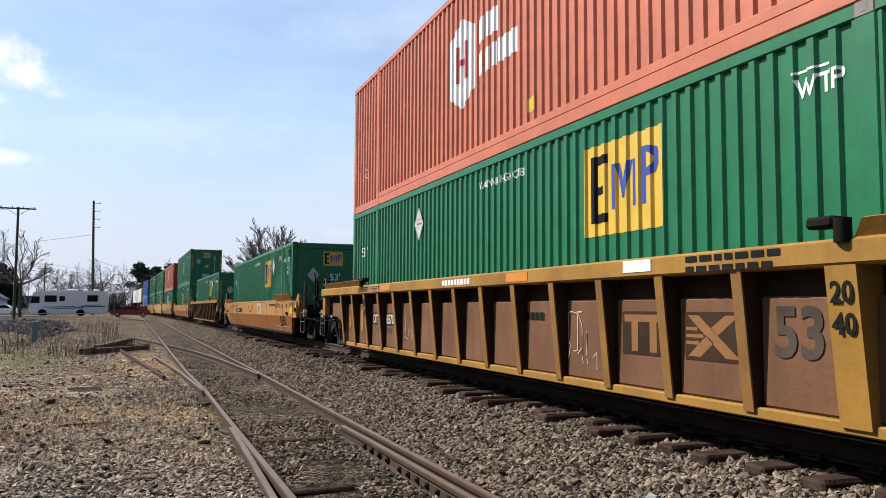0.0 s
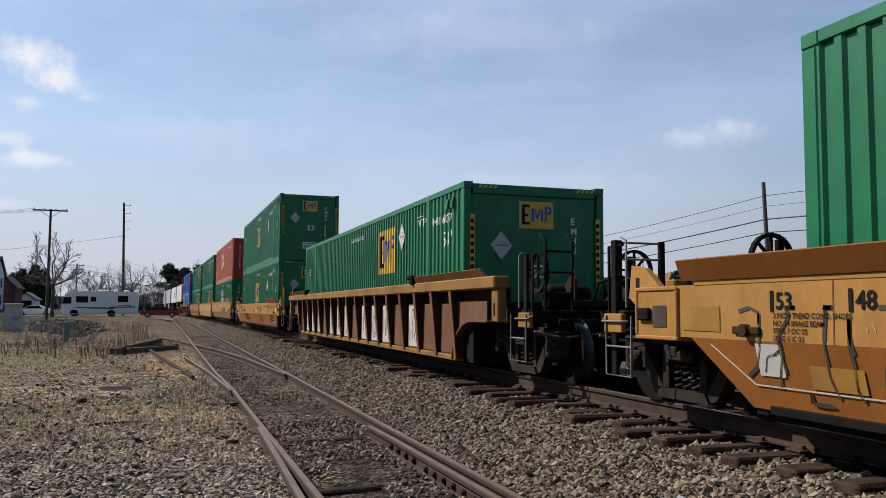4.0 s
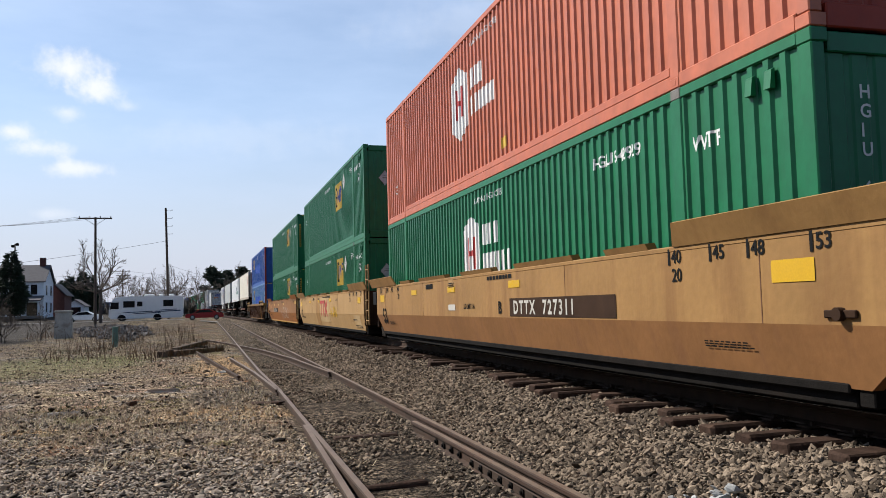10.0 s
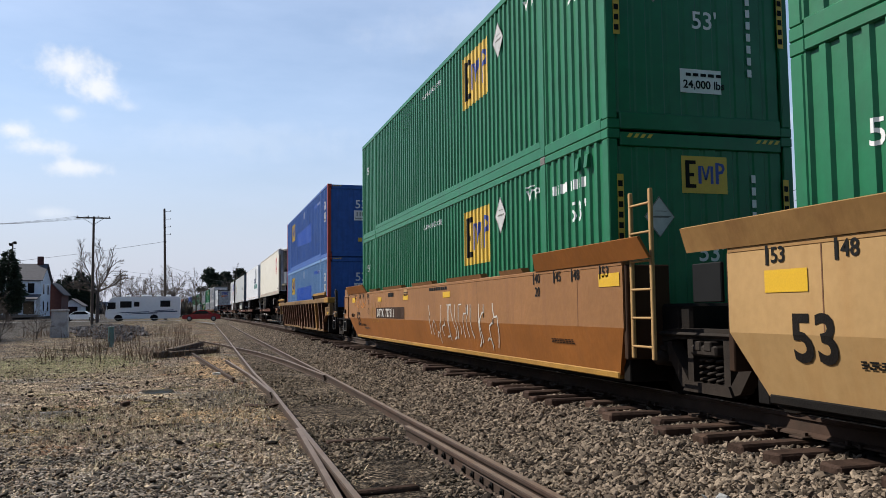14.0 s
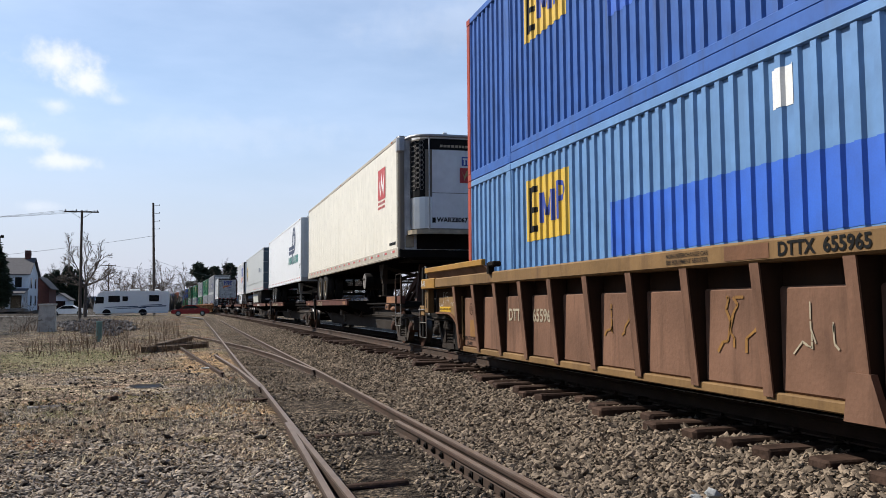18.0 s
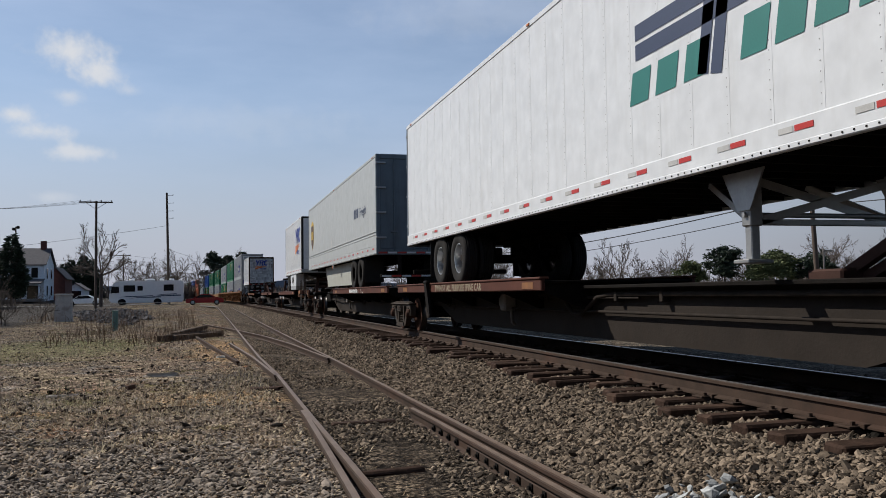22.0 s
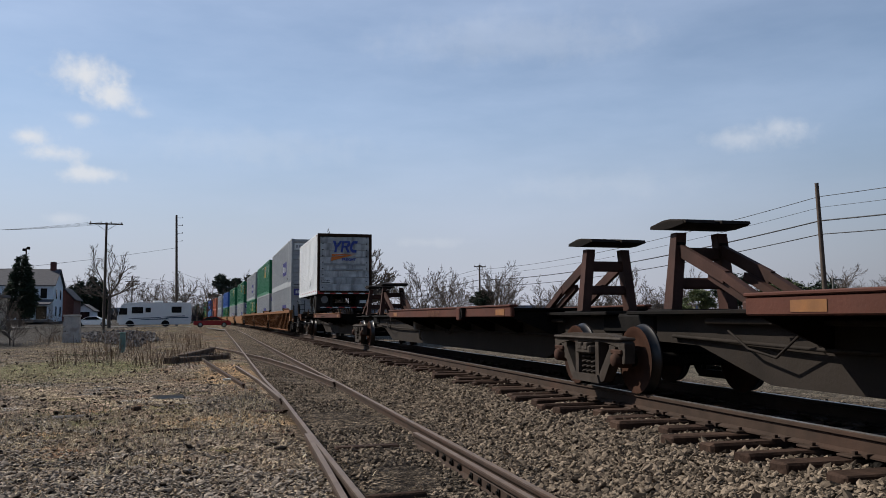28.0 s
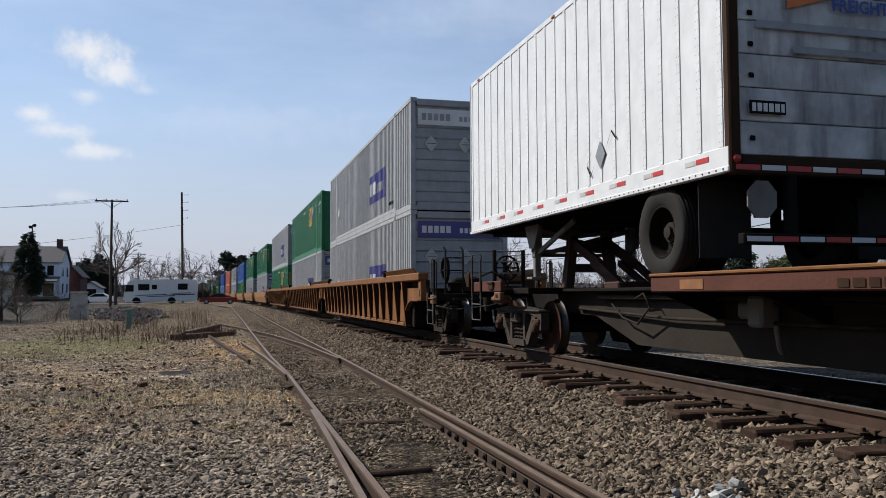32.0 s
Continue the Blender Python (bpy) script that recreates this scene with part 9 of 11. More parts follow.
trailer(219.9, 16.4, False, "grey freight trailer with dark doors and side skirts", "trailer_grey", "trailer_grey", (12.2, 13.5), 1.22, "flat", skirt=True, rim="steel_dark", marks=[lambda ob, h: part("lower_band", B().cbox(-1.306, -1.29, -h + .05, h - .05, TB + .25, TB + .58, .004), M["trailer_grey"], ob), lambda ob, h: [part("rub_rail", B().cbox(-1.318, -1.30, -h + .05, h - .05, TB + z, TB + z + .03, .006), M["trailer_grey"], ob) for z in (.55, .64)],
    t_side(shapes([[(x * 1.0 - 15.0, y * .95 + 1.04) for x, y in SHIELD]]), "logo_shape", "logo_yellow", 0, 0, "yellow and brown shield logo"), t_side(shapes([[(x * .9 - 15.0, y * .86 + 1.06) for x, y in SHIELD if y < 1.1 or abs(x) > .3]]), "logo_shape", "logo_brown", 0, 0, "", .004),
    t_side(shapes([rect(-15.3 + i * .22, 1.38, -15.14 + i * .22, 1.75) for i in range(3)]), "logo_block", "logo_yellow", 0, 0, "", .008),
    t_side(shapes([rect(-3.8 + i * .3, 1.32, -3.58 + i * .3, 1.62, .03) for i in range(3)]), "logo_block", "logo_navy", 0, 0), t_side(text_flat("Freight", .28, .004), "lettering", "logo_navy", -2.72, 1.32),
    t_side(text_flat("53", .2, .003), "lettering", "black", -16.1, .42), t_side(shapes([[(-9.15, .70), (-8.95, 1.0), (-8.75, .70), (-8.95, .40)]]), "placard_holder", "placard", 0, .15, "pale diamond placard holder", .006), t_side(shapes(band([(-8.62, .88), (-8.42, 1.18), (-8.22, .88), (-8.42, .58), (-8.62, .88)], -.012, .012) + [rect(-8.5, .83, -8.34, .86)]), "placard_frame", "alu", 0, 0, "open diamond placard frame", .006),
    lambda ob, h: [part("marker_bracket", B().cbox(-1.31, -1.29, -h + 8.42, -h + 8.62, TB - .17, TB + .04, .012), M["trailer_grey"], ob, "pale lamp bracket under the rail"), part("marker_lens", B().cbox(-1.33, -1.31, -h + 8.46, -h + 8.58, TB - .14, TB - .05, .012), M["amber"], ob)]], group="road trailers")


def pup_logo(put, u, v, k, w=1.0):
    """Blue block shapes over an orange wedge."""
    ps = [[(.06, .62), (.20, .62), (.28, .38), (.30, .26), (.26, 0), (.14, 0), (.18, .26)], [(.28, .38), (.44, .62), (.58, .62), (.34, .26), (.30, .26)], [(.48, 0), (.60, 0), (.69, .62), (.57, .62)], [(.68, .62), (.96, .62), (1.0, .5), (.86, .5), (.67, .5)], [(.86, .5), (1.0, .5), (.97, .34), (.84, .26), (.80, .36)], [(.65, .36), (.80, .36), (.84, .26), (.63, .26)], [(.72, .28), (.85, .28), (.97, 0), (.83, 0)],
          [(1.40, .62), (1.37, .48), (1.22, .48), (1.14, .62)], [(1.14, .62), (1.22, .48), (1.12, .36), (1.0, .42)], [(1.0, .42), (1.12, .36), (1.10, .20), (.98, .18)], [(.98, .18), (1.10, .20), (1.18, .14), (1.08, 0)], [(1.08, 0), (1.18, .14), (1.34, .14), (1.32, 0)]]
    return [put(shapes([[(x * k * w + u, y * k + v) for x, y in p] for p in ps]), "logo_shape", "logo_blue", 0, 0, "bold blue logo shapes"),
            put(shapes([[(u, v - .10 * k), (u + 1.28 * k * w, v - .06 * k), (u + .02 * k, v - .20 * k)], [(u, v - .24 * k), (u + 1.28 * k * w, v - .09 * k), (u - .02 * k, v - .46 * k)]]), "logo_shape", "logo_orange", 0, 0, "orange wedge")]


def side_box(ob):
    bx = part("side_box", B().add([(x, y, z) for x in (-1.27, -.75) for y, z in ((-1.5, 2.12), (1.55, 2.12), (1.55, 1.44), (-1.32, 1.44))], [(0, 1, 2, 3), (7, 6, 5, 4), (0, 4, 5, 1), (1, 5, 6, 2), (2, 6, 7, 3), (3, 7, 4, 0)]), M["trailer_white"], ob, "white storage box hung under the trailer")
    part("box_base", B().add([(x, y, z) for x in (-1.265, -.75) for y, z in ((-1.32, 1.44), (1.55, 1.44), (1.55, 1.24), (-1.2, 1.24))], [(0, 1, 2, 3), (7, 6, 5, 4), (0, 4, 5, 1), (1, 5, 6, 2), (2, 6, 7, 3), (3, 7, 4, 0)]), M["grey"], bx, "grey lower panel")
    part("box_seam", B().box(-1.274, -1.268, .10, .115, 1.45, 2.1), M["steel_dark"], bx)
    for u in (-.42, -.02):
        for a, c2, b2, d in ((-.16, 1.78, 0, 1.96), (0, 1.96, .16, 1.78), (.16, 1.78, 0, 1.60), (0, 1.60, -.16, 1.78)):
            part("placard_frame", B().bar((-1.276, -u + a, c2), (-1.276, -u + b2, d), .018), M["steel_dark"], bx)


over = lambda f, n, m, u, v, l="": t_side(f, n, m, u, v, l, .0145)
pup_front = pup_logo(over, -2.84, 1.62, 1.25, 1.35) + [over(text_flat("FREIGHT", .19, .008), "lettering", "logo_blue", -1.98, 1.03)] + pup_logo(t_end, -.50, 2.02, .88) + [t_end(text_flat("FREIGHT", .115, .006), "lettering", "logo_blue", .0, 1.65),
    t_end(shapes([[(-.42, 1.0), (-.28, .82), (-.42, .64), (-.56, .82)]]), "placard_holder", "black", 0, 0), t_end(shapes([rect(-.06, .62, .22, .72)]), "sign_frame", "black", 0, 0), t_end(text_flat("ROLL DOOR", .045, .001), "lettering", "white", -.04, .645, "", .004),
    t_end(shapes([rect(.3, 1.28, .5, 1.40)]), "notice", "white", 0, 0), t_end(shapes([rect(.3, .22, .55, .24), rect(.3, .38, .55, .40), rect(.3, .22, .32, .4), rect(.53, .22, .55, .4)]), "sign_frame", "black", 0, 0),
    lambda ob, h: [part("placard_frame", B().bar((cx + .19 * math.cos(q), -h - .02, TB + cz + .19 * math.sin(q)), (cx + .19 * math.sin(-q), -h - .02, TB + cz + .19 * math.cos(q)), .016), M["steel_dark"], ob) for cx, cz, q0 in ((-.64, .48, .15), (-.17, .42, -.2)) for q in [q0 + k * math.pi / 2 for k in range(4)]],
    t_end(shapes([[(-.17 + x, .42 + z) for x, z in ((-.08, -.06), (.02, .05), (.1, -.02), (.0, -.12))]]), "placard_leaf", "black", 0, 0)]
trailer(239.4, 8.5, True, "short white corrugated pup trailer with blue and orange logo", "trailer_white", "trailer_white", (7.15,), 0.36, "flat", rear="roll", cap="rubber", marks=pup_front + [lambda ob, h: side_box(ob)], tape=True)
pup_rear = pup_logo(t_end, -.64, 2.0, .90) + [t_end(text_flat("FREIGHT", .12, .006), "lettering", "logo_blue", -.15, 1.61), t_end(shapes([rect(-1.1, .55, -.7, .68)]), "number_plate", "black", 0, 0, "small number panel"), t_end(bars(6, .05, .08, .3, 3), "lettering", "white", -1.07, .575, "", .004),
    t_end(shapes([rect(-1.0, 1.38, 1.0, 1.45), rect(-.6, 1.16, .9, 1.23)]), "scuff_band", "grey", 0, 0), t_end(shapes([rect(.72, -.42, 1.02, -.28)]), "licence_plate", "white", 0, 0, "white licence plate", .03),
    lambda ob, h: [part("tail_lamp", B().lathe([(-.012, .0), (-.012, .035), (.012, .04)], (sx * 1.24, -h - .012, TB + .12), 1, 14), M["red_tape"], ob) for sx in (-1, 1)], lambda ob, h: [part("lamp_plate", B().prism([(-.95 + .17 * math.cos(a), TB - .25 + .19 * math.sin(a)) for a in [k * math.tau / 8 + .39 for k in range(8)]], 1, -h + .03, -h + .05), M["galv"], ob, "grey eight-sided plate under the door"), part("plate_bracket", B().cbox(-1.0, -.9, -h + .05, -h + .12, TB - .42, TB, .01), M["steel_dark"], ob)]]
trailer(286.0, 8.4, False, "short white corrugated pup trailer with a worn roll-up door", "trailer_white", "trailer_white", (7.0,), 0.36, "flat", rear="roll", door="dirtydoor", rim="steel_dark", marks=pup_rear + [over(shapes([[(-2.72, .78), (-2.58, .60), (-2.72, .42), (-2.86, .60)]]), "placard_holder", "alu", 0, 0)] + [over(shapes([[(cx, cz), (cx + dx, cz + dz), (cx + dx + .02, cz + dz + .015), (cx + .02, cz + .015)]]), "placard_frame", "black", 0, 0) for cx, cz, dx, dz in ((-3.12, .50, .14, .17), (-3.12, .50, .12, -.15), (-3.0, .36, .1, .13), (-2.42, .84, -.13, -.17), (-2.42, .84, .13, -.12), (-2.52, .62, .14, .10))])

# following double-stack cars
for k, (s, upper, lower) in enumerate(((299.7, "grey", "grey"), (319.2, "green", "grey"), (338.7, "grey", "green"))):
    u = well_ribbed(s + CL, "orange-brown ribbed articulated well car unit", "ribbrown", "ribbrown", ends=(k == 0, k == 2), brake=(True, True), group="articulated well car units")
    if k == 1:
        truck(u, -9.75)
        truck(u, 9.75)
    for paint, z, low in ((lower, C1, True), (upper, C2, False)):
        container(paint, s, z, "grey corrugated container with purple logo panel" if paint == "grey" else "green corrugated high-cube container", grey_marks(low) if paint == "grey" else green_marks(not low, seed=3 + k), WAVE_FINE if paint == "grey" else WAVE, ribbed_end=paint == "grey")
s = 362.0
for k, (upper, lower) in enumerate((("green", "grey"), ("green", "grey"), ("blue", "green"), ("grey", "grey"), ("orange", "orange"), ("blue", "lightblue"), ("green", "green"), ("grey", "green"), ("green", "green"))):
    well_smooth(s + CL, "distant smooth-sided well car", "cartan", "cartan", brake=(False, False), group="well cars", far=True)
    for paint, z, low in ((lower, C1, True), (upper, C2, False)):
        container(paint, s, z, paint.replace("light", "light ") + " corrugated container far down the train", green_marks(seed=3 + k) if paint == "green" else grey_marks(low) if paint == "grey" else [], detail=False)
    s += 23.7

# ---- dry grass, weeds and debris ----
M["straw"] = mat("dry_straw", (0.50, 0.41, 0.26), 0.9, vary=0.3, scale=2)
M["weed"] = mat("dry_weed_stalk", (0.14, 0.085, 0.05), 0.9, vary=0.3, scale=2)
M["bark"] = mat("grey_brown_bark", (0.10, 0.076, 0.062), 0.9, vary=0.25, scale=6, bump=0.01, bump_scale=20)
M["twig"] = mat("bare_twig", (0.115, 0.088, 0.071), 0.9, vary=0.2)
M["needle"] = mat("dark_needles", (0.018, 0.034, 0.016), 0.85, vary=0.4, scale=1.5)
M["budding"] = mat("budding_leaf", (0.10, 0.12, 0.045), 0.85, vary=0.4, scale=1.5)
M["polewood"] = mat("weathered_pole", (0.085, 0.06, 0.045), 0.9, vary=0.2, scale=3, bump=0.006, bump_scale=25)
M["wire"] = mat("black_wire", (0.012, 0.012, 0.013), 0.6)
M["rv_white"] = mat("motorhome_white", (0.88, 0.88, 0.87), 0.35, vary=0.04)
M["rv_stripe"] = mat("motorhome_stripe", (0.03, 0.055, 0.11), 0.4)
M["car_red"] = mat("dark_red_car_paint", (0.30, 0.014, 0.02), 0.25, vary=0.05)
M["car_white"] = mat("silver_white_car_paint", (0.9, 0.91, 0.92), 0.3, vary=0.05)
M["siding_white"] = mat("white_clapboard", (0.70, 0.77, 0.86), 0.7, vary=0.06)
M["shed_tan"] = mat("tan_block_wall", (0.55, 0.46, 0.35), 0.85, vary=0.1, scale=1.5, stain=(0.2, 0.16, 0.12), stain_amt=0.4, streak=True)
M["shingle"] = mat("grey_shingle", (0.085, 0.08, 0.088), 0.9, vary=0.15, scale=3, bump=0.01, bump_scale=14)
M["brick"] = mat("dark_red_brick", (0.095, 0.032, 0.027), 0.9, vary=0.2, scale=3)
M["concrete"] = mat("stained_concrete", (0.55, 0.51, 0.46), 0.95, spec=0.08, vary=0.2, scale=2.5, stain=(0.13, 0.07, 0.045), stain_amt=1.0, stain_scale=1.1, bump=0.01, bump_scale=20)
M["slab"] = mat("pale_broken_concrete", (0.46, 0.41, 0.35), 0.95, spec=0.05, vary=0.2, scale=6, stain=(0.25, 0.20, 0.15), stain_amt=0.6, bump=0.006, bump_scale=40)
M["asphalt"] = mat("worn_asphalt", (0.15, 0.145, 0.14), 0.9, vary=0.15, scale=1.0, bump=0.004, bump_scale=60)
M["green_post"] = mat("faded_green_post", (0.14, 0.24, 0.21), 0.7, vary=0.15)
M["woods"] = mat("far_bare_woods", (0.085, 0.070, 0.064), 0.95, vary=0.35, scale=0.35, grain=0.3, bump_scale=2.5)
M["hill"] = mat("hazy_hill", (0.17, 0.19, 0.23), 1.0, vary=0.1, scale=0.02)


def blades(name, zones, length, wide, material, label, seed, lean=1.1, keep=None, low=.15):
    rg = np.random.default_rng(seed)
    V, F = [], []
    for x0, x1, y0, y1, n in zones:
        for _ in range(n):
            x, y = rg.uniform(x0, x1), rg.uniform(y0, y1)
            if keep and not keep(x, y):
                continue
            z, a, l = ground_z(x, y), rg.uniform(0, math.tau), length * rg.uniform(.5, 1.4)
            t = rg.uniform(low, lean)
            dx, dy, dz = l * math.sin(t) * math.cos(a), l * math.sin(t) * math.sin(a), l * math.cos(t)
            nx, ny = -math.sin(a) * wide, math.cos(a) * wide
            k = len(V)
            V += [(x - nx, y - ny, z), (x + nx, y + ny, z), (x + dx * .6 + nx * .7, y + dy * .6 + ny * .7, z + dz * .75), (x + dx * .6 - nx * .7, y + dy * .6 - ny * .7, z + dz * .75), (x + dx, y + dy, z + dz)]
            F += [(k, k + 1, k + 2, k + 3), (k + 3, k + 2, k + 4)]
    me = bpy.data.meshes.new(name)
    me.from_pydata(V, [], F)
    me.materials.append(material)
    return tagged(new(name, me), label, "grass", kind="stuff")


def litter_material():
    m = bpy.data.materials.new("ground_litter")
    m.use_nodes = True
    nt = m.node_tree
    bs = nt.nodes["Principled BSDF"]
    bs.inputs["Roughness"].default_value, bs.inputs["Specular IOR Level"].default_value = 0.95, 0.1
    ge, r = nt.nodes.new("ShaderNodeNewGeometry"), nt.nodes.new("ShaderNodeValToRGB")
    el = r.color_ramp.elements
    el[0].position, el[0].color = 0.0, (0.03, 0.02, 0.014, 1)
    el[1].position, el[1].color = 1.0, (0.52, 0.43, 0.29, 1)
    for p, c in ((0.35, (0.10, 0.06, 0.035, 1)), (0.7, (0.31, 0.235, 0.15, 1))):
        el.new(p).color = c
    nt.links.new(ge.outputs["Random Per Island"], r.inputs["Fac"])
    nt.links.new(r.outputs["Color"], bs.inputs["Base Color"])
    return m


M["litter"] = litter_material()
thatch = lambda x, y: noise.noise((x * 0.5, y * 0.4, 21)) + 0.5 * noise.noise((x * 1.7, y * 1.3, 9)) > 0.02
blades("straw_litter", [(-4.5, 1.0, 5.2, 9, 6000), (-6, 1.0, 9, 15, 13000), (-8, 0.9, 15, 26, 11000), (-10, 0.6, 26, 48, 7000), (1.2, 2.6, 5, 20, 1500)], 0.10, 0.0045, M["litter"], "matted straw, twigs and dead stalks lying on the soil", 31, 1.56, thatch, low=1.25)
blades("dead_leaves", [(-4.5, 1.0, 5.2, 10, 2600), (-6, 1.0, 10, 18, 3600), (-8, 0.9, 18, 34, 2600)], 0.045, 0.014, M["litter"], "scattered brown dead leaves on the soil", 32, 1.5, None, low=0.9)
patch = lambda x, y: noise.noise((x * 0.35, y * 0.28, 4)) > 0.02
blades("dry_grass", [(-6, 0.9, 9, 16, 9000), (-8, 0.9, 16, 30, 9000), (-12, 0.6, 30, 60, 5000)], 0.10, 0.004, M["straw"], "flattened dry straw-coloured grass", 3, 1.5, patch)
blades("green_grass", [(-8, -1.5, 14, 40, 6000)], 0.07, 0.005, M["budding"], "short thin green grass", 4, 1.2, lambda x, y: noise.noise((x * 0.3, y * 0.22, 14)) > 0.18)
blades("dry_weeds", [(-5.5, -0.6, 27, 48, 750), (-9, -1, 48, 72, 1300), (-11.2, -9.4, 56, 63, 220), (-2.6, -1.6, 28, 33, 60), (-0.3, 0.5, 29, 33, 70)], 0.62, 0.009, M["weed"], "tall brown dead weeds", 5, 0.9, lambda x, y: noise.noise((x * .6, y * .35, 2)) > -.05)


M["timber"] = mat("weathered_timber", (0.15, 0.112, 0.085), 0.9, vary=0.4, scale=5, stain=(0.05, 0.035, 0.027), stain_amt=0.8, bump=0.01, bump_scale=30, spec=0.08, grain=0.2)


def timber(x, y, z, l, w, h, rz, seed, rx=0):
    r2 = random.Random(seed)
    b = B().cbox(-l / 2, l / 2, -w / 2, w / 2, 0, h, 0.025)
    b.v = [(p + r2.uniform(-.02, .02), q + r2.uniform(-.015, .015), s + r2.uniform(-.012, .012)) for p, q, s in b.v]
    solo("timber", b, M["timber"], "dark weathered timber lying in a heap on the ground", "timber", "heap of old timbers", at=pose(x, y, z, 0, rx, rz))


timber(-0.95, 31.3, 0.02, 3.1, 0.36, 0.26, 64, 1)
timber(-0.50, 31.6, 0.02, 3.2, 0.34, 0.22, 60, 2, 1)
timber(-0.74, 31.9, 0.25, 2.6, 0.30, 0.16, 68, 3, -3)
timber(-0.25, 32.6, 0.02, 1.9, 0.22, 0.20, 44, 4, -4)
solo("scrap_rail", rail_build([(-0.50, 31.0), (0.13, 23.6), (0.56, 18.75)], 0.17, 0.15), M["rail_side"], "length of rusty scrap rail lying on the ground", "rail")


def chunk(name, x, y, l, w, h, rz, m, label, seed):
    r2 = random.Random(seed)
    b = B().cbox(-l / 2, l / 2, -w / 2, w / 2, -0.02, h, 0.02)
    b.v = [(p * r2.uniform(.62, 1.15), q * r2.uniform(.6, 1.15), s * r2.uniform(.5, 1.1)) for p, q, s in b.v]
    solo(name, b, M[m], label, name.replace("_", " "), at=pose(x, y, ground_z(x, y), 0, 0, rz))


chunk("concrete_slab", -0.95, 17.1, 0.62, 0.3, 0.07, 20, "slab", "pale flat piece of broken concrete on the ground", 1)
chunk("stone_lump", -1.3, 14.8, 0.17, 0.13, 0.08, 40, "tie", "small dark lump of stone on the ground", 2)
chunk("board_scrap", -2.25, 14.1, 0.5, 0.14, 0.03, 15, "slab", "pale scrap of board on the ground", 3)
chunk("concrete_scrap", 0.25, 21.3, 0.25, 0.2, 0.06, 0, "white", "small pale scrap beside the scrap rail", 4)
chunk("dark_plank", 0.83, 13.75, 0.6, 0.14, 0.05, -8, "tie", "dark rotten plank on the ground", 5)
chunk("dark_plank", 1.5, 7.3, 0.75, 0.1, 0.05, 4, "tie", "dark rotten plank between the siding rails", 6)
chunk("dark_plank", -0.67, 12.0, 0.6, 0.10, 0.03, 12, "tie", "dark rotten plank on the ground", 7)

b = B().add([(-.52, -.35, -.1), (.52, -.35, -.1), (.52, .35, -.1), (-.52, .35, -.1), (-.44, -.28, 1.72), (.46, -.28, 1.62), (.46, .28, 1.62), (-.44, .28, 1.72)], [(0, 1, 2, 3), (7, 6, 5, 4), (0, 4, 5, 1), (1, 5, 6, 2), (2, 6, 7, 3), (3, 7, 4, 0)])
pier = thing("concrete_pier", "rust-stained concrete pier standing in the yard", "concrete pier", at=pose(-8.95, 57, ground_z(-8.95, 57)))
part("pier_shaft", b, M["concrete"], pier)
part("pier_cap", B().cbox(-.5, .52, -.33, .33, 1.64, 1.76, .02), M["concrete"], pier)
post = thing("marker_post", "faded green square marker post in dry weeds", "post", at=pose(-4.2, 40.5, ground_z(-4.2, 40.5)))
part("post_shaft", B().cbox(-.12, .12, -.1, .1, -.05, .86, .02), M["green_post"], post)
part("post_cap", B().cbox(-.14, .14, -.12, .12, .86, .92, .02), M["green_post"], post)


# ---- poles and wires ----
def utility_pole(x, y, z0, z1, arms, label, lean=(0, 0), r=0.16, steps=False):
    ob = thing("utility_pole", label, "utility pole", "utility poles", at=pose(x, y, z0))
    h = z1 - z0
    P = lambda t, dx=0, dy=0, dz=0: (lean[0] * t + dx, lean[1] * t + dy, h * t + dz)
    part("shaft", B().tube([P(-.02), P(.5), P(1)], [r, r * .85, r * .7], 10), M["polewood"], ob)
    for k, (t, w) in enumerate(arms):
        part("crossarm", B().cbox(-w / 2 + lean[0] * t, w / 2 + lean[0] * t, -r - .12 + lean[1] * t, -r + lean[1] * t, h * t - .07, h * t + .07, .01), M["polewood"], ob)
        for i in range(4):
            part("insulator", lambda: B().lathe([(0, .05), (.07, .06), (.1, .03), (.16, .045), (.2, 0)], (0, 0, 0), 2, 8), M["galv"], ob, key="insulator", at=pose(lean[0] * t - w * .46 + w * .92 * i / 3, -r - .06 + lean[1] * t, h * t + .07))
        for sx in (-1, 1):
            part("arm_brace", B().bar(P(t, sx * w * .3, -r - .05, -.05), P(t, 0, -r - .02, -.75), .04), M["galv"], ob)
    if steps:
        for i in range(4):
            part("pole_bracket", lambda: B().tube([(0, 0, 0), (.9, 0, .04)], .025, 6).tube([(.85, 0, 0), (.85, 0, .2)], .04, 6), M["galv"], ob, key="pole_bracket", at=pose(lean[0], 0, h - .4 - i * 1.1))
    return ob


utility_pole(-11.8, 95, ground_z(-11.8, 95), 11.95, [(0.985, 3.4)], "dark wooden utility pole with a crossarm beside a bare tree")
utility_pole(-5.6, 122, ground_z(-5.6, 122), 16.2, [], "tall dark wooden pole with small side brackets", (-.35, 0), .2, True)
utility_pole(-19.5, 205, 1.0, 11.5, [(.98, 3.2), (.88, 3.0)], "distant wooden utility pole with two crossarms")
utility_pole(37.9, 45, 0, 10.25, [], "weathered wooden pole carrying black cables", (-.45, 0), .18)
utility_pole(37.5, 117, 0, 9.4, [(.97, 1.8)], "distant wooden pole carrying black cables", (-.1, 0), .16)
utility_pole(38.2, -27, 0, 10.3, [], "wooden pole carrying black cables", (.1, 0), .18)
utility_pole(5.0, 300, 0.5, 13, [(.97, 2.6)], "distant wooden utility pole beyond the pines")
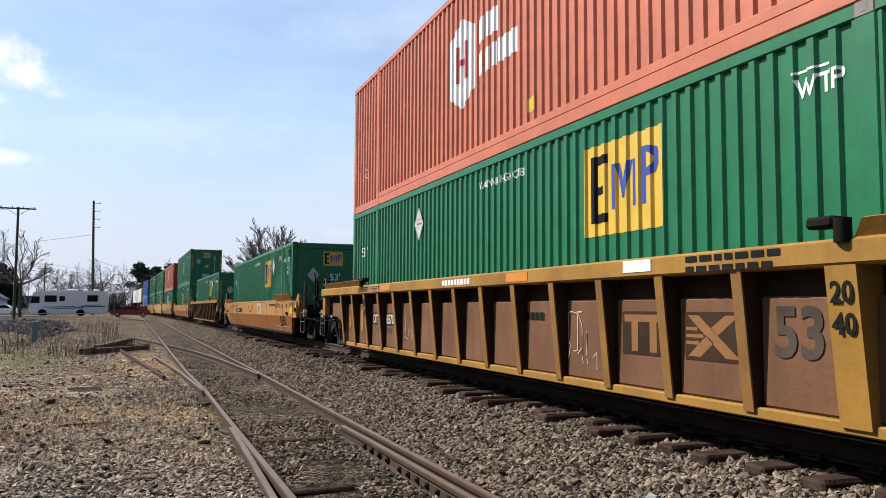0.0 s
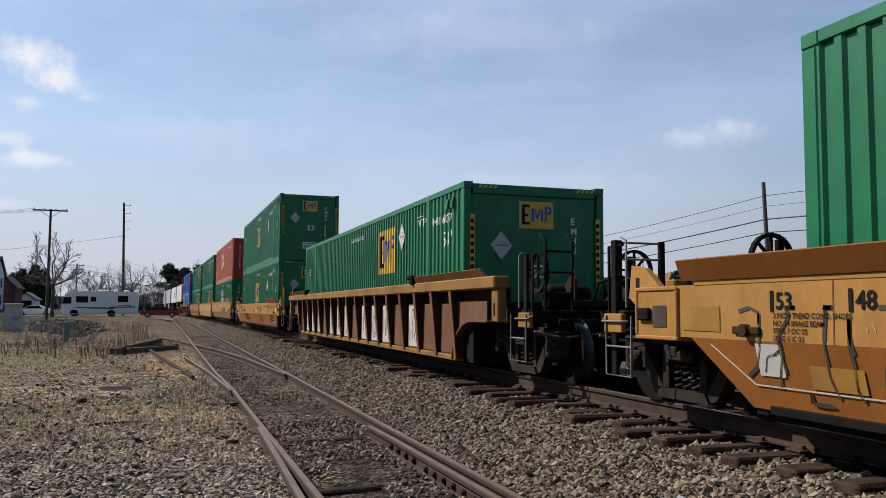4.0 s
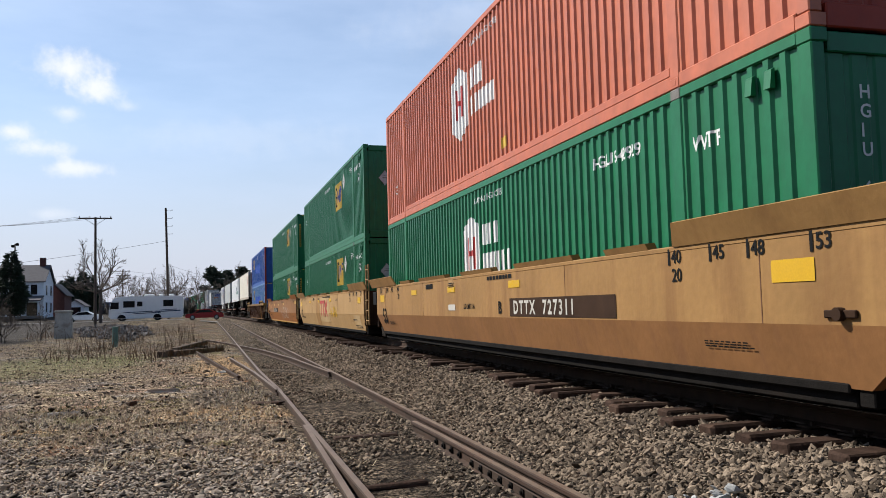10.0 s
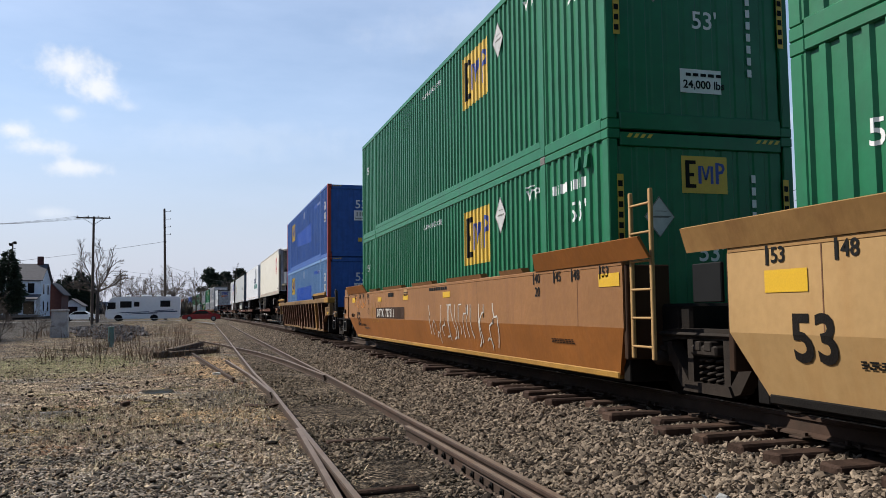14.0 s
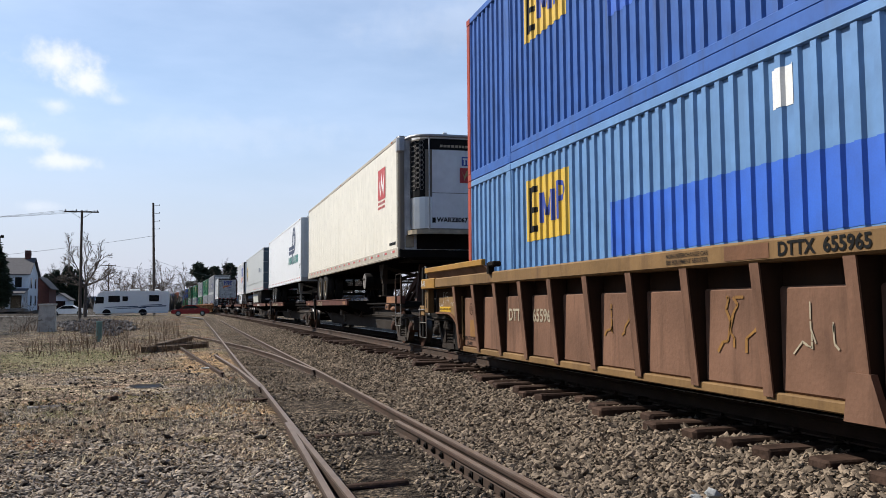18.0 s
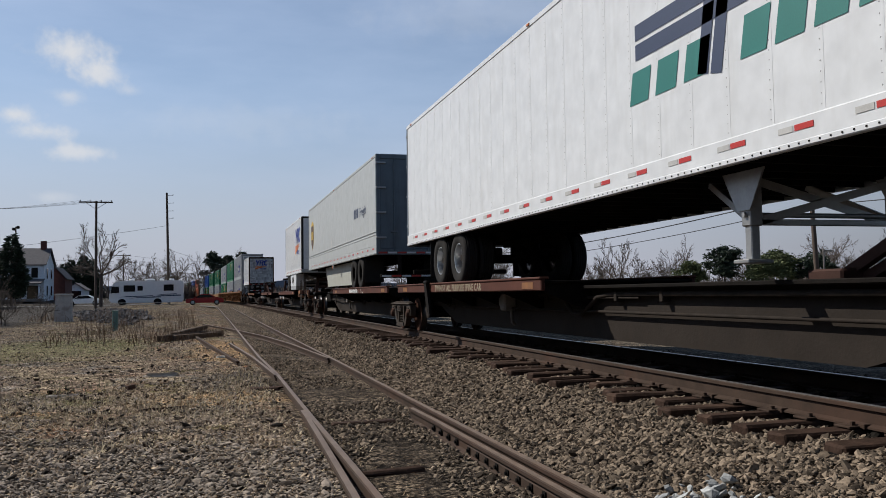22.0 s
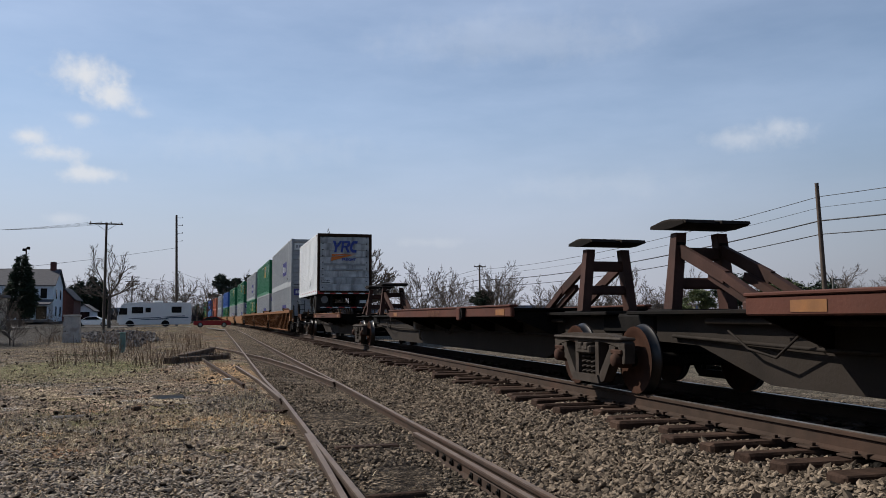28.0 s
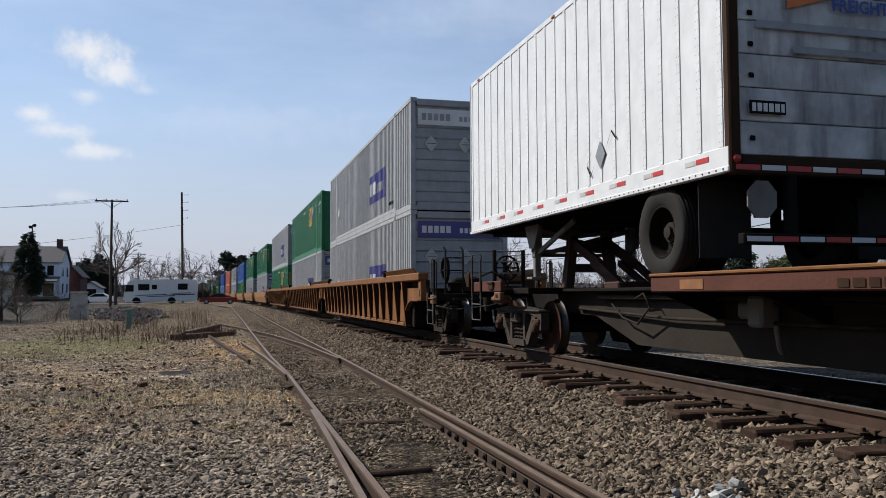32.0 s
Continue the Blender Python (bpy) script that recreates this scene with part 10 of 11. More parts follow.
lp = thing("light_pole", "slim pole with two flood lamps above the dark evergreen", "light pole", at=pose(-26.4, 128, 0.2))
part("shaft", B().tube([(0, 0, 0), (0, 0, 11.5)], .09, 8), M["polewood"], lp)
for sx in (-1, 1):
    part("flood_lamp", B().cbox(sx * .28 - .2, sx * .28 + .2, -.2, .2, 11.1 + sx * .12, 11.5 + sx * .12, .08), M["steel_dark"], lp)
lp = thing("street_lamp", "distant slim street lamp with a short arm", "street lamp", at=pose(58, 68, 0))
part("shaft", B().tube([(0, 0, 0), (0, 0, 5.2)], .09, 8), M["galv"], lp)
part("lamp_head", B().cbox(-.1, 1.0, -.12, .12, 5.1, 5.25, .03), M["galv"], lp)


def cable(p, q, sag, r, label="thin black overhead cable"):
    pts = []
    for i in range(25):
        t = i / 24
        v = Vector(p).lerp(Vector(q), t)
        v.z -= sag * 4 * t * (1 - t)
        pts.append(v)
    solo("overhead_cable", B().tube(pts, r, 5, False), M["wire"], label, "cable", "overhead cables")


for z1, r, dx in ((9.35, .022, 0), (8.66, .014, .1), (7.78, .045, .05), (6.9, .032, .05)):
    cable((37.55 + dx, 45, z1), (37.4, 117, z1 - .6), .9, r)
    cable((37.55 + dx, 45, z1), (38.3, -27, z1 + .2), .9, r)
    cable((37.4, 117, z1 - .6), (30, 200, z1 - .4), 1.0, r)
for sx in (-1.5, -.5, .5, 1.5):
    cable((-11.8 + sx, 94.8, 11.95), (-52, 110, 13 + sx * .15), 1.2, .012)
cable((-40, 100, 5.4), (-5.6, 122, 11.6), .5, .018)
cable((-5.7, 122, 8.2), (8, 205, 8.4), .6, .018)
for i in range(6):
    cable((-19.5, 205, 11.4 - i * 1.0), (6, 240, 11.0 - i * 1.15), .5, .022)
for i in range(3):
    cable((-19.5, 205, 10.8 - i * 1.2), (-80, 200, 11 - i), 1.0, .02)


# ---- trees ----
def bare_tree_mesh(name, h, seed, limbs, wide, trunk=.24, low=.14, thick=.03, counts=(5, 4, 4), reach=.74, rise=.22, curl=.10, ratio=1.0, spread=(.30, .75)):
    """Trunk and limbs, and the fine twigs, of a leafless tree: limbs fan out of the trunk, each carrying finer ones."""
    r2 = random.Random(seed)
    big, fine = B(), B()

    def grow(p, d, l, r, k):
        bend = Vector((r2.uniform(-1, 1), r2.uniform(-1, 1), r2.uniform(-.5, .8))) * l * curl
        pts = [p, p + d * l * .5 + bend, p + d * l + bend * .3 + Vector((0, 0, l * .05))]
        if k < 3:
            (big if k < 2 else fine).tube(pts, [r, r * .72, max(r * .4, thick * .5)], 6 if k < 2 else 3, False)
        else:
            fine.tube([pts[0], pts[2]], [r, thick * .45], 3, False)
        if k >= len(counts):
            return
        n = counts[k]
        for i in range(n):
            t = .30 + .70 * (i + r2.random()) / n
            q = pts[0].lerp(pts[1], t * 2) if t < .5 else pts[1].lerp(pts[2], t * 2 - 1)
            side = d.orthogonal().normalized()
            side.rotate(Matrix.Rotation(r2.uniform(0, math.tau), 3, d))
            tilt = r2.uniform(*spread)
            nd = (d * math.cos(tilt) + side * math.sin(tilt) + Vector((0, 0, rise))).normalized()
            grow(q, nd, l * ratio * r2.uniform(.40, .58) * (1.15 - .35 * t), max(r * .45, thick), k + 1)
    big.tube([(0, 0, -.1), (0, 0, h * low * .5), (.03, 0, h * low + .05)], [trunk * 1.15, trunk, trunk * .85], 9, True)
    for i in range(limbs):
        a = i * 2.4 + r2.uniform(-.4, .4)
        tilt = wide * math.sqrt((i + .3) / limbs)
        d = Vector((math.sin(tilt) * math.cos(a), math.sin(tilt) * math.sin(a), math.cos(tilt)))
        grow(Vector((0, 0, h * low * r2.uniform(.8, 1.05))), d, h * (reach - .16 * tilt) * r2.uniform(.85, 1.05), trunk * r2.uniform(.4, .6), 0)
    return fix_normals(big.mesh(name + "_limbs", M["bark"])), fine.mesh(name + "_twigs", M["twig"])


def place_tree(meshes, x, y, z, s, rz, label, cat="tree", group="bare trees"):
    ob = thing("bare_tree", label, cat, group, at=pose(x, y, z, 0, 0, rz) @ Matrix.Diagonal((s, s, s, 1)))
    part("trunk", meshes[0], M["bark"], ob)
    part("crown", meshes[1], M["twig"], ob)
    return ob


T_OAK = bare_tree_mesh("oak", 10, 6, 10, 1.38, .20, .38, .022, (6, 5, 4), .52, .05, .12, .95, (.35, .9))
T_ROUND = bare_tree_mesh("round", 10, 8, 24, 1.32, .17, .16, .024, (9, 7, 5, 3), .64, .14, .04, .86, (.30, .75))
T_SCRUB = [bare_tree_mesh("scrub" + "abc"[i], 10, 20 + i, 7, 1.10, .15, .22, .024, (6, 5, 4), .62, .06, .10, .92, (.35, .85)) for i in range(3)]
place_tree(T_OAK, -12.35, 104, ground_z(-12.35, 104), .98, 40, "bare spreading tree behind a utility pole")
place_tree(T_OAK, -6.5, 175, 1.0, 1.0, 100, "bare tree far behind the motorhome")
place_tree(T_ROUND, 15.4, 100, 0, 1.22, 0, "large round-crowned leafless tree beyond the train")
place_tree(T_SCRUB[1], 25.5, 104, 0, .90, 200, "thin bare tree with budding tips beyond the train")
rnd = random.Random(5)
for i in range(58):
    t = i / 57
    x = 26 + 100 * t + rnd.uniform(-3, 3)
    y = 115 - 42 * t + rnd.uniform(-7, 7)
    place_tree(T_SCRUB[i % 3], x, y, 0, rnd.uniform(.55, .95), rnd.uniform(0, 360), "small bare tree in the row beyond the tracks", group="trees beyond the tracks")
for i in range(22):
    place_tree(T_SCRUB[i % 3], -62 + i * 3.3 + rnd.uniform(-2, 2), rnd.uniform(180, 230), 1.0, rnd.uniform(.7, 1.15), rnd.uniform(0, 360), "distant bare tree along the street", group="trees along the street")
for x, y, s in ((-11.4, 52, .26), (-11.0, 51, .2), (-16.8, 55, .5), (-17.6, 54, .52), (-18.3, 56, .55), (-17.2, 53, .45), (-16.4, 51, .42), (-15.8, 54, .46), (-17.9, 57, .5), (-14.9, 54, .4), (-13.2, 56, .36), (-12.9, 55, .4), (-13.6, 53, .42), (-14.4, 52, .45), (-15.2, 56, .5), (-16.2, 58, .5), (-9.9, 55, .22)):
    place_tree(T_SCRUB[int(-x * 10) % 3], x, y, ground_z(x, y) - .15, s, x * 50, "leafless brushy shrub at the edge of the yard", "shrub", "bare shrubs")


def conifer(x, y, z, h, w, label, seed, pine=False, m="needle"):
    r2 = random.Random(seed)
    ob = thing("evergreen_tree", label, "tree", "evergreen trees", at=pose(x, y, z))
    part("trunk", B().tube([(0, 0, -.1), (0, 0, h * .6), (0, 0, h * .96)], [h * .022, h * .014, h * .004], 7), M["bark"], ob)
    V, F = [], []
    n = int(2200 * max(1, w / 4))
    tufts = []
    for i in range(20):
        t, a = .50 + .47 * (i + r2.random()) / 20, r2.uniform(0, math.tau)
        rr = w * r2.uniform(.25, .95) * (1.05 - .75 * ((t - .5) / .5) ** 2)
        tufts.append((rr * math.cos(a), rr * math.sin(a), h * t, w * r2.uniform(.22, .40)))
    for i in range(n):
        if pine:
            cx, cy, cz, cr = tufts[i % 20]
            a = r2.uniform(0, math.tau)
            c = Vector((cx + r2.gauss(0, .5) * cr, cy + r2.gauss(0, .5) * cr, cz + r2.gauss(0, .28) * cr))
        else:
            t = 1 - r2.random() ** .6 * .86
            rad = w * min(1.25 * (1.03 - t) ** .8, .55 + 1.6 * (t - .12)) * (.75 + .5 * abs(noise.noise((t * 9, seed, i % 5))))
            a = r2.uniform(0, math.tau)
            rr = rad * r2.uniform(.45, 1.0) ** .7
            c = Vector((rr * math.cos(a), rr * math.sin(a), h * t))
        s = h * r2.uniform(.022, .05)
        for k in range(3):
            d = Vector((math.cos(a) + r2.uniform(-.7, .7), math.sin(a) + r2.uniform(-.7, .7), r2.uniform(-.7, .4))).normalized()
            e = d.orthogonal().normalized() * s * .28
            e.rotate(Matrix.Rotation(r2.uniform(0, 6), 3, d))
            j = len(V)
            V += [c - e, c + e, c + d * s * 1.5 + e * .3, c + d * s * 1.6 - e * .3]
            F.append((j, j + 1, j + 2, j + 3))
    me = bpy.data.meshes.new("crown")
    me.from_pydata([tuple(v) for v in V], [], F)
    me.materials.append(M[m])
    part("crown", me, M[m], ob)


conifer(-25.6, 122, .6, 9.7, 2.35, "dense dark evergreen in front of the white house", 1)
for i, (x, y, h) in enumerate(((-29.5, 176, 6.5), (-28, 178, 7.4), (-26.2, 175, 8.0), (-24.2, 177, 9.0), (-22.6, 176, 8.2))):
    conifer(x, y, 1, h, 2.6, "dark evergreen in a row behind the houses", 10 + i)
for i, (x, y, h, w) in enumerate(((1.2, 248, 13.6, 3.2), (4.6, 252, 13.0, 3.0), (9.0, 256, 14.2, 2.8))):
    conifer(x, y, .5, h, w, "tall dark pine rising over the far end of the train", 30 + i, True)
for i, (x, y, h, w, m) in enumerate(((60.5, 88, 6.6, 2.6, "needle"), (64, 86, 5.4, 2.6, "budding"), (67, 86, 6.0, 3.2, "budding"), (71, 85, 5.6, 2.8, "needle"), (57, 90, 5.0, 2.4, "budding"), (35, 108, 5.2, 2.0, "needle"))):
    conifer(x, y, 0, h, w, "rounded evergreen among the trees beyond the tracks", 40 + i, True, m)


def woods(name, pts, h, seed, label, per=5):
    """A far belt of leafless trees: many thin stems and twig fans."""
    r2 = random.Random(seed)
    V, F = [], []
    for (x0, y0), (x1, y1) in zip(pts, pts[1:]):
        n = int(math.hypot(x1 - x0, y1 - y0) * per)
        for i in range(n):
            t = r2.random()
            x, y = x0 + (x1 - x0) * t + r2.uniform(-3, 3), y0 + (y1 - y0) * t + r2.uniform(-8, 8)
            hh = h * r2.uniform(.45, 1) * (.75 + .5 * noise.noise((x * .05, y * .05, seed)))
            for k in range(5):
                a, u = r2.uniform(-1, 1), r2.uniform(.0, .5)
                w = .10 * (1 - .5 * u)
                j = len(V)
                V += [(x - w, y, hh * u * .5), (x + w, y, hh * u * .5), (x + a * hh * .3 + .03, y + r2.uniform(-1, 1), hh * (.6 + .4 * r2.random())), (x + a * hh * .3 - .03, y, hh * .7)]
                F.append((j, j + 1, j + 2, j + 3))
    me = bpy.data.meshes.new(name)
    me.from_pydata(V, [], F)
    me.materials.append(M["woods"])
    return tagged(new(name, me), label, "woods", kind="stuff")


woods("far_woods", [(-160, 215), (-60, 225), (-12, 235), (-4, 300), (40, 330)], 7.5, 2, "distant belt of leafless woods behind the street", 12)
# unseen belts, added behind the camera to cut the fill from the low sky
woods("rear_woods", [(-58, 66), (-44, 34), (-40, -10), (-38, -40), (-8, -50)], 16, 6, "unseen belt of leafless woods added to block low sky light", 44)
woods("rear_woods", [(15, -60), (60, -40), (110, 10)], 13, 7, "unseen belt of leafless woods added to block low sky light", 16)
woods("far_woods", [(14, 190), (40, 150), (80, 118), (130, 90), (190, 40)], 5.2, 3, "distant belt of leafless woods beyond the tracks", 9)
b = B()
n = 60
vs = []
for i in range(n + 1):
    x = -900 + 1800 * i / n
    vs += [(x, 1400, -5), (x, 1400, 22 + 16 * noise.noise((x * .004, 3, 0)) + 5 * noise.noise((x * .02, 1, 0))), (x, 1560, -5)]
b.add(vs, [(3 * i, 3 * i + 3, 3 * i + 4, 3 * i + 1) for i in range(n)] + [(3 * i + 1, 3 * i + 4, 3 * i + 5, 3 * i + 2) for i in range(n)], True)
solo("hill_backdrop", b, M["hill"], "low hazy wooded hill on the horizon", "hill", kind="structure")


# ---- street, houses, vehicles ----
def strip(x0, x1, y0, y1, dz, n=40):
    b = B()
    vs = []
    for i in range(n + 1):
        x = x0 + (x1 - x0) * i / n
        for y in (y0, y1):
            vs += [(x, y, ground_z(x, y) + dz)]
    return b.add(vs, [(2 * i, 2 * i + 2, 2 * i + 3, 2 * i + 1) for i in range(n)])


solo("road", strip(-200, 1.0, 112, 121, .06), M["asphalt"], "worn grey street crossing behind the yard", "road", kind="structure")


def gable_house(x0, x1, y0, y1, z, eave, ridge, wall, roof, label, wins, along="x", chimney=None):
    ob = thing("house", label, "house", "houses", at=pose(0, 0, z))
    if along == "x":
        body = B().prism([(y0, 0), (y1, 0), (y1, eave), ((y0 + y1) / 2, ridge - .1), (y0, eave)], 0, x0, x1)
        ov = .35
        ro = B()
        for s, ya, yb in ((-1, y0 - ov, (y0 + y1) / 2), (1, y1 + ov, (y0 + y1) / 2)):
            ro.add([(x, y, zz) for x in (x0 - ov, x1 + ov) for y, zz in ((ya, eave - .15), (yb, ridge + .02), (yb, ridge + .14), (ya, eave - .03))], [(0, 1, 2, 3), (7, 6, 5, 4), (0, 4, 5, 1), (1, 5, 6, 2), (2, 6, 7, 3), (3, 7, 4, 0)])
    else:
        body = B().prism([(x0, 0), (x1, 0), (x1, eave), ((x0 + x1) / 2, ridge - .1), (x0, eave)], 1, y0, y1)
        ov = .35
        ro = B()
        for s, xa, xb in ((-1, x0 - ov, (x0 + x1) / 2), (1, x1 + ov, (x0 + x1) / 2)):
            ro.add([(x, y, zz) for y in (y0 - ov, y1 + ov) for x, zz in ((xa, eave - .15), (xb, ridge + .02), (xb, ridge + .14), (xa, eave - .03))], [(0, 1, 2, 3), (7, 6, 5, 4), (0, 4, 5, 1), (1, 5, 6, 2), (2, 6, 7, 3), (3, 7, 4, 0)])
    part("wall", body, M[wall], ob)
    part("roof", ro, M[roof], ob)
    for kind, p, zz, w, h in wins:
        if kind == "f":
            w1 = part("window", B().cbox(p - w / 2 - .1, p + w / 2 + .1, y0 - .08, y0 + .02, zz - .1, zz + h + .1, .02), M["siding_white"], ob)
            part("pane", B().box(p - w / 2, p + w / 2, y0 - .1, y0 - .085, zz, zz + h), M["glass_dark"], w1)
        else:
            w1 = part("window", B().cbox(x1 - .02, x1 + .08, p - w / 2 - .1, p + w / 2 + .1, zz - .1, zz + h + .1, .02), M["siding_white"], ob)
            part("pane", B().box(x1 + .085, x1 + .1, p - w / 2, p + w / 2, zz, zz + h), M["glass_dark"], w1)
    if chimney:
        part("chimney", B().cbox(chimney[0] - .4, chimney[0] + .4, chimney[1] - .4, chimney[1] + .4, ridge - 1.0, ridge + 1.25, .03), M["brick"], ob)
    return ob


hz = 1.1
h = gable_house(-35.6, -24.1, 136, 144, hz, 5.6, 8.1, "siding_white", "shingle", "white two-storey clapboard house with porch and chimney", [("f", -25.4, 3.6, .9, 1.5), ("f", -27.4, 3.6, .9, 1.5), ("s", 138, 3.5, .9, 1.5), ("s", 141.5, 3.5, .9, 1.5), ("s", 138, .9, .9, 1.5), ("s", 141.5, .9, .9, 1.5)], "x", (-24.9, 140))
part("porch_roof", B().add([(x, y, z) for x in (-33, -24.0) for y, z in ((133, 2.6), (136, 3.3), (136, 3.45), (133, 2.75))], [(0, 1, 2, 3), (7, 6, 5, 4), (0, 4, 5, 1), (1, 5, 6, 2), (2, 6, 7, 3), (3, 7, 4, 0)]), M["shingle"], h)
for x in (-32.8, -28.5, -24.3):
    part("porch_post", B().cbox(x - .1, x + .1, 133.1, 133.3, 0, 2.65, .02), M["siding_white"], h)
part("porch_floor", B().cbox(-33, -24.0, 133, 136, 0, .4, .03), M["asphalt"], h)
for x in (-32, -28.4, -25.6):
    part("porch_opening", B().cbox(x - .8, x + .8, 135.9, 136.02, .45, 2.4, .02), M["glass_dark"], h, "dark door or window behind the porch")
for z in [.5 + .42 * i for i in range(12)]:
    part("clapboard", B().prism([(136 - .03, z), (136 - .03, z + .05), (136.02, z + .4), (136.02, z)], 0, -35.6, -24.1), M["siding_white"], h)
gable_house(-25.6, -22.6, 145, 152, hz, 3.6, 5.4, "brick", "shingle", "dark red brick outbuilding beside the white house", [], "y")
gable_house(-46, -38, 134, 141, hz, 5.0, 7.6, "siding_white", "shingle", "white house with a grey shingle roof", [("f", -40, 3.2, .9, 1.4)], "x", (-40, 137))
gable_house(-24.2, -21.2, 156, 162, hz, 1.9, 3.0, "siding_white", "shingle", "small white garage with a grey gable roof", [("f", -22.7, .2, 2.0, 1.5)], "y")


shed = thing("shed", "low tan flat-roofed shed behind bare shrubs", "shed", at=pose(-30.0, 104, ground_z(-30, 104)))
part("wall", B().cbox(-6.5, 5.9, -4, 4, -.2, 3.55, .03), M["shed_tan"], shed)
part("roof", B().cbox(-6.8, 6.2, -4.4, 4.3, 3.55, 3.85, .04), M["shingle"], shed, "dark flat roof edge")
part("door", B().cbox(2.2, 4.6, -4.05, -3.98, 0, 2.4, .02), M["siding_white"], shed, "pale roller door")


def motorhome():
    x0, y, z = -12.7, 115, ground_z(-8, 115) + .05
    ob = thing("motorhome", "white motorhome with dark blue stripes parked by the street", "motorhome", at=pose(x0, y, z))
    L_, H_, W_ = 9.25, 3.15, 2.45
    part("body", B().prism([(0.0, .55), (0.05, 1.35), (.25, 2.2), (.55, 2.85), (.95, H_ - .12), (1.3, H_), (L_ - .25, H_), (L_, H_ - .25), (L_, .5), (L_ - .2, .42), (.3, .42)], 1, 0, W_), M["rv_white"], ob)
    for u, v, w, hh in ((.35, 1.62, .85, .75), (1.85, 1.78, 1.3, .72), (3.55, 1.9, .55, .52), (6.8, 1.85, 1.15, .72)):
        f = part("window", B().cbox(u - .05, u + w + .05, -.035, 0, v - .05, v + hh + .05, .02), M["black"], ob)
        part("pane", B().box(u, u + w, -.045, -.037, v, v + hh), M["glass_dark"], f)
    for i, (a, b2, c, d) in enumerate(((1.2, 1.02, 5.4, 1.14), (2.4, .86, 6.4, .98), (5.2, 1.05, 8.9, 1.2), (5.6, 1.25, 8.4, 1.36))):
        part("stripe", B().prism([(a, b2), (c, b2 + .08), (c, d + .08), (a + 1.0, d)], 1, -.012, -.002), M["rv_stripe"], ob, "dark blue stripe")
    part("skirt", B().cbox(.25, L_ - .15, -.02, W_ + .02, .26, .62, .03), M["rv_white"], ob)
    for u in (1.6, 6.0):
        part("wheel_arch", B().prism([(u + .52 * math.cos(a), .32 + .5 * math.sin(a)) for a in [k * math.pi / 10 for k in range(11)]], 1, -.03, .3), M["black"], ob)
        for yy in (.02, W_ - .3):
            w = part("wheel", B().lathe([(0, .0), (0, .42), (.04, .46), (.24, .46), (.28, .42), (.28, 0)], (u, yy, .42), 1, 20), M["rubber"], ob)
            part("rim", B().lathe([(-.01, 0), (-.012, .22), (.02, .26)], (u, yy, .42), 1, 16), M["alu"], w)
    for u, w in ((2.4, .6), (4.3, 1.3), (6.2, .5), (7.4, .6)):
        part("roof_unit", B().cbox(u, u + w, .7, 1.6, H_, H_ + .26, .08), M["rv_white"], ob)
    part("mirror", B().cbox(.25, .35, -.35, -.1, 1.5, 2.0, .03), M["black"], ob)
    part("tail_panel", B().cbox(L_ - .01, L_ + .03, .15, W_ - .15, .7, 1.5, .02), M["rv_stripe"], ob)
    part("bumper", B().cbox(L_, L_ + .15, .05, W_ - .05, .42, .62, .04), M["black"], ob)


motorhome()


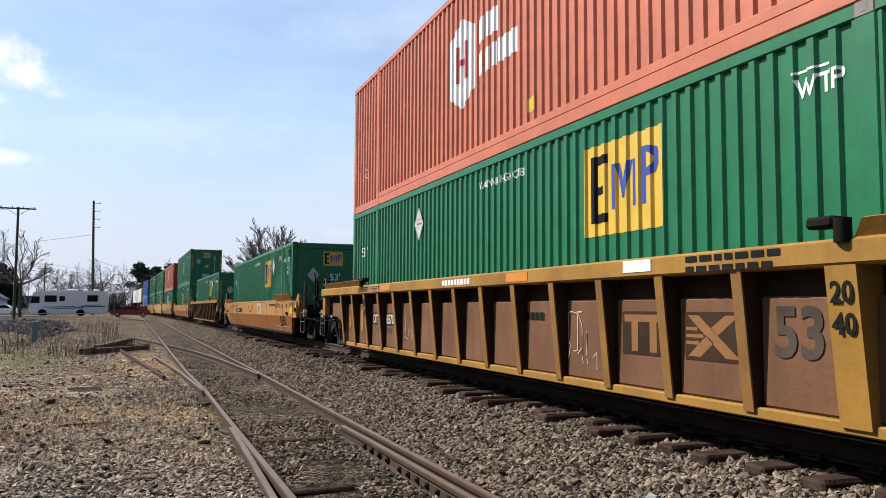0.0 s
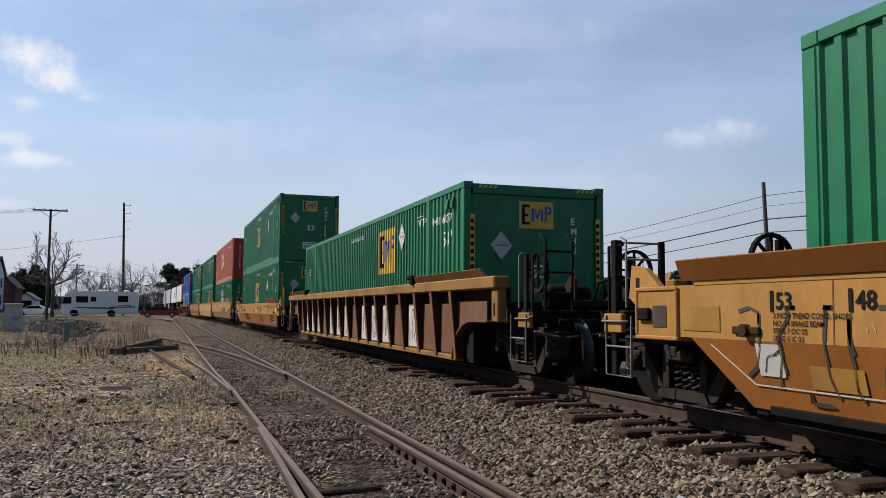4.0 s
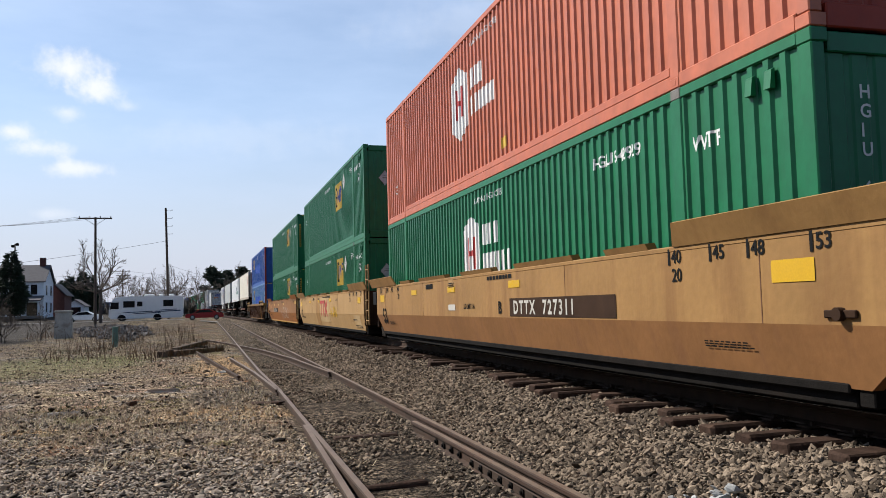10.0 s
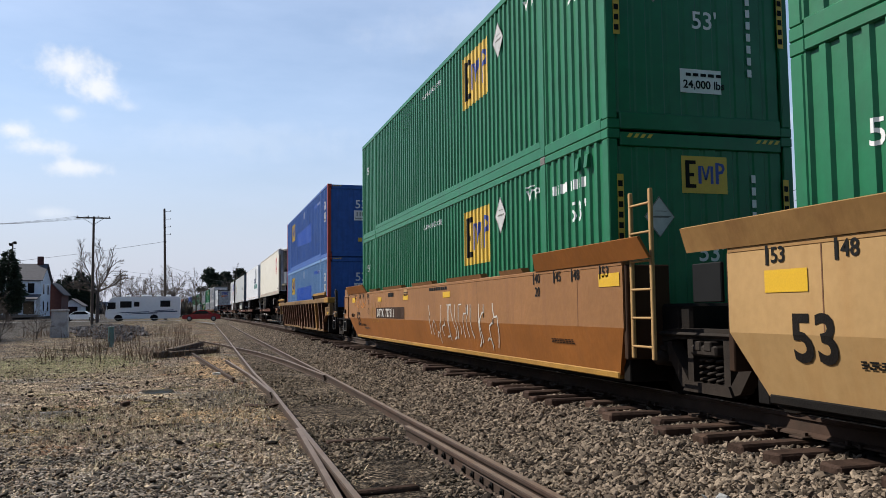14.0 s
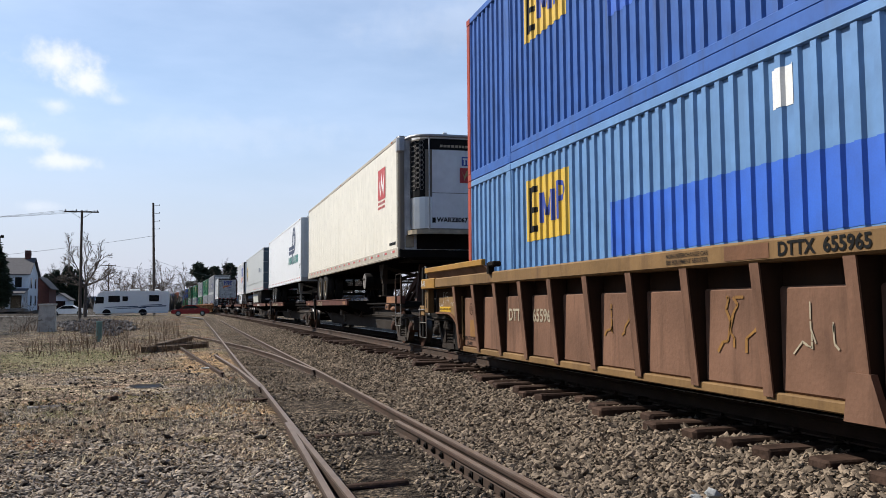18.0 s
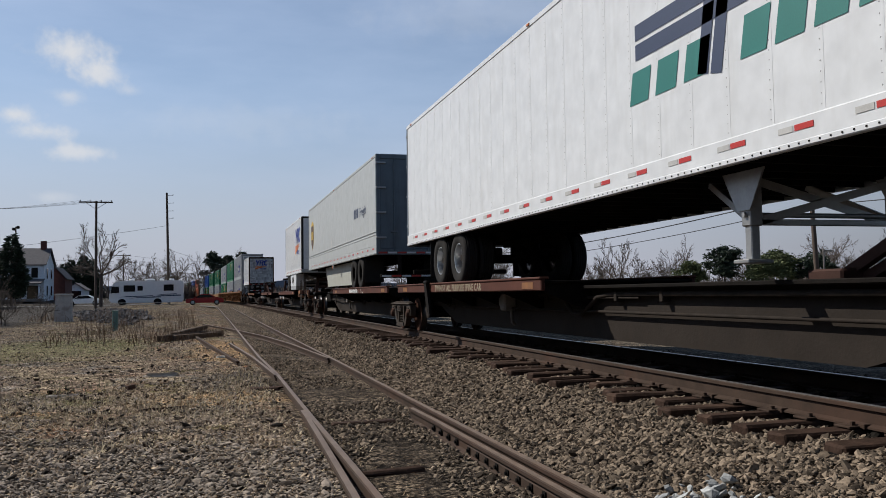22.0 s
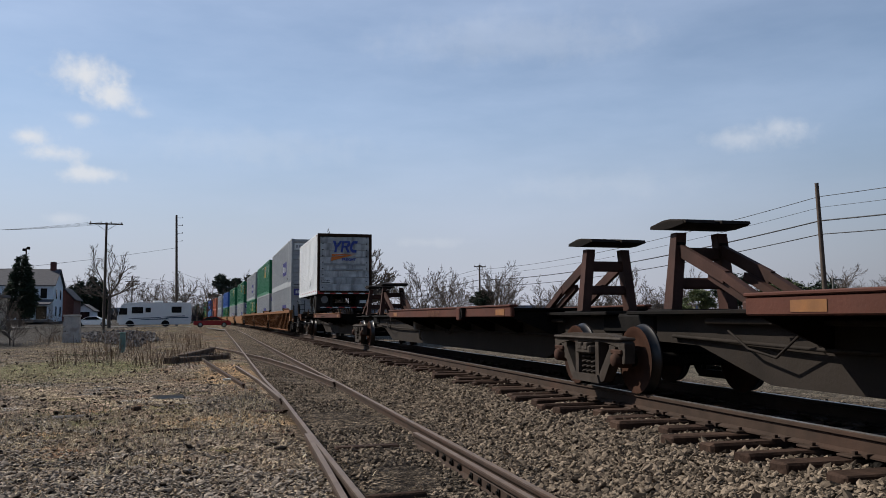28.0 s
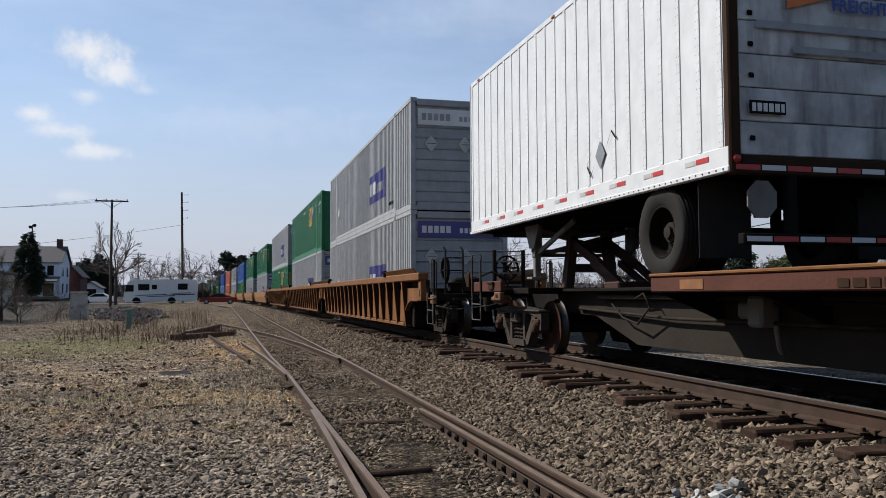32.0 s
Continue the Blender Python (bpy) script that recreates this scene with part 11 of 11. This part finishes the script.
def car(x, y, z, paint, label, flip=False, l=4.6):
    ob = thing("car", label, "car", "parked cars", at=pose(x, y, z, 0, 0, 180 if flip else 0))
    side = [(0, .35), (.02, .72), (.25, .80), (.95, .88), (1.65, 1.30), (2.1, 1.40), (2.9, 1.38), (3.6, 1.02), (4.4, .88), (4.58, .7), (4.6, .35), (4.3, .28), (.3, .28)]
    side = [(a * l / 4.6, b) for a, b in side]
    low = [(a, min(b, .86)) for a, b in side]
    part("body", B().prism(low, 1, 0, 1.75), M[paint], ob)
    part("roof", B().prism([(a, b) for a, b in side if b > .87] + [], 1, .14, 1.61), M[paint], ob)
    for yy in (.125, 1.61):
        part("side_glass", B().prism([(1.15 * l / 4.6, .92), (1.72 * l / 4.6, 1.27), (2.85 * l / 4.6, 1.31), (3.4 * l / 4.6, .95)], 1, yy, yy + .012), M["glass_dark"], ob)
    for u in (.85, 3.75):
        for yy in (-.02, 1.55):
            w = part("wheel", B().lathe([(0, 0), (0, .30), (.03, .33), (.19, .33), (.22, .30), (.22, 0)], (u * l / 4.6, yy, .33), 1, 18), M["rubber"], ob)
            part("rim", B().lathe([(-.01, 0), (-.015, .18), (.01, .22)], (u * l / 4.6, yy, .33), 1, 14), M["alu"], w)
    for u in (0, l - .05):
        part("lamp", B().cbox(u, u + .06, .1, .5, .62, .76, .02), M["amber" if u else "white"], ob)


car(-3.0, 108, ground_z(-2, 108), "car_red", "dark red car parked beside the motorhome")
car(-18.6, 119, ground_z(-17, 118) + .05, "car_white", "silver white car parked on the street")
car(-29.5, 118.5, ground_z(-27, 118) + .05, "car_white", "pale car parked in front of the house", True)



# ---- motion ----
def motions():
    times = [0.5 * k for k in range(65)]
    for ob, s, z in RIDERS:
        rows = []
        for t in times[::2]:
            x, y, a = line_at(s - gone(t))
            rows.append((t, pose(x, y, RAIL_Z + z, 0, 0, math.degrees(a))))
        walk(ob, rows)
    # wheels: all roll alike, so those of one axle place share their keys
    first = {}
    for w, y in WHEELS:
        if y not in first:
            turns, t = [], 0.0
            while t < 32.0:
                turns.append((t, pose(-0.755, y, WHEEL_R, math.degrees(gone(t) / WHEEL_R) % 360.0)))
                t += 2 / 30
            turns.append((32.0, pose(-0.755, y, WHEEL_R, math.degrees(gone(32.0) / WHEEL_R) % 360.0)))
            walk(w, turns)
            first[y] = w
        else:
            w.rotation_mode = "QUATERNION"
            w.animation_data_create()
            w.animation_data.action = first[y].animation_data.action
            w.animation_data.action_slot = first[y].animation_data.action_slot


motions()
